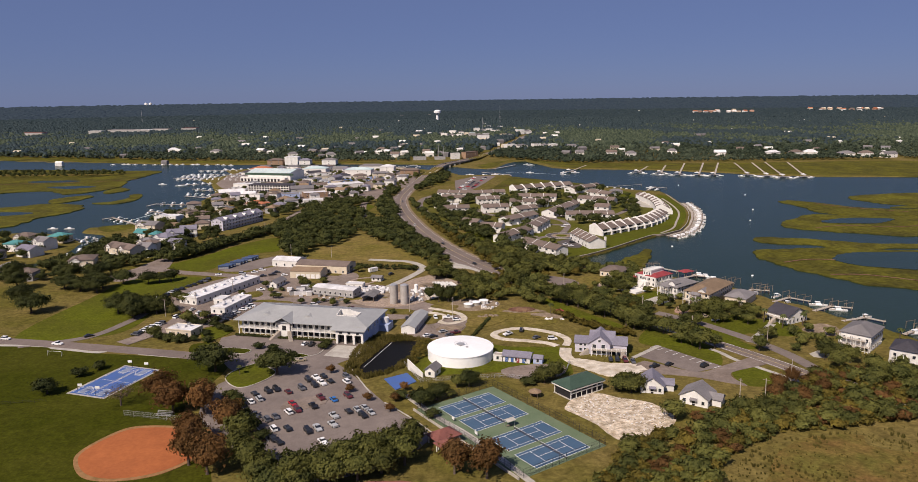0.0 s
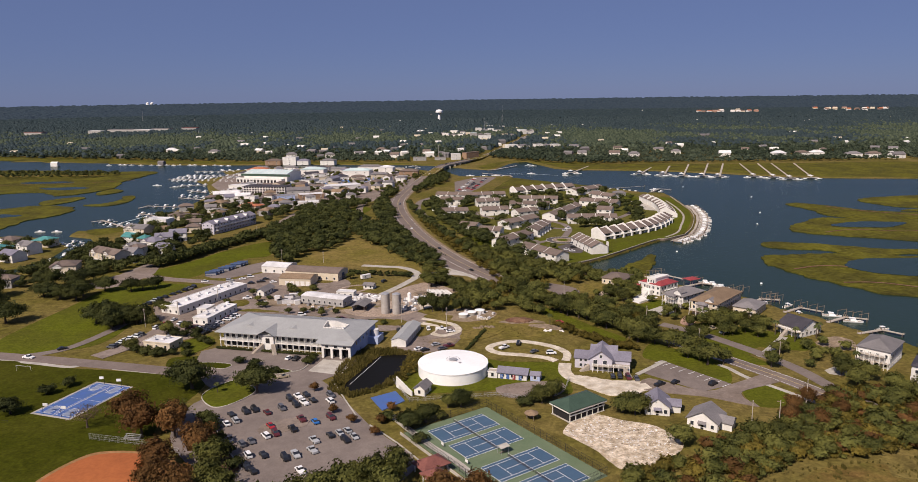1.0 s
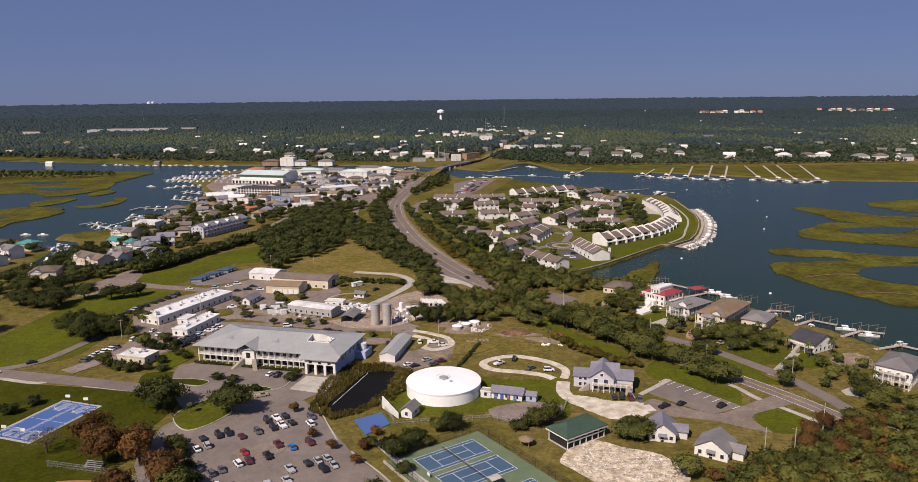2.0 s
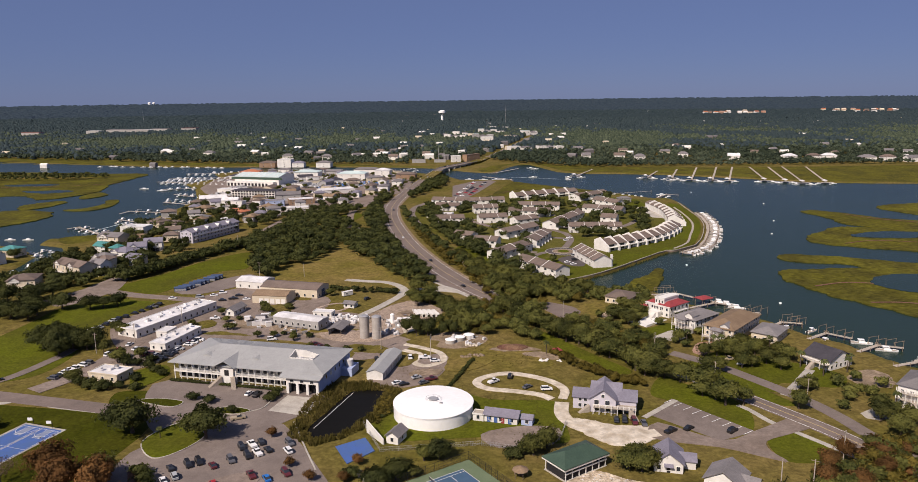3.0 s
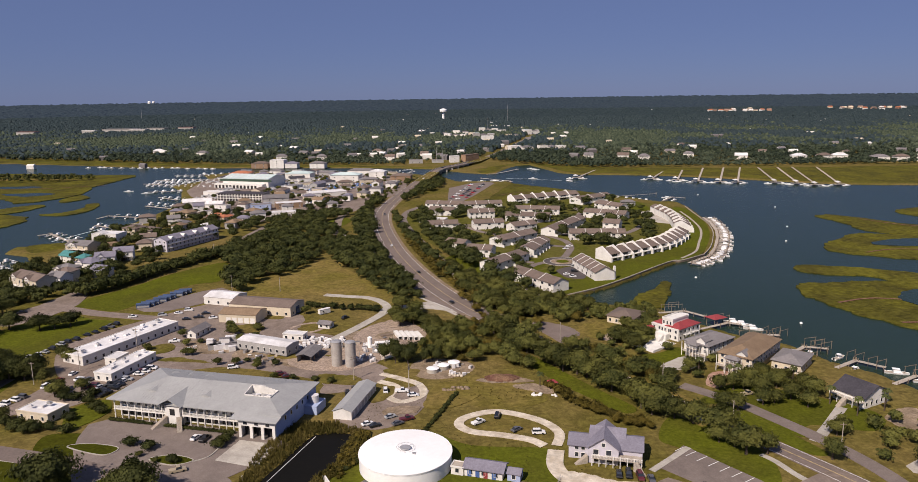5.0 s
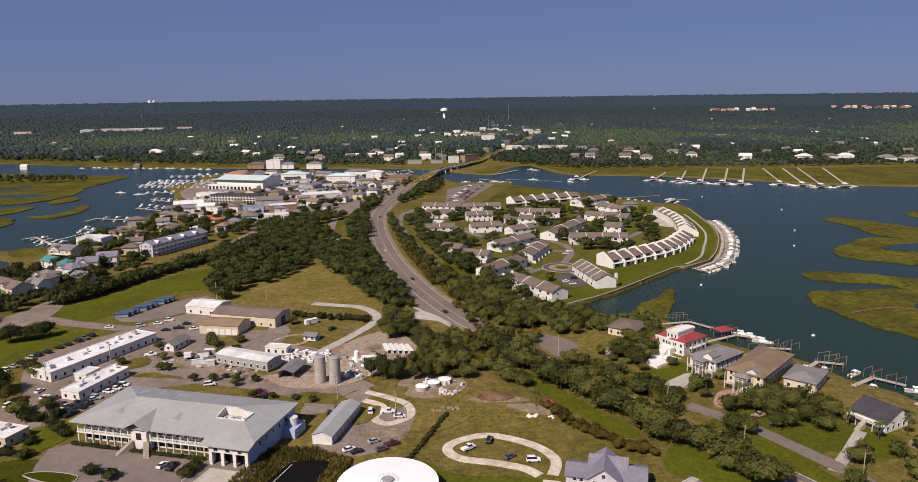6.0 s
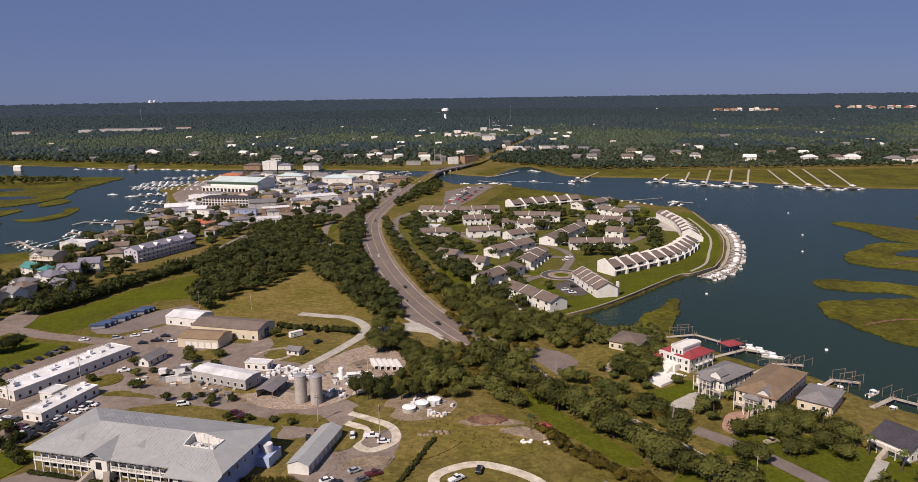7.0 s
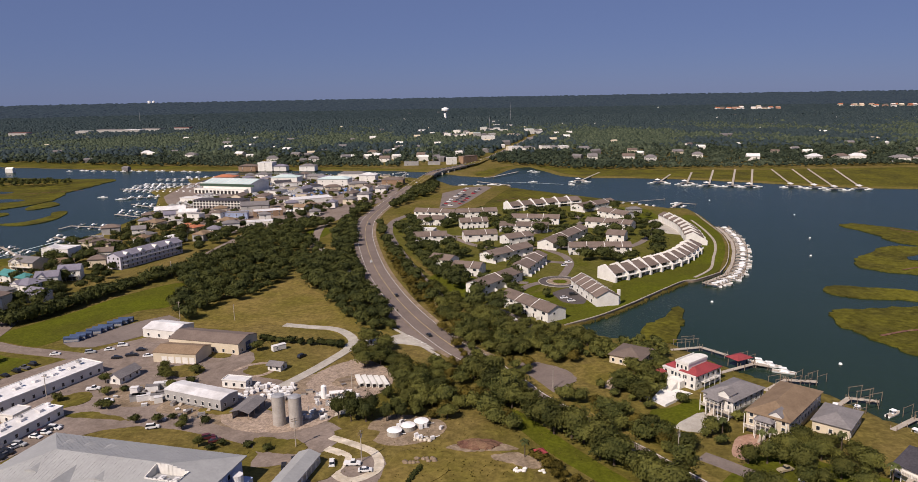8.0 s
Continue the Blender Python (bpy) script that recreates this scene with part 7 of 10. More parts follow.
# ---- trees ----
def ico(sub):
    t = (1 + 5 ** 0.5) / 2
    v = [(-1, t, 0), (1, t, 0), (-1, -t, 0), (1, -t, 0), (0, -1, t), (0, 1, t), (0, -1, -t), (0, 1, -t), (t, 0, -1), (t, 0, 1), (-t, 0, -1), (-t, 0, 1)]
    f = [(0, 11, 5), (0, 5, 1), (0, 1, 7), (0, 7, 10), (0, 10, 11), (1, 5, 9), (5, 11, 4), (11, 10, 2), (10, 7, 6), (7, 1, 8), (3, 9, 4), (3, 4, 2), (3, 2, 6), (3, 6, 8), (3, 8, 9), (4, 9, 5), (2, 4, 11), (6, 2, 10), (8, 6, 7), (9, 8, 1)]
    v = [np.array(p) / np.linalg.norm(p) for p in v]
    for _ in range(sub):
        cache, out = {}, []

        def mid(i, j):
            key = (min(i, j), max(i, j))
            if key not in cache:
                m = v[i] + v[j]
                v.append(m / np.linalg.norm(m))
                cache[key] = len(v) - 1
            return cache[key]
        for a_, b_, c_ in f:
            x_, y_, z_ = mid(a_, b_), mid(b_, c_), mid(c_, a_)
            out += [(a_, x_, z_), (b_, y_, x_), (c_, z_, y_), (x_, y_, z_)]
        f = out
    return np.array(v), np.array(f)


ICO0, ICO1 = ico(0), ico(1)


def crown(seed, r, h, z0, lumps, leaves, leaf, sub=1, squash=0.8, spread=0.62, core=0.84):
    """Vertices and triangles of a crown: a dome of foliage swelling in uneven lumps, covered and edged with loose leaf sprays."""
    g = np.random.default_rng(seed)
    bv, bf = (ICO1 if sub else ICO0)
    k = 2 * lumps + 4
    c_ = g.normal(size=(k, 3))
    c_[:, 2] = np.abs(c_[:, 2]) * 0.8 - 0.3
    c_ /= np.linalg.norm(c_, axis=1)[:, None]
    amp, wide = g.uniform(0.1, 0.62, k) * (0.7 + spread * 0.5), g.uniform(0.13, 0.34, k)

    def reach(d):
        a_ = np.arccos(np.clip(d @ c_.T, -1, 1))
        return 0.56 + (amp * np.exp(-a_ ** 2 / (2 * wide ** 2))).max(1)

    size = np.array([r * g.uniform(0.85, 1.15), r * g.uniform(0.85, 1.15), h * 0.5 * (0.8 + 0.3 * squash)])
    mid_ = np.array([g.uniform(-0.12, 0.12) * r, g.uniform(-0.12, 0.12) * r, z0 + h * 0.46])
    V = [bv * (reach(bv) * core)[:, None] * size * g.uniform(0.85, 1.05, (len(bv), 1)) + mid_]
    F = [bf]
    d = g.normal(size=(leaves, 3))
    d[:, 2] = np.where(d[:, 2] < -0.35, -d[:, 2] * 0.8, d[:, 2])
    d /= np.linalg.norm(d, axis=1)[:, None]
    p = d * (reach(d) * (1.0 - 0.3 * g.uniform(0, 1, leaves) ** 2 + 0.3 * g.uniform(0, 1, leaves) ** 4))[:, None] * size + mid_
    u = np.cross(d, g.normal(size=(leaves, 3)))
    u /= np.linalg.norm(u, axis=1)[:, None] + 1e-9
    w = np.cross(d, u) * 0.8 + d * g.uniform(-0.8, 0.8, (leaves, 1))
    sz = (leaf * g.uniform(0.5, 1.35, leaves))[:, None]
    V.append(np.stack([p - u * sz - w * sz * 0.5, p + w * sz, p + u * sz - w * sz * 0.4], 1).reshape(-1, 3))
    F.append(np.arange(leaves * 3).reshape(-1, 3) + len(bv))
    return np.concatenate(V), np.concatenate(F)


def trunk(seed, h, r, limbs=5, reach=2.0):
    g = np.random.default_rng(seed + 100)
    t = Geo().cyl(0, 0, -0.3, 0.5, r * 1.5, 8, r).cyl(0, 0, 0.5, h, r, 8, r * 0.6)
    for i in range(limbs):
        a_ = 2 * math.pi * (i + g.uniform(0, 0.6)) / limbs
        z0 = h * g.uniform(0.6, 0.95)
        t.beam((0, 0, z0), (math.cos(a_) * reach, math.sin(a_) * reach, z0 + reach * g.uniform(0.6, 1.1)), r * 0.45, 5, r * 0.15)
    return t


TREES = {}


def tree_kind(key, name, label, leafmat, r, h, z0, lumps, leaves, leaf, trunk_h, trunk_r, n=3, squash=0.8, spread=0.62, reach=2.0, core=0.84):
    TREES[key] = []
    for i in range(n):
        v, f = crown(hash_of(key) + i, r, h, z0, lumps, leaves, leaf, 1, squash, spread, core)
        TREES[key].append((name, label, mesh_arrays("crown", v, f, M[leafmat]), fix(trunk(i, trunk_h, trunk_r, 5, reach).mesh("trunk", M["bark"]))))


def hash_of(s):
    return sum(ord(c) * (i + 1) for i, c in enumerate(s)) % 9973


tree_kind("oak", "oak_tree", "broad dark green live oak tree", "leaf_oak", 5.2, 6.8, 1.2, 22, 3800, 0.3, 3.4, 0.38, n=4)
tree_kind("wood", "broadleaf_tree", "dense mid-green broadleaf tree", "leaf_wood", 4.3, 6.8, 0.9, 15, 1700, 0.35, 3.4, 0.3, n=6)
tree_kind("brown", "autumn_tree", "reddish-brown thinning autumn tree with bare twigs", "leaf_brown", 5.0, 7.8, 1.4, 20, 3000, 0.3, 4.0, 0.32, spread=0.72)
tree_kind("bare", "bare_tree", "thin grey-brown tree nearly bare of leaves", "leaf_bare", 5.0, 6.5, 1.6, 16, 900, 0.2, 3.6, 0.3, n=2, reach=3.6, core=0.12)
tree_kind("shrub", "shrub", "rounded olive-green shrub on rough ground", "leaf_shrub", 2.2, 2.8, 0.1, 8, 800, 0.23, 0.8, 0.1, reach=0.8)
tree_kind("bush", "bush", "rounded dark green garden bush", "leaf_oak", 2.2, 2.6, 0.1, 8, 800, 0.23, 0.8, 0.1, reach=0.8)
tree_kind("cedar", "cedar_tree", "upright dark green cedar tree", "leaf_oak", 2.8, 8.0, 0.8, 14, 1900, 0.26, 3.0, 0.22, squash=1.1, spread=0.5)


def palm_meshes(seed):
    g = np.random.default_rng(seed)
    h = 5.5
    t = Geo().cyl(0, 0, -0.2, h, 0.2, 7, 0.15)
    fr = Geo()
    for i in range(16):
        a_ = 2 * math.pi * i / 16 + g.uniform(-0.2, 0.2)
        up = g.uniform(-0.2, 0.9)
        L_ = g.uniform(1.5, 2.0)
        pts = [Vector((0, 0, h)), Vector((math.cos(a_) * L_ * 0.55, math.sin(a_) * L_ * 0.55, h + up * 0.9)), Vector((math.cos(a_) * L_, math.sin(a_) * L_, h + up * 0.7 - 0.7))]
        side = Vector((-math.sin(a_), math.cos(a_), 0))
        ws = (0.08, 0.45, 0.04)
        v = [p + side * w * s + Vector((0, 0, -0.12 * abs(s) * w)) for p, w in zip(pts, ws) for s in (-1, 0, 1)]
        fr.add(v, [(0, 1, 4, 3), (1, 2, 5, 4), (3, 4, 7, 6), (4, 5, 8, 7)])
    return ("palm_tree", "small palmetto palm with drooping fronds", fr.mesh("crown", M["leaf_palm"]), fix(t.mesh("trunk", M["bark"])))


TREES["palm"] = [palm_meshes(i) for i in range(2)]
trng = random.Random(11)


def inside(x, y, poly):
    c_ = False
    for i in range(len(poly)):
        (x0, y0), (x1, y1) = poly[i], poly[i - 1]
        if (y0 > y) != (y1 > y) and x < (x1 - x0) * (y - y0) / (y1 - y0) + x0:
            c_ = not c_
    return c_


def near_line(x, y, line):
    return min(math.hypot(x - a[0] - t * (b[0] - a[0]), y - a[1] - t * (b[1] - a[1])) for a, b in zip(line, line[1:]) for t in [min(max(((x - a[0]) * (b[0] - a[0]) + (y - a[1]) * (b[1] - a[1])) / ((b[0] - a[0]) ** 2 + (b[1] - a[1]) ** 2), 0), 1)])


def free(x, y):
    """Not on a lawn, drive or road that lies open."""
    return not any(inside(x, y, q) for q in OPEN) and near_line(x, y, WAY) > 5.8 and near_line(x, y, STREET) > 4.5


def plant(key, x, y, s=1.0, group=""):
    if not free(x, y):
        return
    name, label, cm, tm = trng.choice(TREES[key])
    ob = thing(name, label, "bush" if key in ("shrub", "bush") else "tree", group or name.replace("_", " ") + "s",
               pose(x, y, float(far_rise(x, y)), 0, 0, trng.uniform(0, 360)) @ Matrix.Diagonal((s * trng.uniform(0.9, 1.1), s * trng.uniform(0.9, 1.1), s * trng.uniform(0.88, 1.12), 1)))
    c_, t_ = new("crown", cm), new("trunk", tm)
    c_.parent = t_.parent = ob


GROVES = []
GROVES += [("oak", 1.5, [(-241, 388), (-258, 405), (-297, 465), (-280, 440)]),
           ("oak", 1.35, [(-237, 434), (-238, 456), (-191, 385), (-181, 380), (-176, 384), (-168, 386), (-225, 430), (-250, 440), (-226, 440), (-218, 451), (-243, 471), (-238, 477), (-256, 462)]),
           ("wood", 0.85, [(-168, 391), (-168, 410), (-162, 405), (-154, 342), (-146, 365)]),
           ("bush", 1.3, [(-140, 362), (-129, 358), (-124, 354), (-120, 350), (-124, 334), (-132, 336), (-139, 334), (-128, 344), (-97, 324), (-89, 321), (-77, 312), (-136, 335), (-144, 336), (-66, 322), (-65, 326)])]
GROVES += [("bush", 1.5, [(-92, 266), (-87, 257), (-82, 249), (-76, 240), (-71, 231), (-89, 262)]),
           ("brown", 0.4, [(-57, 291), (-46, 271), (-38, 262), (-27, 261), (-28, 252)]),
           ("palm", 0.8, [(-96, 291)]),
           ("bush", 1.4, [(-89, 300), (-25, 264), (-12, 246)]),
           ("oak", 1.05, [(-201, 449), (-195, 452), (-189, 456)]),
           ("oak", 1.75, [(-108, 296)]),
           ("oak", 1.55, [(-80, 291)]),
           ("oak", 0.95, [(-169, 274)]),
           ("bush", 1.6, [(-165.5, 292), (-161, 300)]),
           ("bare", 1.15, [(-133.4, 261.4)]),
           ("brown", 1.4, [(-118, 264), (-110, 253), (-98, 252), (-94, 229), (-82, 208), (-90, 214), (-86, 240)]),
           ("wood", 1.3, [(-80, 234), (-70, 212), (-76, 222), (-63, 202), (-102, 262)])]
GROVES += [("wood", 1.45, [(-53, 203), (-46, 205), (-38, 210), (-31, 213), (-24, 218), (-18, 223), (-42, 199), (-34, 203), (-27, 207), (-20, 212), (-58, 196), (-50, 195)]),
           ("brown", 1.3, [(-4, 206), (6, 203)]),
           ("oak", 0.9, [(-11, 262), (2, 275), (-17, 256)]),
           ("brown", 0.45, [(-24, 272), (-20, 262)]),
           ("wood", 1.0, [(33, 277), (38, 282), (64, 271), (68, 267), (76, 242)]),
           ("wood", 0.6, [(-6, 264)]),
           ("wood", 0.75, [(2, 277), (-3, 274)]),
           ("bush", 1.4, [(30, 278), (36, 283), (26, 275)]),
           ("wood", 0.95, [(62, 268), (66, 266)])]
GROVES += [("wood", 0.95, [(101, 404), (107, 396), (113, 386), (119, 377), (95, 413), (89, 422), (124, 366), (130, 352)]),
           ("wood", 0.3, [(-90, 316), (-83, 312)]),
           ("bush", 0.9, [(-60, 372), (-57, 378), (-54, 381)]),
           ("wood", 0.5, [(-111, 411), (-108, 411), (-84, 399), (-73, 393)]),
           ("cedar", 1.1, [(-18, 401), (-14, 403), (-9.5, 401), (-13, 398.5), (-7.5, 398), (-6, 403)]),
           ("wood", 0.7, [(-100, 443), (-69, 473)]),
           ("bush", 1.3, [(-70, 488), (-66, 486), (-61, 484), (-56, 483), (-51, 481), (-46, 480), (-41, 480), (-36, 479), (-31, 477)])]
GROVES += [("palm", 1.1, [(113, 386), (116, 384), (125, 374), (129, 375), (110, 390), (48, 371), (120, 380), (133, 372), (150, 372), (155, 352), (172, 346), (176, 352), (160, 342), (196, 322), (204, 318), (170, 308)]),
           ("wood", 0.9, [(90, 430), (101, 436), (110, 442), (99, 442), (122, 412), (107, 407), (104, 428), (96, 418), (116, 432)]),
           ("wood", 0.85, [(118, 366), (132, 373), (140, 378), (146, 374), (137, 370), (152, 366), (128, 366)]),
           ("brown", 0.75, [(124, 266), (132, 272), (140, 278), (118, 256), (128, 254), (140, 262), (150, 272)])]
GROVES += [("wood", 0.9, [(136, 284), (144, 288), (150, 280), (156, 282), (160, 272), (146, 268), (110, 246), (120, 244), (168, 274), (186, 288)]),
           ("wood", 1.0, [(160, 300), (168, 294), (160, 288), (150, 300), (172, 284), (182, 280), (176, 272), (165, 302), (196, 276)])]
for key, s, pts in GROVES:
    for x, y in pts:
        plant(key, x, y, s)


def fill(poly, gap, seed):
    g = random.Random(seed)
    xs, ys = [p[0] for p in poly], [p[1] for p in poly]
    got = []
    for _ in range(int((max(xs) - min(xs)) * (max(ys) - min(ys)) / gap / gap * 8)):
        x, y = g.uniform(min(xs), max(xs)), g.uniform(min(ys), max(ys))
        if inside(x, y, poly) and all((x - a_) ** 2 + (y - b_) ** 2 > gap * gap for a_, b_ in got):
            got.append((x, y))
    return got




WOODS = [
    ("wood", 1.05, 5.6, [(-24, 465), (-17, 481), (-5, 468), (3, 445), (16, 445), (20, 420), (7, 411), (-2, 433), (-5, 450), (-16, 445)]),
    ("wood", 1.25, 4.9, [(34, 452), (30, 440), (40, 425), (45.6, 409), (50, 400), (57.7, 385), (66.3, 373), (75.4, 366), (81, 353), (86, 344), (93, 338.5), (100, 332), (103, 319), (112, 310), (118, 314), (105, 334), (93, 353), (83, 369), (76, 379), (64, 398), (53, 413), (47.5, 426), (41, 440)]),
    ("wood", 0.95, 5.8, [(13, 525), (26, 497), (43, 462), (52, 460), (60, 470), (78, 466), (96, 468), (90, 486), (72, 490), (66, 496), (58, 498), (42, 515), (30, 530), (20, 560), (8, 580), (6, 560)]),
]
for i, (key, s, gap, poly) in enumerate(WOODS):
    for x, y in fill(poly, gap, i):
        plant(key, x, y, s * trng.uniform(0.6, 1.25))
# rim of the pond, scrub at the lower edge


def scatter(name, kind_parts, places, material, label, category, flat=False):
    """Many alike plants as one mesh. places: x, y, z, size, turn."""
    V, F, k = [], [], 0
    P = np.asarray(places, float)
    which = np.random.default_rng(len(P)).integers(len(kind_parts), size=len(P))
    for j, (bv, bf) in enumerate(kind_parts):
        q = P[which == j]
        if not len(q):
            continue
        c_, s_ = np.cos(q[:, 4])[:, None], np.sin(q[:, 4])[:, None]
        sc = q[:, 3][:, None]
        xx = (bv[None, :, 0] * c_ - bv[None, :, 1] * s_) * sc + q[:, 0][:, None]
        yy = (bv[None, :, 0] * s_ + bv[None, :, 1] * c_) * sc + q[:, 1][:, None]
        zz = bv[None, :, 2] * sc + q[:, 2][:, None]
        V.append(np.stack([xx, yy, zz], -1).reshape(-1, 3))
        F.append((bf[None] + (np.arange(len(q)) * len(bv))[:, None, None]).reshape(-1, 3) + k)
        k += len(q) * len(bv)
    me = mesh_arrays(name, np.concatenate(V), np.concatenate(F), material)
    if flat:
        me.shade_flat()
    return tagged(new(name, me), label, category, "", "stuff")


MID = [crown(300 + i, 4.5, 6.5, 0.4, 8, 380, 0.6, 1) for i in range(6)]
LOW = [crown(400 + i, 4.8, 7.0, 1.0, 4, 60, 1.2, 0) for i in range(5)]
SHR = [crown(500 + i, 2.3, 2.7, 0.0, 5, 250, 0.34, 0, spread=0.75) for i in range(4)]


def places(pts, lo, hi, seed):
    g = random.Random(seed)
    return [(x, y, float(far_rise(x, y)), g.uniform(lo, hi), g.uniform(0, 6.3)) for x, y in pts]


mid_pts = []
OAKS = []
OAKS += [(6.2, [(-92, 640), (-76, 596), (-52, 556), (-36, 524), (-20, 502), (-9, 498), (-11, 518), (-23, 553), (-38, 592), (-49, 640), (-60, 690), (-68, 740), (-72, 800), (-74, 905), (-86, 903), (-88, 800), (-82, 735), (-74, 700), (-66, 660)])]
OAKS += [(6.6, [(-146, 575), (-165, 630), (-150, 680), (-122, 672), (-92, 625), (-88, 590), (-104, 556), (-119, 545), (-118, 520), (-132, 530)])]
OAKS += [(7.2, [(-160, 713), (-160, 775), (-136, 818), (-96, 805), (-110, 770), (-118, 740), (-92, 712), (-60, 650), (-70, 616), (-100, 640), (-138, 670)])]
OAKS += [(7.0, [(-46, 800), (-42, 740), (-26, 670), (-8, 600), (10, 548), (16, 530), (2, 575), (-17, 648), (-32, 690), (-50, 782), (-56, 812)])]
OAKS += [(7.0, [(-40, 1010), (-54, 884), (-40, 920), (-14, 1010), (-12, 1090), (-30, 1060)])]
OAKS += [(7.0, [(-26, 782), (-14, 690), (8, 604), (22, 576), (30, 598), (5, 664), (-14, 754)])]
OAKS += [(13.0, [(-240, 700), (-180, 680), (-165, 760), (-200, 790), (-250, 770)])]
OAKS += [(12.0, [(-345, 525), (-330, 530), (-330, 600), (-400, 610), (-480, 580), (-400, 500)])]
OAKS += [(10.0, [(-300, 490), (-230, 500), (-215, 560), (-240, 620), (-290, 600), (-290, 530)])]
OAKS += [(9.0, [(-300, 730), (-230, 700), (-260, 640), (-290, 640)])]
for i, (gap, poly) in enumerate(OAKS):
    mid_pts += fill(poly, gap, 40 + i)
for i in range(78):
    p = np.array([np.interp(i * 45 / 77, [0, 9, 18, 27, 36, 45], v) for v in ((-214, -203, -192, -175, -160, -147), (514, 531, 564, 604, 644, 691))])
    mid_pts += [(p[0] + (2.5, -3.5, -0.5)[i % 3] + trng.uniform(-1, 1), p[1] + trng.uniform(-1, 1))]


mid_pts = [q for q in mid_pts if near_line(*q, MAIN) > 10.5]
scatter("woodland", MID, places(mid_pts, 0.75, 1.45, 1), M["leaf_oak"], "dark green live oaks along the causeway and streets", "woods")
vil = [(34, 534), (40, 545), (45, 524), (54, 518), (-24, 812), (-7, 796), (10, 780), (52, 792), (17, 664), (26, 664), (49, 662), (44, 646), (78, 725), (106, 748), (130, 788), (56, 569), (57, 556), (51, 582), (89, 749), (1, 684), (19, 590), (116, 652), (123, 648),
       (121, 700), (112, 800), (124, 812), (116, 820), (130, 700), (150, 740), (160, 735), (60, 735), (30, 745), (66, 780), (-30, 760), (-20, 735), (14, 690), (170, 770), (180, 720), (176, 700), (90, 840), (40, 850), (110, 850)]
vr = random.Random(31)
for _ in range(190):
    x, y = vr.uniform(-25, 205), vr.uniform(530, 870)
    if all(math.hypot(x - (a[0] + b[0]) / 2, y - (a[1] + b[1]) / 2) > 13.5 for a, b, w, n in TH) and inside(x, y, [(-20, 700), (30, 560), (60, 520), (80, 560), (66, 600), (100, 640), (150, 640), (190, 700), (200, 800), (180, 870), (60, 850), (-20, 840)]):
        vil.append((x, y))
scatter("village_trees", MID, places(vil, 0.75, 1.65, 2), M["leaf_oak"], "green garden trees between the townhouses", "woods")
gar = [(84, 436), (88, 442), (94, 438), (100, 432), (106, 430), (98, 444), (106, 446), (112, 452), (104, 458), (112, 462), (86, 448), (92, 462), (100, 466), (82, 426), (86, 418), (92, 414), (97, 406), (101, 398), (106, 392), (110, 384),
       (114, 378)]
gar += fill([(92, 428), (93, 417), (98, 416), (103, 420), (108, 425), (110, 434), (103, 441), (95, 436)], 3.6, 81) + fill([(80, 460), (86, 469), (93, 476), (98, 469), (97, 459), (90, 456)], 4.0, 82) + fill([(83, 462), (92, 476), (100, 480), (112, 478), (120, 474), (118, 462), (110, 452), (106, 458), (100, 462)], 5.0, 83)
gar += [(80, 434), (90, 426), (96, 424), (110, 412), (106, 402), (126, 396), (130, 394), (140, 388), (144, 384), (142, 378), (150, 376), (154, 372), (146, 368), (138, 366), (134, 360), (156, 366), (150, 358), (168, 352), (152, 338), (160, 332),
       (148, 328), (166, 326), (158, 318), (152, 310), (168, 320), (146, 316), (178, 330), (170, 336), (160, 322), (118, 388), (112, 396)]
gar = [q for q in gar if free(*q)]
scatter("garden_trees", MID, places(gar, 0.45, 0.85, 8), M["leaf_wood"], "green garden trees and palms round the waterside houses", "woods")
WOODC = [crown(350 + i, 4.3, 6.6, 0.3, 12, 900, 0.42, 1) for i in range(4)]
core_pts = [q for p, gap, k in (([(35, 519), (52, 497), (68, 483), (78, 470), (78, 452), (66, 450), (57, 466), (54, 440), (43, 434), (32, 450), (21, 455), (24, 484), (16, 500)], 5.2, 70),
                                ([(3, 446), (20, 450), (32, 450), (46, 430), (54, 424), (50, 410), (53, 394), (42, 387), (34, 404), (24, 418), (20, 396), (12, 396), (6, 412)], 5.2, 71),
                                ([(65, 415), (71, 416), (82, 404), (92, 390), (99, 378), (107, 366), (101, 361), (94, 370), (86, 384), (77, 396), (68, 406)], 4.6, 72)) for q in fill(p, gap, k) if free(*q)]
light_ = [q for q in core_pts if noise.noise(Vector((q[0] * 0.07, q[1] * 0.07, 4))) > 0.12]
scatter("wood_core", WOODC, places([q for q in core_pts if q not in light_], 0.6, 1.3, 73), M["leaf_wood"], "dense green broadleaf wood beside the end of the causeway", "woods")
shrub_row = [(x + trng.uniform(-2.2, 2.2), y + trng.uniform(-2.2, 2.2)) for k in range(40) for x, y in [(np.interp(k, [0, 13, 26, 39], [52, 63, 72, 82]), np.interp(k, [0, 13, 26, 39], [371, 351, 340, 334]))]]
scatter("shrub_row", WOODC, places(shrub_row, 0.3, 0.62, 79), M["leaf_shrub"], "row of olive shrubs and young trees above the house", "shrubs")
strip = fill([(-33, 684), (-19, 622), (-1, 553), (17, 512), (24, 500), (20, 530), (4, 580), (-8, 625), (-22, 672)], 4.6, 75)
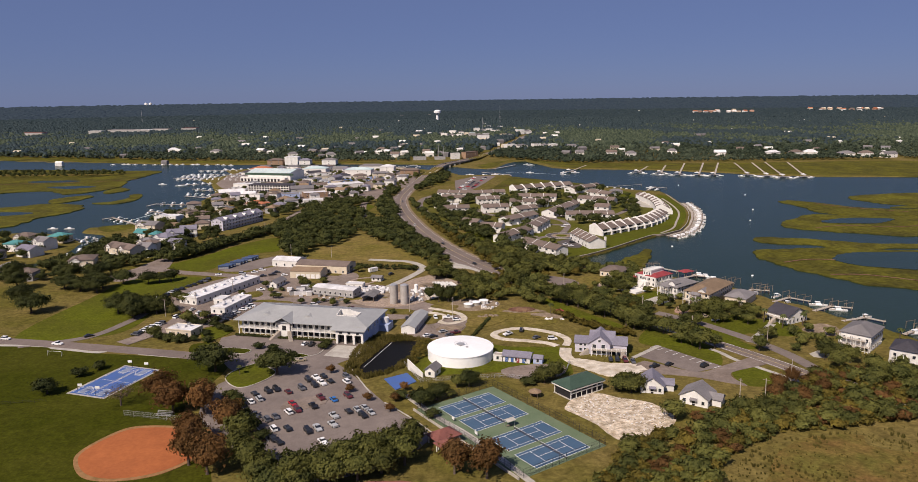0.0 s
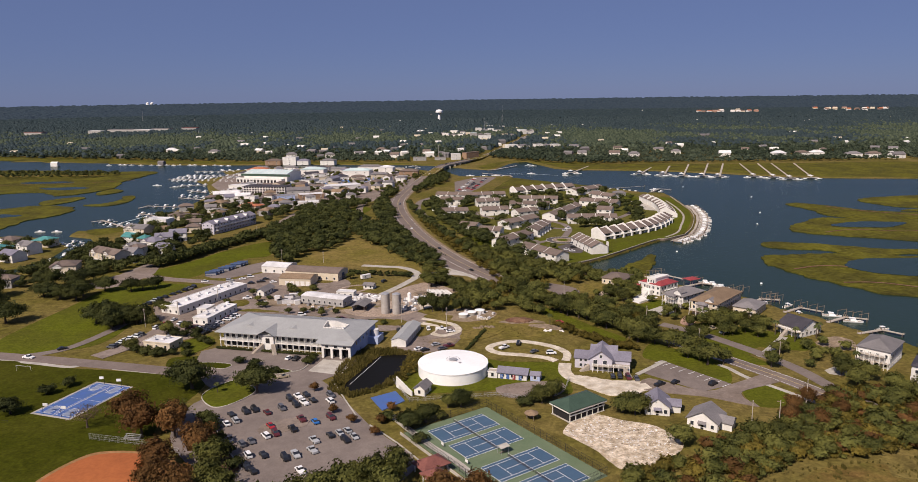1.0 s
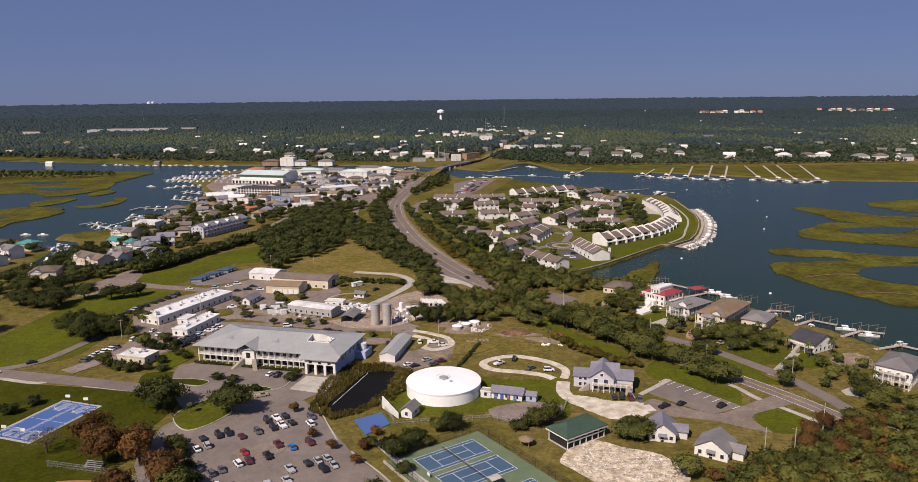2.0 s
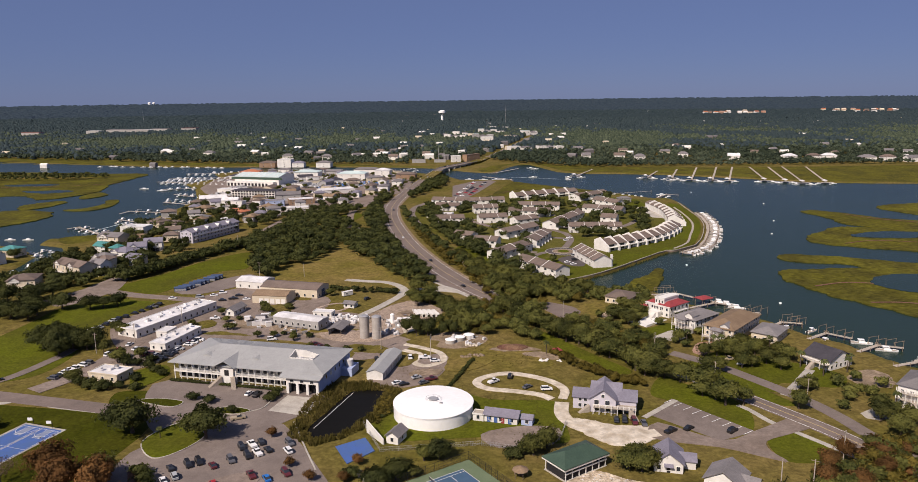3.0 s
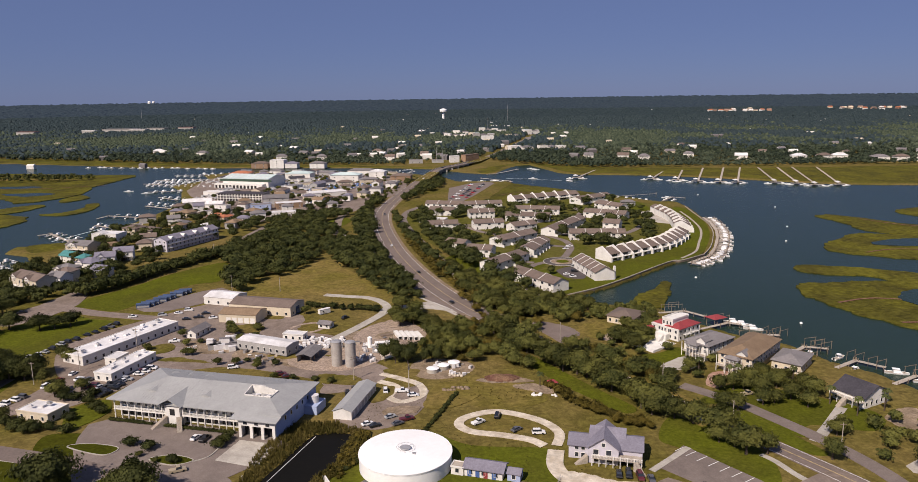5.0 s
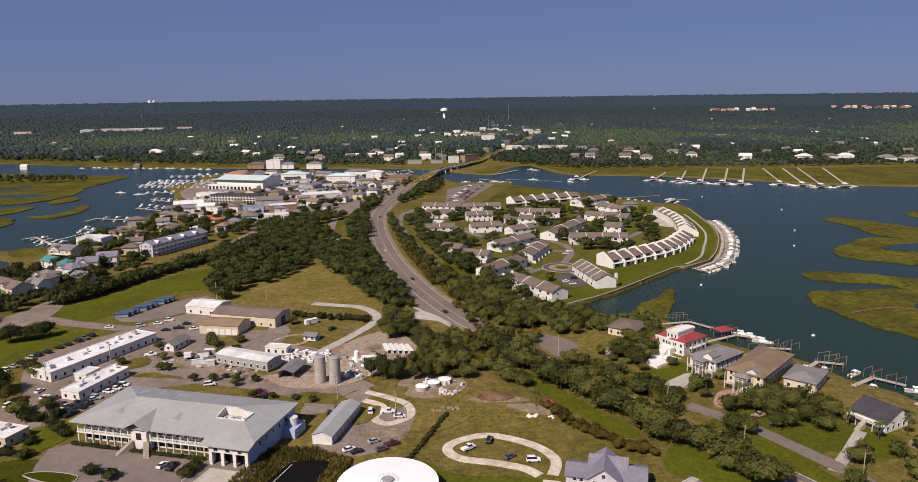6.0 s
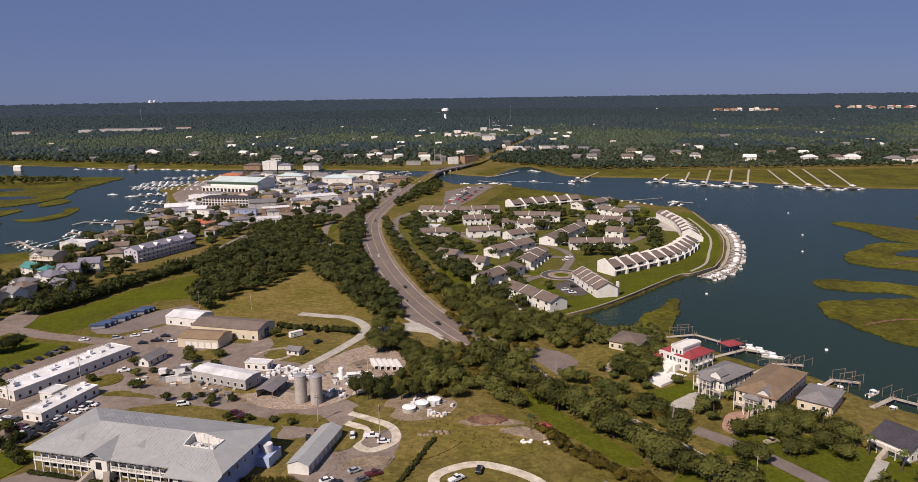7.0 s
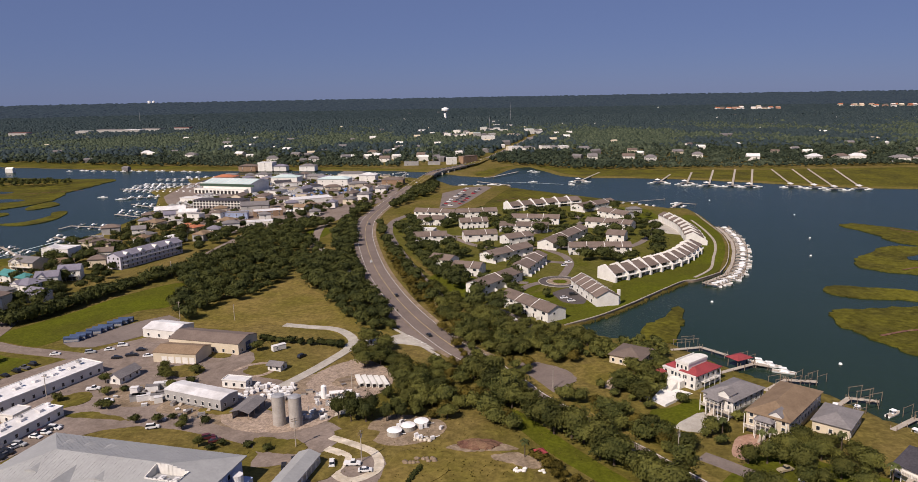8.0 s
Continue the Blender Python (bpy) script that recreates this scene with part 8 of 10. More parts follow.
scatter("wood_edge", WOODC, places(light_ + [q for q in strip if near_line(*q, MAIN) > 9], 0.35, 0.85, 74), M["leaf_shrub"], "lighter olive shrubs and young trees at the edge of the wood", "woods")


def loose(poly, n, seed):
    """Places strewn at random over an outline, thick in some spots and thin in others."""
    g = random.Random(seed)
    xs, ys, out = [p[0] for p in poly], [p[1] for p in poly], []
    while len(out) < n:
        x, y = g.uniform(min(xs), max(xs)), g.uniform(min(ys), max(ys))
        if inside(x, y, poly) and noise.noise(Vector((x * 0.05, y * 0.05, 7))) + 0.5 * noise.noise(Vector((x * 0.2, y * 0.2, 2))) > g.uniform(-0.5, 0.5):
            out.append((x, y))
    return out


def tuft(seed, n, h, spread):
    """A clump of upright narrow blades."""
    g = np.random.default_rng(seed)
    V, F = [], []
    for i in range(n):
        a_, d = g.uniform(0, 6.3), spread * math.sqrt(g.uniform(0, 1))
        p = np.array([d * math.cos(a_), d * math.sin(a_), 0])
        t_ = p * 1.3 + [g.uniform(-0.3, 0.3), g.uniform(-0.3, 0.3), h * g.uniform(0.6, 1.15)]
        b_ = g.uniform(0, 3.14)
        u = np.array([math.cos(b_), math.sin(b_), 0]) * 0.16
        V.append(np.array([p - u, p + u, t_ + u * 0.5, t_ - u * 0.5]))
        F.append(np.array([(0, 1, 2), (0, 2, 3)]) + 4 * i)
    return np.concatenate(V), np.concatenate(F)


TUFT = [tuft(700 + i, 26, 2.1, 0.75) for i in range(5)]
POND = [(-44.5, 293), (-45.5, 299), (-40.5, 314), (-35, 330), (-22, 330.5), (-24, 312), (-33, 293), (-40, 290)]
rim = [q for q in fill([(-52, 292), (-51, 318), (-45, 339), (-30, 340), (-16, 332), (-17, 312), (-26, 296), (-34, 288), (-42, 284)], 0.95, 20) if not inside(*q, POND)]
scatter("pond_reeds", TUFT, places(rim, 0.4, 0.8, 6), M["leaf_reed"], "tall olive and straw reeds round the pond", "reeds")
scatter("pond_shrubs", SHR, places([q for q in fill([(-22, 300), (-16, 312), (-16, 332), (-20, 332), (-23, 312)], 1.8, 21)], 0.4, 0.75, 16), M["leaf_shrub"], "low olive shrubs along the pond bank", "shrubs")
hedge = [(a + (c - a) * k / 30 + random.uniform(-0.4, 0.4), b + (d - b) * k / 30) for (a, b), (c, d) in (((-20, 306), (-10, 324)), ((-10, 324), (3, 331)), ((3, 331), (15, 366))) for k in range(30)]
scatter("hedge", SHR, places(hedge, 0.4, 0.6, 7), M["leaf_oak"], "low clipped dark green hedge behind the tank", "hedge")
SCRUB = [(30, 160), (40, 199), (54, 222), (66, 228), (78, 232), (84, 240), (100, 250), (118, 258), (132, 264), (146, 284), (170, 284), (200, 282), (230, 285), (215, 236), (164, 240), (136, 233), (108, 229), (92, 219), (76, 205), (70, 160)]
sr = random.Random(77)
mixed = {"leaf_shrub": [], "leaf_brown": [], "leaf_wood": []}
for q in fill(SCRUB, 2.4, 60):
    mixed[sr.choice(("leaf_shrub", "leaf_shrub", "leaf_shrub", "leaf_wood", "leaf_brown", "leaf_wood"))].append(q)
for key, lab in (("leaf_shrub", "dense olive coastal scrub"), ("leaf_brown", "brown dry shrubs in coastal scrub"), ("leaf_wood", "green wax myrtles in coastal scrub")):
    pl = [(x, y, z, s_ ** 2 * (1.1 if key == "leaf_wood" else 0.85), t_) for x, y, z, s_, t_ in places(mixed[key], 0.65, 1.4, len(key))]
    scatter("scrub", SHR, pl, M[key], lab, "scrub")
tall = [q for q in fill(SCRUB, 6.5, 62) if q[0] > 96 or sr.random() < 0.35]
scatter("scrub_trees", MID, places(tall, 0.4, 0.95, 63), M["leaf_wood"], "taller wind-shaped trees rising from the scrub", "woods")
grass = [q for q in loose([(70, 160), (78, 204), (94, 217), (110, 226), (136, 230), (164, 236), (215, 232), (215, 160)], 1700, 64)]
scatter("dry_grass", TUFT, [(x, y, z, s_ * (0.35 + 0.9 * max(0, noise.noise(Vector((x * 0.06, y * 0.06, 3))) + 0.25)), t_) for x, y, z, s_, t_ in places(grass, 0.3, 0.7, 65)], M["leaf_reed"], "tufts of dry straw grass in the clearing", "grass")
isl = fill([(-900, 1210), (-700, 1200), (-560, 1190), (-530, 1160), (-560, 1130), (-700, 1130), (-900, 1140)], 9, 61)
scatter("island_scrub", LOW, places(isl, 0.6, 1.1, 4), M["leaf_oak"], "dark scrub trees on the marsh island", "scrub")

# ---- forest on the far side ----
g = np.random.default_rng(9)
SPECKS = []      # pale houses that show between the far trees
sp = random.Random(23)
while len(SPECKS) < 125:
    r_ = 1330 * (4100 / 1330) ** sp.random()
    a_ = sp.gauss(0.05, 0.22) if sp.random() < 0.45 else sp.uniform(-0.6, 0.6)
    x, y = 15 + r_ * math.sin(a_), 80 + r_ * math.cos(a_)
    if y > 1330 and (y > 1480 or abs(x - 40) > 60):
        SPECKS.append((x, y, sp.uniform(8, 12.5), sp.uniform(-0.6, 0.6), sp.choice((0, 0, 1, 1, 2))))
rows, y = [], 1235.0
while y < 3420:
    step = 8.2 + (y - 1235) * 0.0026
    n = int(1.42 * y / step)
    xs = (np.arange(n) - n / 2) * step + 30 + g.uniform(-step * 0.5, step * 0.5, n)
    ys = y + g.uniform(-step * 0.5, step * 0.5, n)
    rows.append(np.stack([xs, ys, np.full(n, (step / 8.2) ** 0.7)], 1))
    y += step
F_ = np.concatenate(rows)
shore_y = np.interp(F_[:, 0], [-1300, -811, -603, -405, -190, -60, -20, 60, 120, 190, 300, 430, 571, 760, 1300], [1660, 1500, 1425, 1362, 1328, 1322, 1400, 1370, 1310, 1240, 1195, 1172, 1168, 1150, 1120])
main_x = np.interp(F_[:, 1], [1275, 1345, 1460, 1590, 1913, 2280, 2900, 3600], [10, 36, 62, 92, 162, 240, 380, 540])
keep = (F_[:, 1] > shore_y + g.uniform(-8, 25, len(F_))) & ((np.abs(F_[:, 0] - main_x) > 17) | (F_[:, 1] > 2300)) & (g.uniform(0, 1, len(F_)) > 0.05)
for a, b, w, H, *_ in TOWN:
    cx, cy = (a[0] + b[0]) / 2, (a[1] + b[1]) / 2
    keep &= ~((np.abs(F_[:, 0] - cx) < math.dist(a, b) / 2 + 6) & (F_[:, 1] > cy - 42) & (F_[:, 1] < cy + 40))
for (cx, cy), s in FAR:
    keep &= ~((np.abs(F_[:, 0] - cx) < s * 0.7) & (F_[:, 1] > cy - 40) & (F_[:, 1] < cy + 14))
for cx, cy, s, *_ in SPECKS:
    keep &= ~((np.abs(F_[:, 0] - cx) < s * 0.8) & (F_[:, 1] > cy - 55) & (F_[:, 1] < cy + 10))
for cx, cy, w_ in ((-1440, 2500, 40), (-1190, 2640, 72), (-1260, 2560, 30), (-1080, 2680, 40), (-1110, 2600, 34), (-990, 2720, 34)):
    keep &= ~((np.abs(F_[:, 0] - cx) < w_) & (F_[:, 1] > cy - 90) & (F_[:, 1] < cy + 25))
F_ = F_[keep]
# stands of pine and oak differ in tone and height
stand = np.array([noise.noise(Vector((x * 0.004, y * 0.0022, 5))) + 0.5 * noise.noise(Vector((x * 0.012, y * 0.006, 9))) for x, y, _ in F_])
pl = np.stack([F_[:, 0], F_[:, 1], far_rise(F_[:, 0], F_[:, 1]), F_[:, 2] * (1 + 0.25 * stand) * g.uniform(0.7, 1.3, len(F_)), g.uniform(0, 6.3, len(F_))], 1)
VLOW = [crown(600 + i, 4.9, 8.0, 0.5, 1, 16, 1.6, 0) for i in range(6)]


def dome(n=4):
    """A small rounded far tree: two uneven rings and a top."""
    a_ = np.linspace(0, 2 * math.pi, n, endpoint=False) + g.uniform(0, 1)
    v = [(math.cos(q) * g.uniform(0.8, 1.2), math.sin(q) * g.uniform(0.8, 1.2), 0.1) for q in a_] + [(math.cos(q + 0.6) * g.uniform(0.55, 0.95), math.sin(q + 0.6) * g.uniform(0.55, 0.95), g.uniform(0.5, 0.8)) for q in a_]
    v.append((g.uniform(-0.2, 0.2), g.uniform(-0.2, 0.2), 1))
    f = [t for i in range(n) for t in ((i, (i + 1) % n, n + i), ((i + 1) % n, n + (i + 1) % n, n + i), (n + i, n + (i + 1) % n, 2 * n))]
    return np.array(v) * [4.7, 4.7, 8.6], np.array(f)


VFAR = [dome() for i in range(10)]
near_ = pl[:, 1] + g.uniform(-150, 150, len(pl)) < 1640
pine = stand + g.uniform(-0.25, 0.25, len(pl)) > 0.05
# past about 2.5 km every tree takes the haze-tinted foliage
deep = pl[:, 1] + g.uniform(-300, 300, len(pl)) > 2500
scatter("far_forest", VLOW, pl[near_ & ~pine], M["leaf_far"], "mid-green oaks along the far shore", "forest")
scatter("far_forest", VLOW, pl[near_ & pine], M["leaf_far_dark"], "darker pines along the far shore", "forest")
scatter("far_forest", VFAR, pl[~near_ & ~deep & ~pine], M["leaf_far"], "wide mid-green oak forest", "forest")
scatter("far_forest", VFAR, pl[~near_ & (deep | pine)], M["leaf_pine"], "wide dark green pine forest with blue haze in its colour", "forest")
# canopy towards the horizon, the haze put into its colour and glow
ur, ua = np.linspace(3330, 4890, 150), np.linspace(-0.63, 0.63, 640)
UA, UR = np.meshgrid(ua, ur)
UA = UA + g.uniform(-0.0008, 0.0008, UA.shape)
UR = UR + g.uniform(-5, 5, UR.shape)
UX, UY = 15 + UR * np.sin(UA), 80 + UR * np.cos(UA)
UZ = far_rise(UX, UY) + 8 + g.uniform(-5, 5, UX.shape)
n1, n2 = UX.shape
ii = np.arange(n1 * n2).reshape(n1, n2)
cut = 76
for a_, b_, key, lab in ((0, cut, "leaf_pine", "dark forest canopy towards the horizon, tinted with blue haze"), (cut - 1, n1, "distance", "wooded distance at the horizon with blue haze in its colour and glow")):
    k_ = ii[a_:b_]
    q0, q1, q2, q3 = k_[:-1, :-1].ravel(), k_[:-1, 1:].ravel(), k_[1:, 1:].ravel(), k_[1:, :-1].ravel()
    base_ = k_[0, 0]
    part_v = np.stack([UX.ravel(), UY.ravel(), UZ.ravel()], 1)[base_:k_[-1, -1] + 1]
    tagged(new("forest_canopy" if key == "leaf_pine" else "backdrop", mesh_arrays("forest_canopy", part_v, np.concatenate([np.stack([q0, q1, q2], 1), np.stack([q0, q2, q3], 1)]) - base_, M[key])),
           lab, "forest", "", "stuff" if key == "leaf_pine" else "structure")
# pale houses between the far trees
HUT = Geo().gable_wall(1.5, 0.8, -0.1, 0.62, 0.24)
for k_, key, lab in ((0, "wall_white", "white houses scattered through the far woods"), (1, "roof_grey", "grey-roofed houses scattered through the far woods"), (2, "wall_cream", "cream houses scattered through the far woods")):
    me = HUT.mesh("hut", M[key])
    me.calc_loop_triangles()
    hv, hf = np.array([q.co[:] for q in me.vertices]), np.array([q.vertices[:] for q in me.loop_triangles])
    bpy.data.meshes.remove(me)
    scatter("far_houses", [(hv, hf)], [(x, y, float(far_rise(x, y)), s_, t_) for x, y, s_, t_, c_ in SPECKS if c_ == k_], M[key], lab, "houses", True)


# ---- vehicles ----
def car_proto(colour, kind):
    """Body, glass house and wheels of a car lying along x."""
    g = Geo()
    L, W = (5.4, 1.95) if kind == "truck" else (4.7, 1.85) if kind == "suv" else (4.5, 1.8)
    h1 = 0.95 if kind == "car" else 1.1
    prof = [(-L / 2, 0.35), (-L / 2, h1 - 0.12), (-L / 2 + 0.12, h1), (L / 2 - 1.2, h1), (L / 2 - 0.15, h1 - 0.22), (L / 2, h1 - 0.4), (L / 2, 0.35)]
    n = len(prof)
    v = [(x, -W / 2 + (0.06 if z > h1 - 0.2 else 0), z) for x, z in prof] + [(x, W / 2 - (0.06 if z > h1 - 0.2 else 0), z) for x, z in prof]
    g.add(v, [tuple(range(n)), tuple(range(2 * n - 1, n - 1, -1))] + [(i, i + n, (i + 1) % n + n, (i + 1) % n) for i in range(n)])
    if kind == "truck":
        a0, a1, b0, b1 = -0.5, 1.25, -0.4, 0.75
    elif kind == "suv":
        a0, a1, b0, b1 = -L / 2 + 0.1, 1.15, -L / 2 + 0.35, 0.55
    else:
        a0, a1, b0, b1 = -1.75, 1.15, -1.05, 0.35
    z0, z1 = h1, h1 + (0.68 if kind != "car" else 0.5)
    glass = Geo().add([(a0, -W / 2 + 0.1, z0), (a1, -W / 2 + 0.1, z0), (a1, W / 2 - 0.1, z0), (a0, W / 2 - 0.1, z0), (b0, -W / 2 + 0.28, z1), (b1, -W / 2 + 0.28, z1), (b1, W / 2 - 0.28, z1), (b0, W / 2 - 0.28, z1)],
                      [(3, 2, 1, 0), (4, 5, 6, 7), (0, 1, 5, 4), (1, 2, 6, 5), (2, 3, 7, 6), (3, 0, 4, 7)])
    top = Geo().box(b0 - 0.03, b1 + 0.03, -W / 2 + 0.26, W / 2 - 0.26, z1 + 0.002, z1 + 0.07)
    wheel = Geo()
    m = 10
    ring = [(0.33 * math.cos(2 * math.pi * i / m), 0.33 * math.sin(2 * math.pi * i / m)) for i in range(m)]
    wheel.add([(p, -0.11, q + 0.33) for p, q in ring] + [(p, 0.11, q + 0.33) for p, q in ring], [tuple(range(m)), tuple(range(2 * m - 1, m - 1, -1))] + [(i, i + m, (i + 1) % m + m, (i + 1) % m) for i in range(m)])
    return L, W, fix(g.mesh("body", CAR[colour])), fix(glass.mesh("window", M["glass"])), fix(top.mesh("roof", CAR[colour])), fix(wheel.mesh("wheel", M["tyre"]))


PROTO = {}
crng = random.Random(3)
KIND = {"car": "sedan", "suv": "sport utility car", "truck": "pickup truck"}


def put_car(x, y, heading, colour, where, kind=None, z=0.14):
    kind = kind or crng.choice(("car", "suv", "suv", "car", "truck"))
    key = (colour, kind)
    if key not in PROTO:
        PROTO[key] = car_proto(*key)
    L, W, body, glass, top, wheel = PROTO[key]
    ob = thing("car", f"{colour} {KIND[kind]} parked {where}", "car", "parked cars", pose(x, y, z, 0, 0, heading))
    for nm, me in (("body", body), ("window", glass), ("roof", top)):
        o = new(nm, me)
        o.parent = ob
    for sx in (-L * 0.31, L * 0.31) if y < 440 else ():
        for sy in (-W / 2 + 0.06, W / 2 - 0.06):
            o = new("wheel", wheel)
            o.parent = ob
            o.matrix_basis = pose(sx, sy, 0)


K, Wh, S_, G_, R_, B_, Mr, T_ = "black", "white", "silver", "grey", "red", "blue", "maroon", "tan"
LOT_1 = [(-65.1, 283.1, K), (-62.2, 285.2, Wh), (-59.4, 286.8, K), (-61.4, 277.3, K), (-58.7, 279.3, Wh), (-55.7, 281.4, K), (-66.1, 274.5, G_), (-70.8, 271, Mr), (-76.2, 273.5, K), (-79.1, 271.8, K), (-83.9, 269.6, K),
         (-83.2, 262.0, Wh), (-80.6, 264.4, S_), (-66.5, 259.4, R_), (-63.3, 253.6, Mr), (-66.3, 251.9, Wh), (-58.1, 257, K), (-56.6, 264.8, Mr), (-51.2, 262.8, B_), (-46, 265.9, Mr)]
LOT_2 = [(-49.5, 285.9, G_), (-48.8, 280.5, Wh), (-43.8, 251.8, K), (-40.7, 253.2, S_), (-37.9, 247.9, K), (-38.3, 255.2, S_), (-35.2, 250.4, S_), (-48.7, 248.1, S_), (-47.9, 240.9, S_), (-55.9, 236, K), (-52.9, 238.2, S_),
         (-63.5, 238.1, K), (-68.6, 238.2, Wh), (-73, 246, G_), (-70.3, 248.1, G_), (-49.1, 227.6, Wh), (-67, 230.6, K), (-64.2, 227.8, K), (-86, 260.6, K), (-78.1, 249.3, G_)]
for x, y, c in LOT_1 + LOT_2:
    put_car(x, y, -57 + crng.uniform(-4, 4) + crng.choice((0, 180)), c, "on faded asphalt")
ROWS = []
ROWS += [(165, "in a row beside grass", [(-164.8, 346.3, G_), (-164, 349.2, K), (-163.2, 352, Wh), (-162.5, 354.9, Wh), (-161.6, 357.8, Wh), (-159.9, 361.4, Wh), (-158.8, 364.3, G_)]),
         (80, "beside the flat offices", [(-155, 374.9, Wh), (-152.9, 381.2, R_), (-151.1, 388.5, Wh)]),
         (-10, "beside the flat offices", [(-142.6, 380.5, S_), (-140.8, 377.4, Wh), (-134, 374.4, Mr), (-127, 368.9, K), (-125.2, 376.2, K), (-124.4, 381.6, S_), (-122.3, 387.3, Wh), (-120.9, 390.4, Wh), (-119.3, 393.9, Wh), (-126, 372.5, K)]),
         (160, "in a row along the grass field", [(-181.9, 408, Wh), (-180.2, 411.4, Wh), (-179.2, 415.8, S_), (-178.2, 420.3, K), (-177.4, 426.1, S_), (-176.3, 429.8, K), (-174, 433.5, K), (-172, 440, K), (-170, 444.2, K), (-168, 449.2, K), (-166.6, 453, G_), (-165.6, 457.2, K)])]
ROWS += [(15, "in the works yard", [(-162.6, 469.9, Wh), (-147.2, 472, S_), (-139.9, 475.5, Wh), (-136.1, 480.9, Wh), (-131.2, 464.6, K), (-125.8, 467.7, K), (-124.4, 474.6, K), (-117.5, 466.4, Wh), (-123.5, 429.1, Wh), (-111.7, 417.1, Wh), (-83.8, 394, Wh)]),
         (75, "before the long building", [(-75.7, 328.2, Wh), (-72.3, 327.3, K)]),
         (20, "on the drive", [(-73.3, 306, T_)]),
         (100, "in the gravel yard", [(-14.1, 367.4, Wh), (-28.9, 365, K), (-27, 369.8, K)]),
         (30, "in the gravel yard", [(-9.6, 343.6, S_), (-3.4, 341.6, Mr), (-6.4, 338, G_), (-17.3, 337.8, Wh), (-14.4, 336.4, K), (-60.7, 385.7, Mr), (-57.5, 383.4, Mr)]),
         (5, "on the sandy loop", [(-2.7, 362.8, Wh), (-7.4, 366.9, Wh), (43.4, 330, Wh)]),
         (42, "on the sandy loop", [(22.5, 338.3, Wh), (35.9, 332.4, G_)]),
         (80, "on the sandy loop", [(29.6, 343.6, K)]),
         (-95, "before the gabled house", [(65.4, 301.6, K), (68.3, 301.4, K), (71.5, 300, Mr), (74.6, 298.5, G_)]),
         (37, "in the small car park", [(82.4, 292.4, K), (89.3, 294.4, K), (103.9, 292.2, K)]),
         (25, "on a house drive", [(127.6, 361.1, T_), (131.3, 355.4, Wh)])]
ROWS += [(15, "before the townhouses", [(45.3, 525.4, Wh), (52.2, 513.5, Wh), (83.9, 553.2, Wh), (87.2, 547, Wh), (94, 631.5, Wh), (39.6, 608.4, Wh), (90, 560, K), (96, 566, G_), (98, 640, Wh), (40, 603, S_), (92, 574, S_)])]
for head, where, rows in ROWS:
    for x, y, c in rows:
        put_car(x, y, head + crng.uniform(-5, 5), c, where)
for x, y, h, c in ((-13.2, 562.5, 108, K), (10.0, 491, 115, K), (-227.5, 342.5, -14, Wh), (-197, 333.6, -14, Wh), (-187.5, 345, 40, K), (-229, 480, 30, K), (-40, 650, 100, Wh), (-62, 800, 92, G_), (-56, 960, 80, K), (-40, 1090, 75, Wh), (-18, 1225, 68, K), (70, 1490, 78, K),
                   (36, 450, 120, K)):
    put_car(x, y, h, c, "on the asphalt road", z=bridge_z(x, y) + 0.03 if abs(x) < 80 else 0.14)
# rows in the harbour car parks
for i in range(11):
    for j, (dx, dy) in enumerate(((2, 8), (16, 6), (30, 4))):
        if crng.random() < 0.75:
            x, y = 0.5 + dx * 0.55 + i * 2.4, 898 + dy + i * 13.0
            put_car(x, y, -10, crng.choice((Wh, Wh, S_, K, G_, R_)), "in the harbour car park")
for i in range(46):
    x, y = crng.uniform(-230, -95), crng.uniform(960, 1075)
    if x < -232 or (-172 < x < -118 and 925 < y < 985):
        continue
    put_car(x, y, crng.choice((0, 90)) + crng.uniform(-8, 8), crng.choice((Wh, Wh, S_, K, G_, B_)), "in the harbour yard")


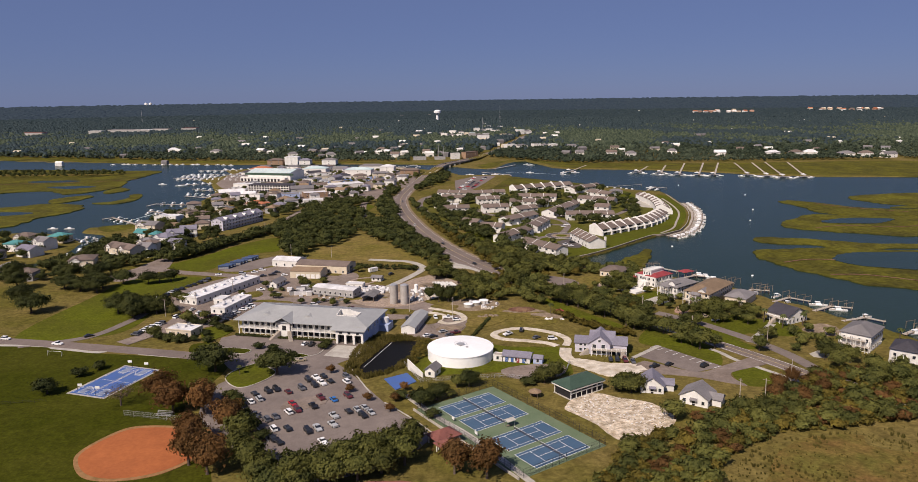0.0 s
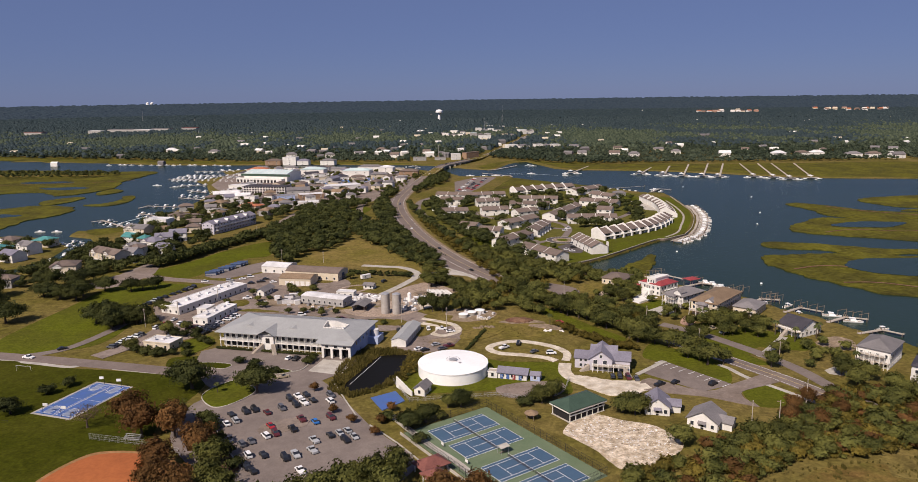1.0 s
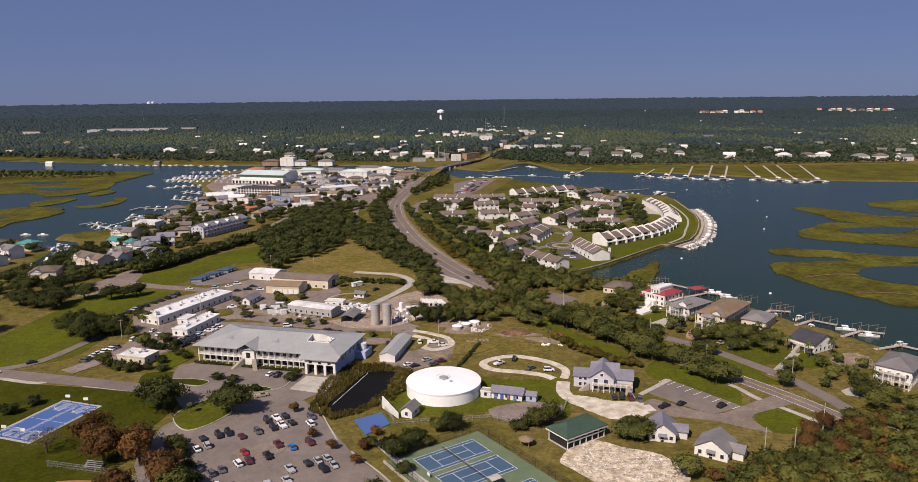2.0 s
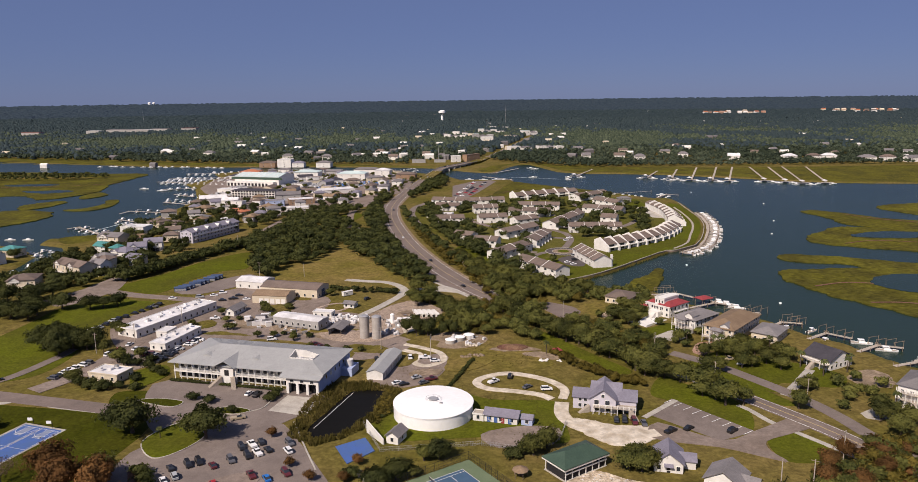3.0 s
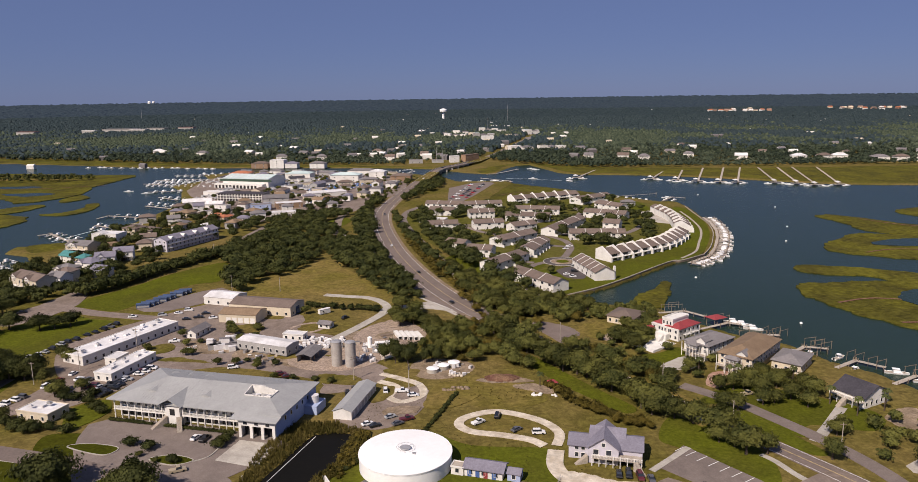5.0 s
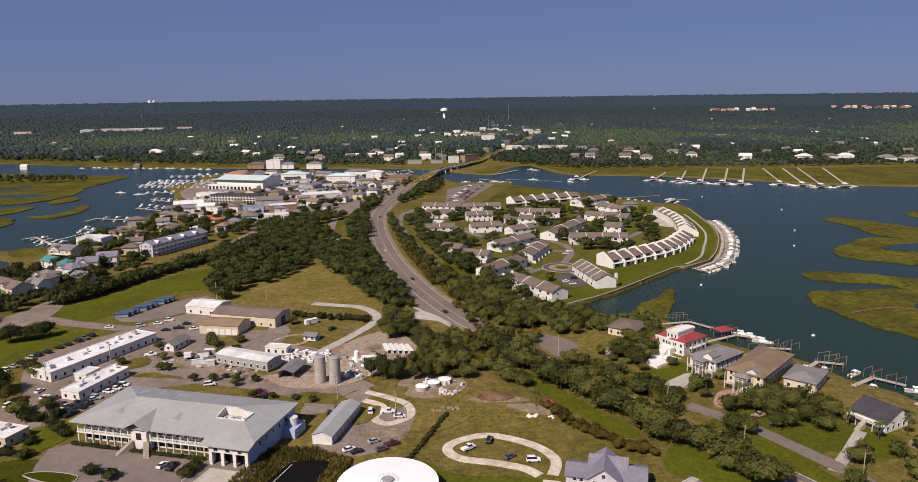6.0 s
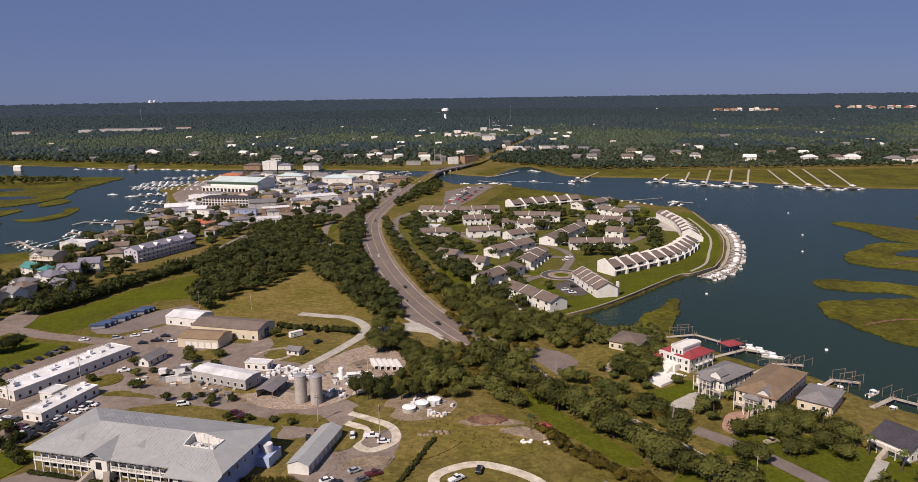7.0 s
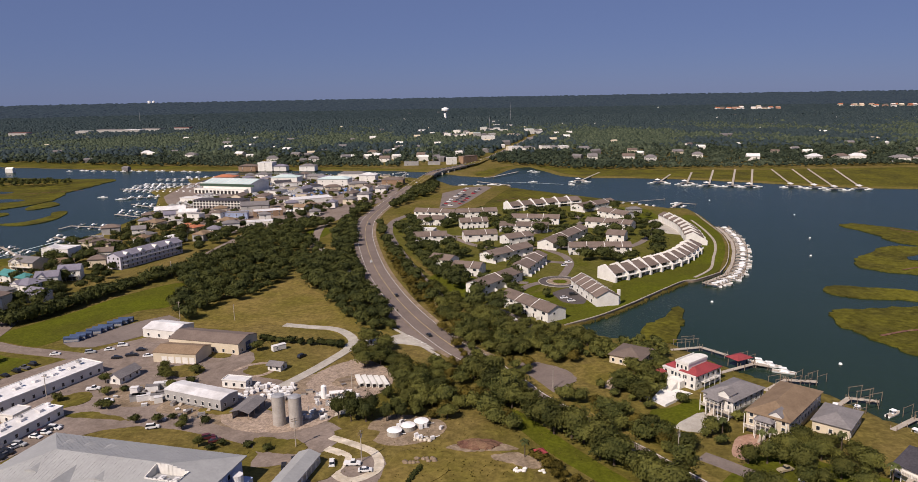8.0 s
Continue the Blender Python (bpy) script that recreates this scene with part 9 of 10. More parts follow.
# ---- boats, docks and buoys ----
def boat_proto(L, W, cabin):
    g = Geo()
    st = [(-L / 2, 0.46, 0.75), (-L * 0.1, 0.5, 0.75), (L * 0.25, 0.42, 0.85), (L * 0.42, 0.2, 0.98), (L / 2, 0.01, 1.05)]
    v = []
    for x, w, h in st:
        v += [(x, -W * w, h), (x, -W * w * 0.75, -0.1), (x, W * w * 0.75, -0.1), (x, W * w, h)]
    f = [(0, 3, 2, 1), (16, 17, 18, 19)]
    for i in range(4):
        a = i * 4
        f += [(a, a + 1, a + 5, a + 4), (a + 1, a + 2, a + 6, a + 5), (a + 2, a + 3, a + 7, a + 6)]
    g.add(v, f)
    deck = Geo()
    dv = [(x, s * W * w * 0.9, h - 0.12) for x, w, h in st for s in (-1, 1)]
    deck.add(dv, [(0, 1, 3, 2), (2, 3, 5, 4), (4, 5, 7, 6), (6, 7, 9, 8)])
    cab = Geo()
    if cabin:
        cab.add([(-L * 0.15, -W * 0.33, 0.6), (L * 0.22, -W * 0.3, 0.7), (L * 0.22, W * 0.3, 0.7), (-L * 0.15, W * 0.33, 0.6), (-L * 0.15, -W * 0.3, 1.9), (L * 0.08, -W * 0.26, 1.9), (L * 0.08, W * 0.26, 1.9), (-L * 0.15, W * 0.3, 1.9)],
                [(3, 2, 1, 0), (4, 5, 6, 7), (0, 1, 5, 4), (1, 2, 6, 5), (2, 3, 7, 6), (3, 0, 4, 7)])
    else:
        cab.box(-0.5, 0.5, -0.4, 0.4, 0.6, 1.5)
    top = Geo().box(-L * 0.2, L * 0.1, -W * 0.36, W * 0.36, 2.2, 2.3)
    for sx in (-L * 0.18, L * 0.08):
        for sy in (-W * 0.33, W * 0.33):
            top.beam((sx, sy, 0.6), (sx, sy, 2.2), 0.04, 4)
    motor = Geo().box(-L / 2 - 0.5, -L / 2, -0.3, 0.3, 0.1, 1.3)
    return [fix(q.mesh(n, M[m])) for n, q, m in (("hull", g, "tank_white"), ("deck", deck, "wood_pale"), ("cabin", cab, "tank_white"), ("hardtop", top, "tank_white"), ("motor", motor, "dark"))]


BOATS = [boat_proto(7.5, 2.5, False), boat_proto(9.5, 3.0, True), boat_proto(12.5, 3.8, True)]


def boat(x, y, heading, size, where, lift=0.0):
    ob = thing("boat", f"white {('open motorboat', 'cabin motorboat', 'large motor yacht')[size]} {where}", "boat", "boats", pose(x, y, WATER_Z - 0.1 + lift, 0, 0, heading))
    for me in (BOATS[size][:5] if y < 620 else BOATS[size][:3] if y < 900 else BOATS[size][0:3:2]):
        o = new(me.name.split(".")[0], me)
        o.parent = ob


def dock(label, pts, width=2.0, z=0.3, roof=None, piles=True):
    d = thing("dock", label, "dock", "docks")
    for i in range(len(pts) - 1):
        p, q = Vector(pts[i]), Vector(pts[i + 1])
        t = (q - p)
        n = Vector((-t.y, t.x)).normalized() * width / 2
        e = t.normalized() * width * 0.3
        p2, q2 = p - e, q + e
        dz = i * 0.004
        g = Geo().prism([tuple(p2 + n), tuple(p2 - n), tuple(q2 - n), tuple(q2 + n)], z - 0.2 - dz, z - dz)
        part("walkway", g, M["wood_pale"], d)
        if piles:
            k = max(1, int(t.length / (6.0 if p.y < 500 else 26)))
            for j in range(k + 1):
                c = p + t * (j / k)
                for s in (-1, 1):
                    part("pile", Geo().cyl(c.x + n.x * s * 1.05, c.y + n.y * s * 1.05, -3.2, z + (1.1 if j % 2 == 0 else 0.4), 0.16, 6), M["wood"], d)
    return d


def boat_lift(x, y, heading):
    d = thing("boat_lift", "timber boat lift with four tall piles", "boat lift", "boat lifts", pose(x, y, 0, 0, 0, heading))
    for sx in (-3, 3):
        for sy in (-2, 2):
            part("pile", Geo().cyl(sx, sy, -3.2, 2.6, 0.12, 6), M["wood"], d)
    for sy in (-2, 2):
        part("beam", Geo().box(-3.4, 3.4, sy - 0.07, sy + 0.07, 2.25, 2.45), M["wood"], d)


dock("wooden dock with piles behind the houses", [(122, 468), (136, 471), (144, 461)])
boat_lift(128, 474, 10)
dock("wooden dock with a red-roofed boathouse", [(134, 440), (152, 450), (157, 447)])
bh = thing("boathouse", "small open boathouse with red roof", "boathouse", at=pose(146, 451, 0.3, 0, 0, 28))
part("roof", Geo().hip(8, 6, 2.6, 1.2, 0.5, 0.15), M["roof_red"], bh)
for sx in (-3.6, 3.6):
    for sy in (-2.6, 2.6):
        part("post", Geo().cyl(sx, sy, -3.2, 2.6, 0.15, 6), M["wood"], bh)
dock("wooden dock with lifts behind the houses", [(146, 422), (158, 432), (169, 430)])
dock("wooden dock with lifts behind the houses", [(163, 404), (174, 414), (183, 411)])
dock("wooden dock with lifts behind the houses", [(176, 388), (188, 396), (196, 388)])
dock("wooden dock with lifts behind the houses", [(190, 370), (203, 378), (212, 374)])
dock("wooden dock with lifts behind the houses", [(196, 352), (210, 357), (216, 350)])
dock("wooden dock with lifts behind the houses", [(214, 330), (226, 338), (232, 332)])
for x, y, h in ((171, 433, 30), (183, 415, 20), (195, 392, 25), (211, 378, 20), (226, 342, 20), (162, 428, 30), (178, 408, 20)):
    boat_lift(x, y, h)
for x, y, h, s in ((156, 454, -20, 1), (159, 450, -20, 1), (162, 443, -25, 1), (166, 408, 60, 0), (173, 406, 50, 0), (183, 387, 40, 0), (199, 384, -20, 1), (205, 374, -20, 1), (184, 402, 30, 0), (222, 334, 10, 1), (212, 360, 10, 0)):
    boat(x, y, h, s, "moored at a wooden dock")

# curved marina below the townhouses
CURVE = [(173, 583), (193, 603), (207, 631), (221, 667), (231, 699), (238, 734), (241, 764)]
dock("curved timber marina walkway with finger piers", CURVE, 2.4)
wall_line = [(78, 505), (98, 520), (119, 541), (144, 569), (162, 588), (171, 591), (191, 608)]
bh_ = ribbon("bulkhead", wall_line, 0.7, 0.35, M["wood_pale"], "pale timber bulkhead along the lawn", thick=0.45)
ribbon("sheeting", wall_line, 0.5, -0.12, M["wood"], "", thick=1.8, parent=bh_)
scatter("shore_reeds", TUFT, [(x, y, WATER_Z, s_, t_) for x, y, z, s_, t_ in places([(x + trng.uniform(0, 2.2) + 0.5, y - trng.uniform(0, 2.2) - 0.5) for x, y in smooth(wall_line[:5], 60, False)], 0.3, 0.75, 90)], M["leaf_reed"], "olive reeds at the foot of the bulkhead", "reeds")
ribbon("bulkhead", [(191, 608), (204, 633), (218, 669), (228, 700), (235.5, 736), (238.5, 770), (244.5, 834)], 0.6, 0.35, M["wood_pale"], "pale timber bulkhead along the lawn", thick=2.2)
ribbon("boardwalk", [(171, 596), (188, 618), (201, 651), (212, 680), (221, 712), (227, 756), (230, 800)], 1.8, 0.12, M["wood_pale"], "pale boardwalk along the marina lawn")
ln = smooth(CURVE, 8, False)
fp = thing("finger_piers", "row of narrow timber finger piers", "dock")
for i in range(0, len(ln) - 1):
    a, b = ln[i], ln[min(i + 1, len(ln) - 1)]
    t = Vector((b[0] - a[0], b[1] - a[1])).normalized()
    n = Vector((t.y, -t.x))
    yaw = math.degrees(math.atan2(n.y, n.x))
    p = part("finger", Geo().box(0, 9, -0.5, 0.5, 0.05, 0.25), M["wood_pale"], fp)
    p.matrix_basis = pose(a[0], a[1], 0, 0, 0, yaw)
    for d in (1.0, 9.0):
        part("pile", Geo().cyl(a[0] + n.x * d, a[1] + n.y * d, -3.2, 2.0, 0.16, 6), M["wood"], fp)
    if i % 8 != 5:
        boat(a[0] + n.x * 6.0 + t.x * 1.9, a[1] + n.y * 6.0 + t.y * 1.9, yaw + 180 * (i % 2), crng.choice((0, 1, 1, 2)), "moored in the curved marina")
# small basin
dock("short timber dock of the small basin", [(232, 872), (250, 900), (262, 892)])
dock("timber breakwater of the small basin", [(176, 905), (240, 930)], 1.2)
for x, y, h in ((200, 905, 60), (206, 898, 60), (212, 893, 60), (218, 888, 60), (242, 892, 40), (248, 884, 40), (192, 912, 60)):
    boat(x, y, h, 1, "moored in the small basin")

# far shore piers
for a, b in (((216, 1196), (175, 1102)), ((309, 1160), (273, 1078)), ((344, 1179), (303, 1062)), ((383, 1205), (324, 1042)), ((416, 1209), (350, 1034)), ((440, 1206), (370, 1026)), ((466, 1202), (417, 1020)), ((494, 1198), (439, 1007)), ((518, 1203), (454, 990)), ((553, 1198), (484, 992))):
    d = thing("pier", "long narrow timber pier crossing the marsh", "pier", "far shore piers")
    p, q = Vector(a), Vector(b)
    n = Vector((-(q - p).y, (q - p).x)).normalized()
    part("walkway", Geo().prism([tuple(p + n * 1.3), tuple(p - n * 1.3), tuple(q - n * 1.3), tuple(q + n * 1.3)], 0.5, 0.8), M["wood_pale"], d)
    e = q - p
    for j in range(3):
        c = p + e * (j / 2)
        part("pile", Geo().cyl(c.x, c.y, -3, 0.6, 0.3, 6), M["wood"], d)
    part("head", Geo().box(q.x - 8, q.x + 8, q.y - 3, q.y + 3, 0.5, 0.82), M["wood_pale"], d)
    part("shelter", Geo().hip(5, 5, 3.2, 1.5, 0.5, 0.2, q.x - 3, q.y), M["roof_white"], d)
    for sx in (-2.2, 2.2):
        part("post", Geo().cyl(q.x - 3 + sx, q.y, 0.8, 3.2, 0.15, 5), M["wood"], d)
    boat(q.x + 7, q.y - 4, crng.uniform(-30, 30), 2, "tied to a far pier")
    boat(q.x - 11, q.y - 1, crng.uniform(-30, 30), 1, "tied to a far pier")
dock("timber fishing pier by the bridge", [(40, 1110), (78, 1072), (80, 1060)], 3)
dock("timber pier on the far shore", [(100, 1225), (62, 1165), (50, 1160)], 3)
for x, y, h in ((122, 1240, 10), (128, 1225, 10), (113, 1106, 0), (159, 1074, 120), (298, 1048, 0), (246, 905, 10), (-381, 666, 0), (-365, 665, 0), (-386, 997, 10), (-418, 1018, 0), (40, 1080, 0), (58, 1084, 0), (20, 1086, 0), (70, 1079, 30)):
    boat(x, y, h, 2 if y > 900 else 1, "lying on open water")

# left shore docks and boats
for pts in ([(-292, 735), (-330, 760)], [(-296, 800), (-345, 815), (-348, 800)], [(-300, 860), (-335, 880)], [(-318, 925), (-350, 950)], [(-306, 676), (-350, 720), (-356, 712)], [(-345, 1010), (-385, 1000)], [(-375, 1070), (-430, 1090)], [(-352, 1140), (-430, 1130)],
            [(-380, 1200), (-430, 1200)]):
    dock("wooden harbour dock with piles", pts, 2.6)
brng = random.Random(8)
for (x0, y0), (x1, y1), n in (((-320, 1055), (-425, 1085), 22), ((-330, 1095), (-430, 1118), 22), ((-330, 1130), (-425, 1140), 18), ((-360, 1195), (-430, 1195), 12), ((-330, 1215), (-400, 1225), 10), ((-300, 880), (-345, 905), 8), ((-310, 935), (-350, 955), 8), ((-296, 808), (-345, 820), 8),
                              ((-300, 740), (-335, 765), 6), ((-345, 1020), (-385, 1008), 8), ((-310, 690), (-352, 722), 9), ((-302, 590), (-330, 615), 7), ((-303, 520), (-304, 560), 4)):
    for i in range(n):
        t = (i + 0.5) / n
        x, y = x0 + (x1 - x0) * t, y0 + (y1 - y0) * t
        boat(x + brng.uniform(-1, 1), y + brng.uniform(-1, 1) + (7 if i % 2 else -7), brng.choice((80, 260)) + brng.uniform(-10, 10), brng.choice((1, 1, 2, 2)) if y > 1000 else brng.choice((0, 1)), "moored in the crowded harbour")
yard_boats = []
for i in range(760):
    u = brng.random()
    if u < 0.45:
        x, y = brng.uniform(-235, -175), brng.uniform(1000, 1085)
    elif u < 0.65:
        x, y = brng.uniform(-345, -230), brng.uniform(1085, 1180)
    elif u < 0.85:
        x, y = brng.uniform(-300, -60), brng.uniform(1140, 1235)
    else:
        x, y = brng.uniform(-300, -270), brng.uniform(920, 1030)
    yard_boats.append((x, y, 0.6, brng.uniform(0.5, 0.95), brng.choice((0, 1.57)) + brng.uniform(-0.3, 0.3)))
tri = []
for me in BOATS[1][:3]:
    me.calc_loop_triangles()
    tri.append((np.array([q.co[:] for q in me.vertices]), np.array([q.vertices[:] for q in me.loop_triangles])))
kv = np.concatenate([q[0] for q in tri])
kf = np.concatenate([q[1] + sum(len(r[0]) for r in tri[:i]) for i, q in enumerate(tri)])
scatter("stored_boats", [(kv, kf)], yard_boats, M["hull_grey"], "hundreds of white boats stored on land in the boatyard", "boats", True)
for i in range(17):
    x = -400 - i * 15 + brng.uniform(-9, 9)
    boat(x, 1308 + i * 3.0 + brng.uniform(-7, 7), brng.uniform(-20, 20), 1, "moored along the far bank")
for x, y in ((166, 547), (272, 658), (335, 828), (246, 846), (287, 925), (190, 452), (300, 720)):
    b = thing("buoy", "small white mooring buoy on the water", "buoy", "buoys", pose(x, y, WATER_Z, 0, 0, 0))
    part("float", Geo().cyl(0, 0, -0.3, 0.6, 0.9, 10, 0.6), M["tank_white"], b)
    part("ring", Geo().cyl(0, 0, 0.6, 0.9, 0.2, 8), M["steel"], b)


# ---- poles, fences, clutter ----
def pole(x, y, h=11.0, arms=1, lamp=False):
    p = thing("utility_pole", "weathered wooden utility pole with cross-arm", "pole", "utility poles", pose(x, y, 0, 0, 0, crng.uniform(0, 180)))
    part("shaft", Geo().cyl(0, 0, -0.3, h, 0.19, 8, 0.13), M["wood_pale"], p)
    for i in range(arms):
        part("cross_arm", Geo().box(-1.2, 1.2, -0.07, 0.07, h - 0.7 - i * 0.8, h - 0.55 - i * 0.8), M["wood"], p)
    if arms > 1:
        part("transformer", Geo().cyl(0.35, 0, h - 2.6, h - 1.6, 0.25, 10), M["steel"], p)


for x, y, h, a in ((96.4, 367.8, 11, 2), (63.3, 426.3, 9, 1), (-28.5, 379.1, 11, 2), (-4.8, 369.1, 11, 2), (-169.3, 619, 10, 1), (-125.3, 522.8, 10, 1), (104.4, 254.7, 10, 1), (113.9, 254.4, 10, 1), (131.3, 270.8, 11, 1), (-16, 420, 10, 1), (-138, 421, 10, 1),
                   (-150, 392, 10, 1), (-162, 378, 10, 1), (-95, 520, 9, 1), (112, 334, 10, 1), (142, 318, 9, 1)):
    pole(x, y, h, a)


def fence(name, label, pts, h, gap, mesh_mat="steel", rails=2, infill=False):
    f = thing(name, label, "fence")
    for i in range(len(pts) - 1):
        p, q = Vector(pts[i]), Vector(pts[i + 1])
        n = max(1, int((q - p).length / gap))
        for j in range(n + 1):
            c = p.lerp(q, j / n)
            part("post", Geo().cyl(c.x, c.y, 0, h, 0.05, 5), M[mesh_mat], f)
        for r in range(rails):
            z = h * (r + 1) / rails - 0.05
            part("rail", Geo().beam((p.x, p.y, z), (q.x, q.y, z), 0.035, 4), M[mesh_mat], f)
        if infill:
            k = int((q - p).length / 0.6)
            g = Geo()
            for j in range(k):
                c = p.lerp(q, j / k)
                g.beam((c.x, c.y, 0.05), (c.x, c.y, h), 0.012, 3)
            for r in range(6):
                z = h * (r + 0.5) / 6
                g.beam((p.x, p.y, z), (q.x, q.y, z), 0.012, 3)
            part("mesh", g, M[mesh_mat], f)


fence("court_fence", "tall dark chain-link fence around the tennis courts", [tc(-7.2, -4), tc(28.8, -4), tc(28.8, 58.3), tc(-7.2, 58.3), tc(-7.2, -4)], 3.2, 3.0, "dark", 3, True)
fence("wire_fence", "chain-link fence around the storage tank", [(16, 284), (-18, 280), (-26, 300)], 1.8, 3.0, "steel", 2, True)
fence("wire_fence", "chain-link fence beside the terrace", [(16, 284), (28, 280), (44, 290), (47, 300)], 1.8, 3.0, "steel", 2, True)
for x, y in ((-1, 243), (7, 231)):
    b = thing("notice_board", "small white board on the court fence", "board", at=pose(x - 3.5, y, 0, 0, 0, -57))
    part("panel", Geo().box(-0.8, 0.8, -0.04, 0.04, 0.8, 1.8), M["paint_white"], b)
    part("post", Geo().box(-0.05, 0.05, 0.05, 0.12, 0, 1.8), M["wood"], b)
# low white wall beside the tennis path
cw = thing("court_wall", "low pale concrete wall beside the tennis courts", "wall")
for i in range(12):
    a, b = Vector(tc(-8.6, -4 + i * 5.2)), Vector(tc(-8.6, 1.0 + i * 5.2))
    n = Vector(tc(-9.6, 0)) - Vector(tc(-9.2, 0))
    part("panel", Geo().prism([tuple(a), tuple(b), tuple(b + n), tuple(a + n)], 0, 0.9), M["concrete"], cw)
# red tent, white rubble heaps
rt = thing("canopy_tent", "small red canopy tent on the grass", "tent", at=pose(53, 371, 0, 0, 0, 20))
part("canopy", Geo().hip(3.4, 3.4, 2.1, 1.0, 0.1, 0.12), M["roof_red"], rt)
for sx in (-1.6, 1.6):
    for sy in (-1.6, 1.6):
        part("leg", Geo().cyl(sx, sy, 0, 2.1, 0.04, 5), M["steel"], rt)


def heap(name, label, category, pts, s, material, seed):
    """Loose lumps lying in a heap, each a piece of its own."""
    h = thing(name, label, category)
    g = np.random.default_rng(seed)
    for x, y in pts:
        bv, bf = ICO0
        d = bv * (1 + g.uniform(-0.25, 0.25, (len(bv), 1))) * [s * g.uniform(0.7, 1.3), s * g.uniform(0.7, 1.3), s * 0.6]
        o = new("lump", mesh_arrays("lump", d, bf, M[material]))
        o.parent = h
        o.matrix_basis = pose(x, y, s * 0.3)


hr = random.Random(4)
heap("rubble_heap", "heap of white concrete rubble on grass", "rubble", [(46 + hr.uniform(-2, 2), 363 + hr.uniform(-1, 1)) for _ in range(9)], 0.8, "wall_white", 1)
heap("rubble_heap", "small heap of white bags", "rubble", [(52.5 + hr.uniform(-1.2, 1.2), 362 + hr.uniform(-1, 1)) for _ in range(5)], 0.6, "wall_white", 2)
patch("soil", [(22, 378), (30, 383), (40, 382), (47, 377), (40, 376), (30, 375.5)], 0.06, M["dirt"], "bare trodden soil round the mound", n=8, rough=2.2)
patch("soil", [(36, 372), (46, 374), (54, 367), (48, 365), (40, 368)], 0.065, M["dirt"], "streak of bare soil in the worn grass", n=8, rough=2)
sm = thing("soil_mound", "broad low mound of dark red soil", "soil", at=pose(33, 379.5, 0))
mv, mf = ico(2)
part("mound", Geo().add([(x * 7.5 * (1 + 0.5 * noise.noise(Vector((x * 2, y * 2, 3)))), y * 3.4 * (1 + 0.5 * noise.noise(Vector((x * 2.5, y * 2, 8)))), max(z, 0) * 1.9 * (1 + 0.4 * noise.noise(Vector((x * 3, y * 3, 1)))) - 0.1) for x, y, z in mv], [tuple(q) for q in mf]), M["mulch"], sm)
heap("soil_heap", "low heap of dark red soil", "soil", [(33 + hr.uniform(-4, 4), 378 + hr.uniform(-2, 2)) for _ in range(14)], 0.8, "mulch", 3)
heap("debris_heap", "heap of pale stones beside the tanks", "rubble", [(14 + hr.uniform(-3, 3), 384 + hr.uniform(-1.5, 1.5)) for _ in range(10)], 0.8, "sand", 4)
heap("debris_heap", "brush heap beside the loop", "rubble", [(14 + hr.uniform(-5, 5), 369 + hr.uniform(-1.5, 1.5)) for _ in range(16)], 1.0, "dirt", 5)
# pipes, bins and machines of the works yard
for i in range(44):
    x, y = hr.uniform(-62, -40), hr.uniform(418, 432)
    o = thing("wrapped_pallet", "white wrapped pallet stacked in the yard", "pallet", "yard pallets", pose(x, y, 0, 0, 0, hr.uniform(-20, 20)))
    part("base", Geo().box(-0.9, 0.9, -0.7, 0.7, 0, 0.15), M["wood"], o)
    hh = hr.uniform(0.9, 1.7)
    part("load", Geo().hip(1.5, 1.1, 0.15, 0.25, 0.1, hh), M["roof_white"], o)
for i in range(26):
    x, y = hr.uniform(-30, -14), hr.uniform(400, 420)
    if x < -22 or y > 412:
        o = thing("plant_machine", "white and grey pump or pipe unit in the yard", "machine", "yard machines", pose(x, y, 0, 0, 0, hr.uniform(0, 180)))
        part("skid", Geo().box(-1.4, 1.4, -0.8, 0.8, 0, 0.25), M["steel"], o)
        part("drum", Geo().beam((-1.1, 0, 1.0), (1.1, 0, 1.0), 0.7, 10), M["roof_white"], o)
        part("box", Geo().box(0.4, 1.3, -0.7, 0.7, 0.25, 1.9), M["roof_white" if i % 3 else "steel"], o)
        part("pipe", Geo().beam((-1.2, 0.6, 0.3), (-1.2, 0.6, hr.uniform(1.8, 3.2)), 0.12, 6), M["steel"], o)
cyl = thing("upright_tank", "small upright white tank in the yard", "tank", at=pose(-27, 419, 0))
part("shell", Geo().cyl(0, 0, 0, 5.0, 1.1, 16), M["tank_white"], cyl)
part("cap", Geo().cyl(0, 0, 5.0, 5.5, 1.1, 16, 0.3), M["tank_white"], cyl)
rk = thing("pipe_rack", "steel rack of white pipes in the yard", "pipe rack", at=pose(-20, 417, 0, 0, 0, 10))
for i in range(4):
    part("upright", Geo().box(-4 + i * 2.6, -3.8 + i * 2.6, -1.4, 1.4, 0, 3.4), M["steel"], rk)
for i in range(7):
    part("pipe", Geo().beam((-4.4, -1.2 + i * 0.4, 3.5), (4.4, -1.2 + i * 0.4, 3.5), 0.17, 6), M["roof_white"], rk)
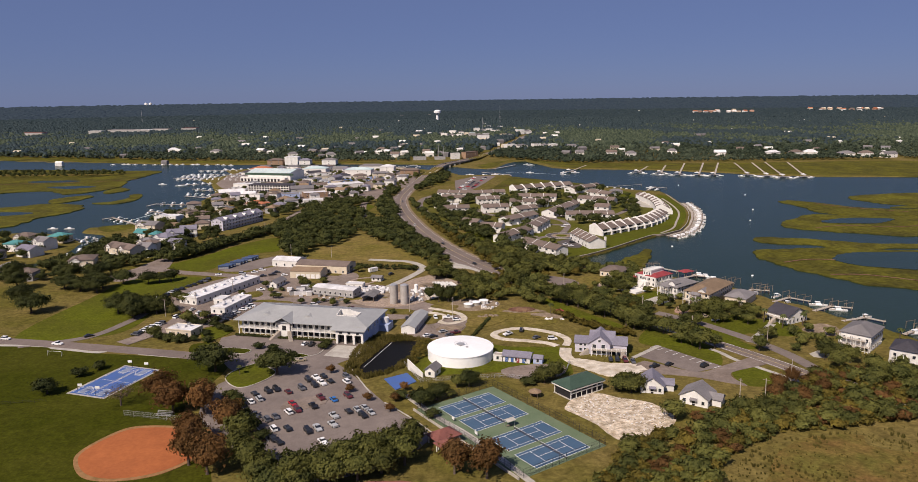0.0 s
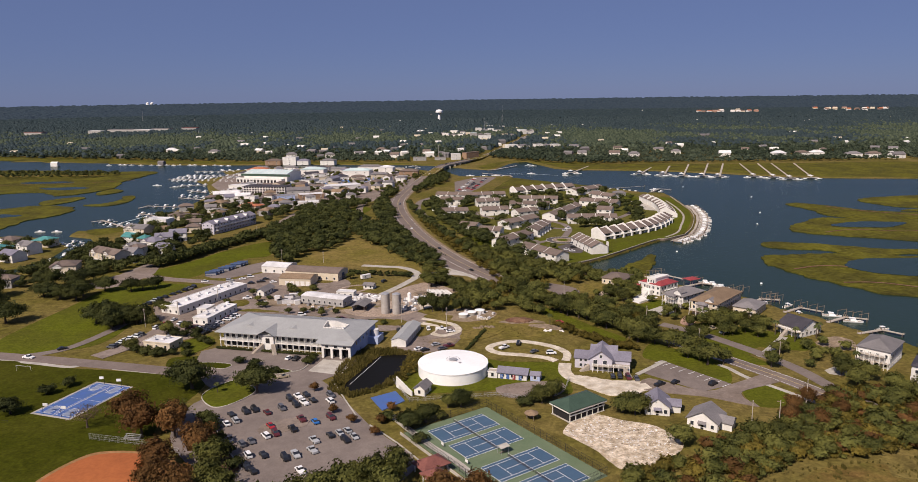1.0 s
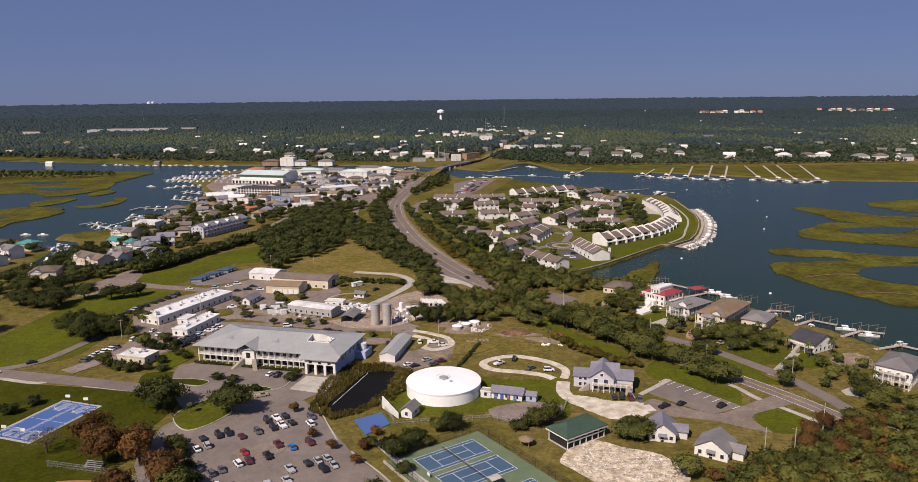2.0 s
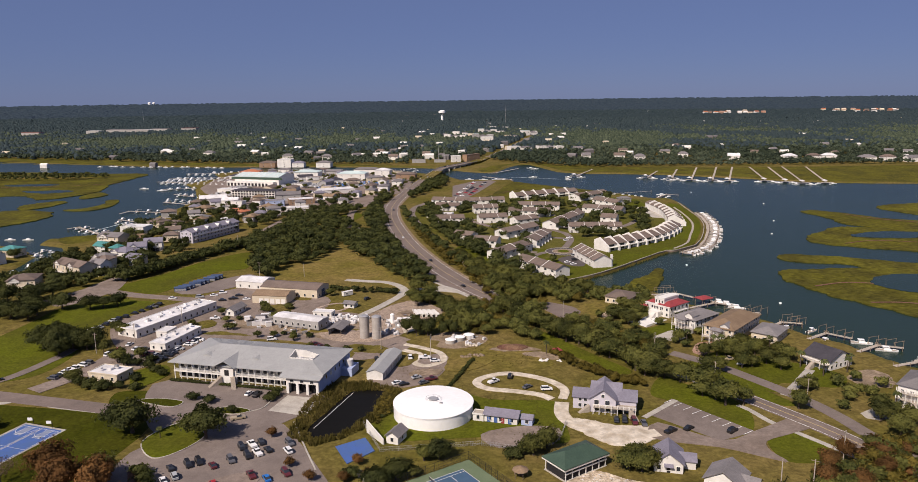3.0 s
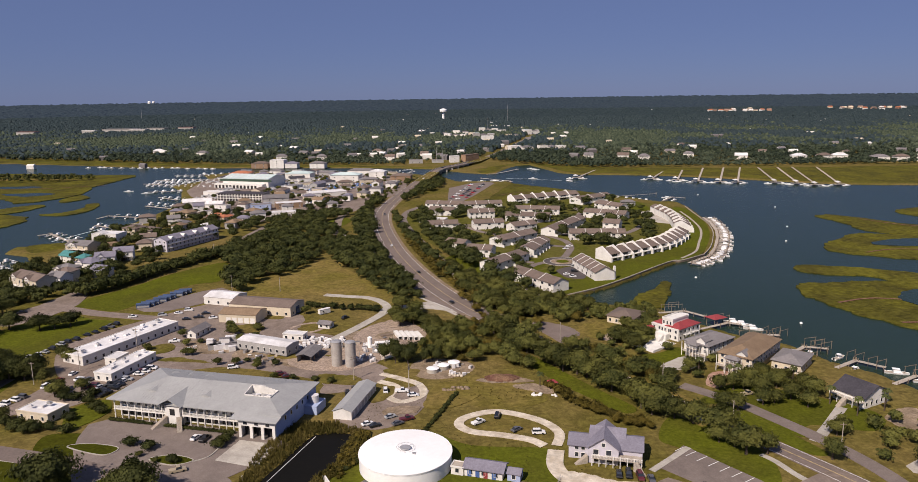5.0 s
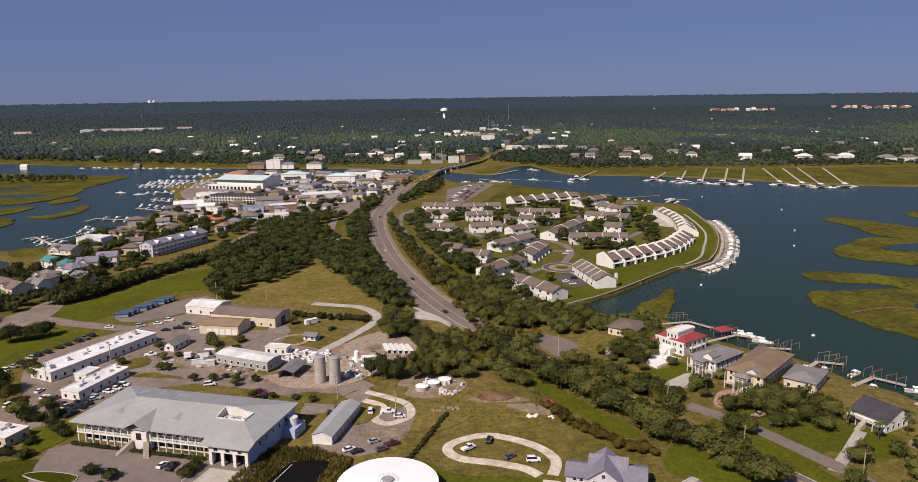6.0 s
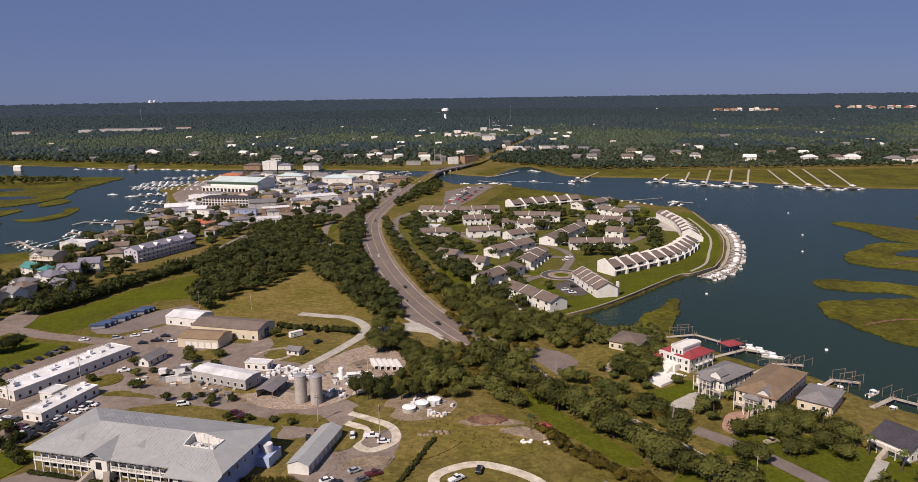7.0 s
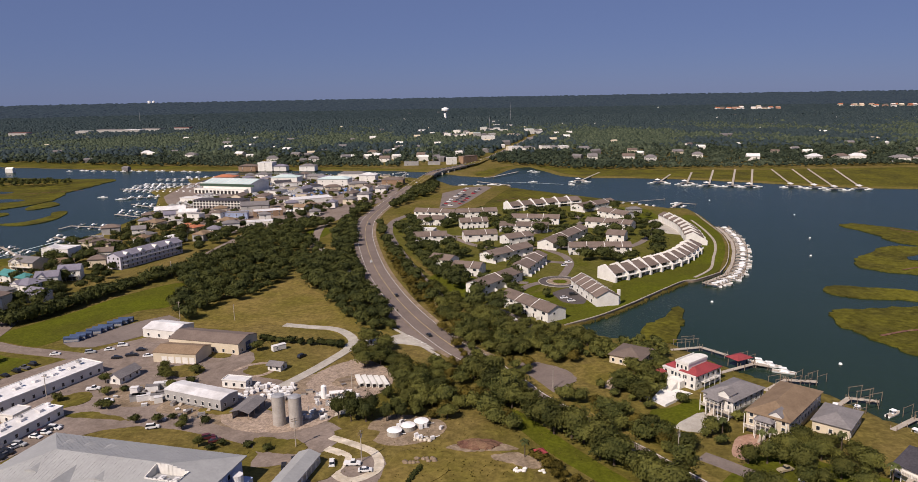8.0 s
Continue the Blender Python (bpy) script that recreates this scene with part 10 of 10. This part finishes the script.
for i in range(9):
    x, y = -98 + hr.uniform(-9, 9), 424 + hr.uniform(-8, 8)
    o = thing("storage_box", "grey and white storage container in the yard", "container", "yard containers", pose(x, y, 0, 0, 0, 15 + hr.uniform(-10, 10)))
    L_ = hr.choice((3, 5, 6))
    part("body", Geo().box(-L_ / 2, L_ / 2, -1.2, 1.2, 0, 2.5), M[hr.choice(("wall_white", "wall_grey", "roof_white"))], o)
    part("lid", Geo().box(-L_ / 2 - 0.1, L_ / 2 + 0.1, -1.3, 1.3, 2.504, 2.6), M[hr.choice(("roof_white", "roof_grey"))], o)
# bleachers and backstop at the ball field
bl = thing("bleachers", "small grey metal bleacher beside the ball field", "bleachers", at=pose(-113, 252, 0, 0, 0, -10))
for i in range(4):
    part("step", Geo().box(-3, 3, -1 + i * 0.6, -0.5 + i * 0.6, 0.35 * i + 0.3, 0.35 * i + 0.36), M["steel"], bl)
    part("support", Geo().box(-2.8, -2.7, -1 + i * 0.6, -0.6 + i * 0.6, 0, 0.35 * i + 0.3).box(2.7, 2.8, -1 + i * 0.6, -0.6 + i * 0.6, 0, 0.35 * i + 0.3), M["steel"], bl)
fence("backstop", "chain-link backstop fence of the ball field", [(-128, 252), (-120, 250), (-104, 246), (-92, 240)], 2.4, 3.0, "steel", 3, True)
fence("field_fence", "thin field fence across the lawn", [(-200, 262), (-165, 266)], 1.2, 4.0, "dark", 2)
goal = thing("soccer_goal", "white football goal on the lawn", "goal", at=pose(-190, 318, 0, 0, 0, -10))
part("frame", Geo().beam((-3.6, 0, 0), (-3.6, 0, 2.4), 0.06).beam((3.6, 0, 0), (3.6, 0, 2.4), 0.06).beam((-3.6, 0, 2.4), (3.6, 0, 2.4), 0.06), M["paint_white"], goal)
part("net", Geo().beam((-3.6, 1.5, 0), (-3.6, 0, 2.4), 0.02).beam((3.6, 1.5, 0), (3.6, 0, 2.4), 0.02).beam((-3.6, 1.5, 0), (3.6, 1.5, 0), 0.02), M["paint_white"], goal)
# boom across the pond
bm_ = thing("pond_boom", "thin white boom across the dark pond", "boom")
part("float", Geo().beam((-43.6, 298, 0.12), (-34.2, 329, 0.12), 0.12, 5), M["paint_white"], bm_)
part("weight", Geo().box(-43.8, -43.4, 297.6, 298.2, 0.05, 0.3), M["concrete"], bm_)
# pale buildings scattered through the distant forest
frng = random.Random(21)
NEAR_SPECKS = [(-468, 1800), (-352, 1658), (-248, 1729), (-195, 1454), (-140, 1482), (-114, 2318), (-420, 1560), (-300, 1520), (-560, 1900), (330, 1500), (470, 1620), (620, 1480), (250, 1560), (780, 1600), (560, 1420), (690, 1380), (830, 1390), (400, 1450)]


def far_building(x, y, s, hh, wall, top):
    o = thing("far_building", "pale building among the distant trees", "building", "distant buildings", pose(x, y, float(far_rise(x, y)), 0, 0, frng.uniform(-40, 40)))
    part("wall", Geo().gable_wall(s, s * 0.6, -1, hh, s * 0.16), M[wall], o)
    part("roof", Geo().gable(s, s * 0.6, hh, s * 0.16, 0.6, 0.5), M[top], o)


for x, y in NEAR_SPECKS:
    far_building(x, y, frng.uniform(12, 20), 8.5, frng.choice(("wall_white", "wall_cream")), frng.choice(("roof_grey", "roof_taupe", "roof_white")))
# low halls on the left, pale brick estates on the right
for x, y, L_, W_, top in ((-1440, 2500, 70, 24, "roof_maroon"), (-1190, 2640, 130, 40, "roof_grey"), (-1260, 2560, 50, 24, "roof_white"), (-1080, 2680, 70, 26, "roof_grey"), (-1110, 2600, 60, 26, "roof_white"), (-990, 2720, 60, 22, "roof_maroon")):
    o = thing("far_hall", "long low flat building among the distant trees", "building", "distant halls", pose(x, y, float(far_rise(x, y)), 0, 0, -12))
    part("wall", Geo().box(-L_ / 2, L_ / 2, -W_ / 2, W_ / 2, -2, 14), M["wall_grey"], o)
    part("roof", Geo().box(-L_ / 2 - 0.6, L_ / 2 + 0.6, -W_ / 2 - 0.6, W_ / 2 + 0.6, 14.004, 15), M[top], o)
for (ax, ay), (bx, by), n in (((1206, 3675), (1471, 3641), 13), ((1781, 3657), (2060, 3430), 15)):
    for i in range(n):
        t = (i + 0.5) / n
        x, y = ax + (bx - ax) * t, ay + (by - ay) * t + frng.uniform(-70, 70)
        o = thing("estate_block", "pale brick estate block with reddish roof on cleared earth", "building", "estate blocks", pose(x, y, float(far_rise(x, y)), 0, 0, frng.uniform(-15, 15)))
        part("wall", Geo().gable_wall(20, 16, -2, 14 + frng.uniform(-3, 3), 4), M[frng.choice(("red_earth", "wall_cream", "wall_white"))], o)
        part("roof", Geo().gable(20, 16, 14.5, 4, 0.6, 0.6), M[frng.choice(("red_earth", "roof_tile", "roof_taupe"))], o)
for dx in (-14, 14):
    o = thing("far_tank", "white storage tank on the horizon", "tank", "far tanks", pose(-1930 + dx, 4618, float(far_rise(-1930, 4618)) + 3))
    part("shell", Geo().cyl(0, 0, -3, 16, 9, 16), M["tank_white"], o)
    part("roof", Geo().cyl(0, 0, 16, 19, 9, 16, 2), M["tank_white"], o)


# ---- dense shore town and harbour ----
OCC = [((a[0] + b[0]) / 2, (a[1] + b[1]) / 2 + r[2] / 2 if len(r) > 2 else 0, math.dist(a, b) / 2 + 5) for r in LEFT + HARB for a, b in [r[:2]]] + [(-201, 663, 24), (-195, 640, 14), (-190, 690, 14), (-270, 1053, 36), (-240, 1045, 24), (-300, 1060, 24)]
drng = random.Random(90)


def clear(x, y, r):
    return all((x - a) ** 2 + (y - b) ** 2 > (r + c) ** 2 for a, b, c in OCC)


def off_road(x, y, r, lines):
    for line in lines:
        for (x0, y0), (x1, y1) in zip(line, line[1:]):
            ex, ey = x1 - x0, y1 - y0
            t = min(max(((x - x0) * ex + (y - y0) * ey) / (ex * ex + ey * ey), 0), 1)
            if (x - x0 - t * ex) ** 2 + (y - y0 - t * ey) ** 2 < r * r:
                return False
    return True


STREETS = [[(-260, 470), (-225, 492), (-190, 474)], [(-225, 492), (-218, 530), (-206, 562), (-188, 606), (-172, 650), (-166, 720), (-160, 790)], [(-92, 700), (-104, 786), (-99, 866), (-92, 905)], MAIN]
SHORE_TOWN = [(-288, 690), (-262, 640), (-236, 640), (-225, 700), (-178, 720), (-172, 800), (-120, 850), (-110, 915), (-190, 930), (-282, 900), (-288, 760)]
HARBOUR = [(-292, 935), (-180, 930), (-110, 915), (-80, 960), (-64, 1080), (-80, 1170), (-150, 1205), (-330, 1215), (-345, 1150), (-300, 1090), (-230, 1090), (-232, 1000)]
for poly, gap, n0, kinds in ((SHORE_TOWN, 21, 101, (("shore_house", "house", "near the water", "shore houses"),)), (HARBOUR, 25, 102, (("harbour_building", "building", "by the boatyard", "harbour buildings"),))):
    for x, y in fill(poly, gap, n0):
        L_, W_ = (drng.uniform(10, 15), drng.uniform(9, 11)) if poly is SHORE_TOWN else (drng.uniform(12, 24), drng.uniform(10, 14))
        if not clear(x, y, L_ / 2 - 1) or not off_road(x, y, L_ / 2 + 6, STREETS):
            continue
        nm, cat, where, grp = kinds[0]
        top = drng.choice(("roof_taupe", "roof_grey", "roof_brown", "roof_grey", "roof_lilac") if poly is SHORE_TOWN else ("roof_white", "roof_grey", "roof_taupe", "roof_grey", "roof_lilac", "roof_grey", "roof_dark"))
        wall = drng.choice(("wall_cream", "wall_white", "wall_white", "wall_grey"))
        rf_ = drng.choice(("hip", "gable", "hip", "flat"))
        H_ = drng.uniform(3.6, 6.8)
        house(nm, f"{WALLS[wall]} building with {NAMES[top]} {rf_} roof {where}", cat, x, y, drng.choice((-14, 20, 76)) + drng.uniform(-8, 8), L_, W_, H_, rf_, 2.4, wall, top, 2 if H_ > 5.4 else 1, 9.0, group=grp, sides="f")
        OCC.append((x, y, L_ / 2))
# low houses at the lower left shore
for x, y in fill([(-330, 470), (-285, 460), (-262, 480), (-275, 510), (-300, 500)], 19, 103) + fill([(-480, 520), (-400, 480), (-345, 470), (-360, 520), (-420, 570)], 24, 104):
    if clear(x, y, 6):
        top, wall = drng.choice(("roof_grey", "roof_taupe", "roof_dark", "roof_lilac")), drng.choice(("wall_cream", "wall_white", "wall_grey"))
        house("shore_house", f"{WALLS[wall]} house with {NAMES[top]} hip roof near the water", "house", x, y, drng.uniform(-30, 10), 13, 10, 5.6, "hip", 2.6, wall, top, 2, 4.0, group="shore houses", sides="f")
        OCC.append((x, y, 7))
town_trees = [q for q in fill(SHORE_TOWN, 10.5, 110) + fill([(-330, 450), (-240, 470), (-240, 520), (-300, 500), (-345, 470)], 7.5, 111) + fill([(-480, 500), (-345, 455), (-340, 530), (-400, 600), (-470, 590)], 11, 113)
              + fill([(-300, 500), (-225, 500), (-205, 600), (-215, 640), (-262, 640), (-292, 600)], 9, 114) if clear(*q, 2.0) and off_road(*q, 6.5, STREETS)]
scatter("town_trees", MID, places(town_trees, 0.7, 1.25, 112), M["leaf_oak"], "dark green oaks and palms among the shore houses", "woods")
yard_trees = [q for q in fill(HARBOUR, 13, 120) if clear(*q, 2) and off_road(*q, 8, STREETS)] + fill([(-110, 905), (-60, 900), (-40, 1000), (-30, 1120), (-60, 1130), (-66, 1040), (-84, 960)], 8, 121)
yard_trees = [q for q in yard_trees if off_road(*q, 11, [MAIN])]
scatter("harbour_trees", MID, places(yard_trees, 0.5, 0.95, 122), M["leaf_wood"], "green trees between the harbour yards", "woods")
# crowded car parks round the harbour
for colour in ("white", "grey", "blue", "silver"):
    _, _, body, glass, top, wheel = PROTO.get((colour, "suv")) or car_proto(colour, "suv")
    vv, ff, k = [], [], 0
    for me in (body, glass, top):
        me.calc_loop_triangles()
        vv.append(np.array([q.co[:] for q in me.vertices]))
        ff.append(np.array([q.vertices[:] for q in me.loop_triangles]) + k)
        k += len(vv[-1])
    lot = []
    for (x0, y0), (dx, dy), (ex, ey), n, m in (((-182, 985), (2.9, 0.6), (-2, 9), 16, 7), ((-150, 1000), (2.9, 0.5), (-1, 10), 20, 6), ((-205, 940), (3, 0.8), (0, 9), 12, 4), ((-250, 1100), (3, 0.6), (0, 10), 24, 5), ((-160, 880), (3, 1), (0, 9), 10, 3)):
        for i in range(n):
            for j in range(m):
                if drng.random() < 0.19:
                    x, y = x0 + dx * i + ex * j, y0 + dy * i + ey * j
                    if clear(x, y, 1.0):
                        lot.append((x, y, 0.2, 1.0, 1.5 + drng.uniform(-0.1, 0.1)))
    scatter("parked_cars", [(np.concatenate(vv), np.concatenate(ff))], lot, CAR[colour], f"rows of {colour} cars in the crowded harbour yards", "cars", True)

# ---- works yard details ----
for pts, key, lab in (([(-104, 452), (-92, 456), (-84, 448), (-94, 442)], "ground", "patch of weeds in the yard"), ([(-134, 420), (-124, 426), (-120, 416), (-130, 408)], "ground", "patch of weeds in the yard"),
                      ([(-70, 412), (-60, 410), (-58, 404), (-70, 405)], "meadow", "trodden dry grass in the yard"), ([(-150, 452), (-140, 460), (-134, 452), (-144, 444)], "meadow", "trodden dry grass in the yard"),
                      ([(-96, 478), (-84, 474), (-80, 464), (-94, 468)], "ground", "grass verge beside the long hall"), ([(-44, 386), (-30, 384), (-26, 374), (-40, 376)], "ground", "grass verge beside the yard"),
                      ([(-24, 440), (-6, 440), (-10, 430), (-24, 430)], "dirt", "pinkish bare soil by the culvert sections"), ([(-20, 368), (-12, 372), (-14, 360), (-20, 358)], "ground", "rough grass by the turning loop"),
                      ([(2, 354), (8, 374), (20, 374), (22, 362), (12, 352)], "meadow", "dry trodden grass by the sandy loop"), ([(-12, 352), (-2, 354), (0, 348), (-10, 345)], "dirt", "bare gravel by the long shed")):
    patch("verge" if key != "dirt" else "soil", pts, 0.09, M[key], lab, n=6, rough=2.5)
for key, s, pts in (("wood", 0.55, [(-104, 452), (-97, 440), (-88, 446), (-122, 436), (-116, 424), (-132, 418), (-92, 430), (-74, 398), (-62, 380), (-92, 398)]), ("bush", 1.0, [(-101, 443), (-110, 428), (-86, 436), (-80, 402), (-66, 398), (-45, 380), (-38, 377), (-146, 456), (-138, 448)]),
                    ("cedar", 0.9, [(0, 398), (5, 399), (3, 402)]), ("wood", 0.75, [(10, 404), (16, 410), (4, 410), (-2, 418), (22, 400), (26, 408)])):
    for x, y in pts:
        plant(key, x, y, s * drng.uniform(0.85, 1.15))
front = [(-113 + 50 * i / 60, 344.6 - 16 * 50 / 66.5 * i / 60 - 1.0) for i in range(60) if not 20 < i < 27]
scatter("veranda_hedge", SHR, places(front, 0.4, 0.6, 130), M["leaf_oak"], "clipped dark hedge below the veranda", "hedge")
hr2 = random.Random(44)
for i in range(34):
    x, y = hr2.choice(((-104, 424), (-90, 418), (-66, 414), (-36, 420), (-22, 426), (-76, 404)))
    x, y = x + hr2.uniform(-7, 7), y + hr2.uniform(-5, 5)
    o = thing("crate", "weathered timber or grey metal crate in the yard", "crate", "yard crates", pose(x, y, 0.1, 0, 0, hr2.uniform(0, 90)))
    s = hr2.uniform(0.7, 1.4)
    part("body", Geo().box(-s, s, -0.6, 0.6, 0, s * 0.9), M[hr2.choice(("wood", "wood_pale", "wall_grey", "steel", "roof_white"))], o)
    part("lid", Geo().box(-s - 0.06, s + 0.06, -0.66, 0.66, s * 0.9 + 0.003, s * 0.9 + 0.1), M[hr2.choice(("wood", "roof_grey", "roof_white"))], o)
for i in range(14):
    x, y = hr2.uniform(4, 20), hr2.uniform(384, 398)
    o = thing("treatment_unit", "white pump cabinet with pipework by the tanks", "machine", "treatment units", pose(x, y, 0.05, 0, 0, hr2.uniform(0, 90)))
    part("cabinet", Geo().box(-0.7, 0.7, -0.5, 0.5, 0, hr2.uniform(1.0, 2.2)), M["roof_white"], o)
    part("pipe", Geo().beam((0.7, 0, 0.5), (hr2.uniform(1.8, 3.2), 0, 0.5), 0.14, 6), M["roof_white"], o)

# stones and debris strewn over the sand lot
LOT = [(38, 254), (49, 266), (60, 261), (71, 255), (75, 246), (73, 239), (64, 231), (54, 228), (46, 241)]
gs = np.random.default_rng(140)
STONE = [(ICO0[0] * (1 + gs.uniform(-0.35, 0.35, (12, 1))) * [0.5, 0.4, 0.22], ICO0[1]) for i in range(4)]
for key, n0, lab in (("sand", 141, "pale broken stones strewn over the sand lot"), ("dirt", 142, "brown clods strewn over the sand lot"), ("roof_white", 143, "white shell pieces strewn over the sand lot")):
    scatter("stones", STONE, [(x, y, 0.08, s_ * s_, t_) for x, y, z, s_, t_ in places(loose(LOT, 420, n0), 0.35, 0.95, n0)], M[key], lab, "stones")
# brush and branches lying beside the loop
brush = loose([(4, 358), (8, 378), (24, 380), (40, 376), (48, 362), (30, 354), (18, 356)], 120, 150)
scatter("brush", TUFT, [(x, y, z, s_ * 0.22, t_) for x, y, z, s_, t_ in places(brush, 0.5, 1.2, 151)], M["leaf_shrub"], "low weeds and brush on the bare ground", "weeds")
rough_grass = [q for q in loose([(-24, 340), (0, 400), (60, 395), (90, 345), (76, 300), (46, 276), (20, 276), (-24, 270), (-30, 262)], 1500, 152)
               if off_road(*q, 4.2, [[(48, 306), (47, 318), (51, 330), (44, 341), (30, 348), (19, 344), (15.5, 338), (20, 332), (31, 329), (42, 324), (48, 314)], [(48, 318), (46.5, 308), (49, 300), (55, 294), (63, 290), (78, 292)]])
               and math.hypot(q[0] + 1.2, q[1] - 309.3) > 17]
scatter("rough_grass", TUFT, [(x, y, z, s_ * 0.14, t_) for x, y, z, s_, t_ in places(rough_grass, 0.6, 1.3, 153)], M["leaf_reed"], "tussocks of rough grass", "grass")
for x, y, h in ((133, 478, 10), (151, 456, 28), (154, 430, 20), (166, 434, 40), (180, 418, 15), (170, 402, 20), (190, 400, 30), (205, 382, 20)):
    boat_lift(x, y, h)
for ob in [q for q in bpy.data.objects if q.name.startswith("office_block")]:
    pts = [v.co for c in ob.children if c.name.startswith("roof") for v in c.data.vertices]
    x1, y1, z1 = (max(p[i] for p in pts) for i in range(3))
    n = max(2, int(y1 / 4))
    for i in range(n):
        y = -y1 + 2 * y1 * (i + hr2.uniform(0.15, 0.85)) / n
        x, q = hr2.uniform(-0.5, 0.5) * x1, hr2.uniform(0.5, 1.1)
        part("roof_unit", Geo().box(x - q, x + q, y - 0.7 * q, y + 0.7 * q, z1 + 0.004, z1 + q).cyl(x, y, z1 + q, z1 + q + 0.2, 0.4 * q, 10), M["steel" if i % 2 else "roof_white"], ob)
# trees between the road and the waterside houses
for px_, py_ in ((132.5, 360.6), (134.8, 353.2), (142.4, 356.5), (145.7, 349.4), (141.8, 367.8), (115.4, 350.3), (114.1, 359.7), (118.6, 346.9), (145.1, 327), (135.3, 310.4), (136.6, 304.2), (164.6, 308.6), (132, 369.8), (112.6, 367.3), (108.8, 372.1), (152.8, 359.9), (95.1, 381.5), (92.4, 387.6), (101.7, 375.5)):
    plant("wood", px_, py_, drng.uniform(0.75, 1.05))
# white stop marks where the yard street meets the causeway
stops = new("stop_marking")
tagged(stops, "row of white painted bars at the road mouth", "marking", "", "structure")
for i in range(8):
    t = i / 7
    x, y = 0.2 + (10.4 - 0.2) * t, 491.5 + (477.2 - 491.5) * t
    part("bar", Geo().box(-0.6, 0.6, -0.25, 0.25, 0.3, 0.32), M["paint_white"], stops).matrix_basis = pose(x, y, 0, 0, 0, 20)
for key, s, pts in (("oak", 0.95, [(-191.9, 399.4), (-179.6, 390.1), (-168.8, 382.7), (-177.5, 374.1), (-186, 395)]), ("wood", 0.75, [(-158.6, 378.3), (-146.7, 370.1), (-139, 372), (-191.3, 407.2)]), ("bush", 1.5, [(-143, 366), (-136, 362), (-130, 364), (-150, 340), (-145, 338), (-139, 337)])):
    for x, y in pts:
        plant(key, x, y, s * drng.uniform(0.85, 1.1))
# things standing on the grass plot and by the culvert sections
tr_ = thing("caravan", "white box caravan parked on the grass plot", "caravan", at=pose(-59, 473, 0.06, 0, 0, 40))
part("body", Geo().box(-3.2, 3.2, -1.2, 1.2, 0.5, 2.9), M["wall_white"], tr_)
part("roof", Geo().gable(6.4, 2.4, 2.9, 0.25, 0.1, 0.08), M["roof_white"], tr_)
for xx in (-0.9, 0.9):
    for yy in (-1.1, 1.1):
        part("wheel", Geo().beam((xx, yy - 0.1, 0.35), (xx, yy + 0.1, 0.35), 0.35, 12), M["tyre"], tr_)
window(tr_, -1.2, -1.2, 1.5, 0, 1.0, 0.7)
put_car(-46, 463.5, 60, "black", "on the grass plot")
tb_ = thing("timber_stack", "stack of dark red-brown timber beams on bare ground", "timber", at=pose(-20.5, 437, 0.1, 0, 0, 25))
for i in range(9):
    y0_, z0_ = -2.6 + 0.56 * (i % 6) + (0.28 if i > 5 else 0), 0.406 if i > 5 else 0.004
    part("beam", Geo().box(-4.2 + 0.1 * (i % 3), 4.1, y0_, y0_ + 0.5, z0_, z0_ + 0.4), M["wood"], tb_)
for i in range(4):
    part("bearer", Geo().box(-3.6 + i * 2.3, -3.3 + i * 2.3, -2.8, 3.0, -0.1, 0.002), M["mulch"], tb_)
# cars between the office blocks
for i, (x, y) in enumerate([(-142.2, 378.7), (-140.4, 381.0), (-145.3, 382.4), (-137.4, 374.1), (-135.9, 376.1), (-131.8, 373.5), (-129.4, 376.0), (-126.1, 374.4), (-124.8, 374.9), (-124.9, 380.2), (-122.7, 390.9), (-120.7, 392.8), (-119.2, 394.5), (-130.3, 367.9), (-126.6, 366.2)]):
    put_car(x, y, 62 + (i % 3) * 4, ("black", "grey", "white", "maroon", "black", "silver", "black")[i % 7], "beside the office blocks")
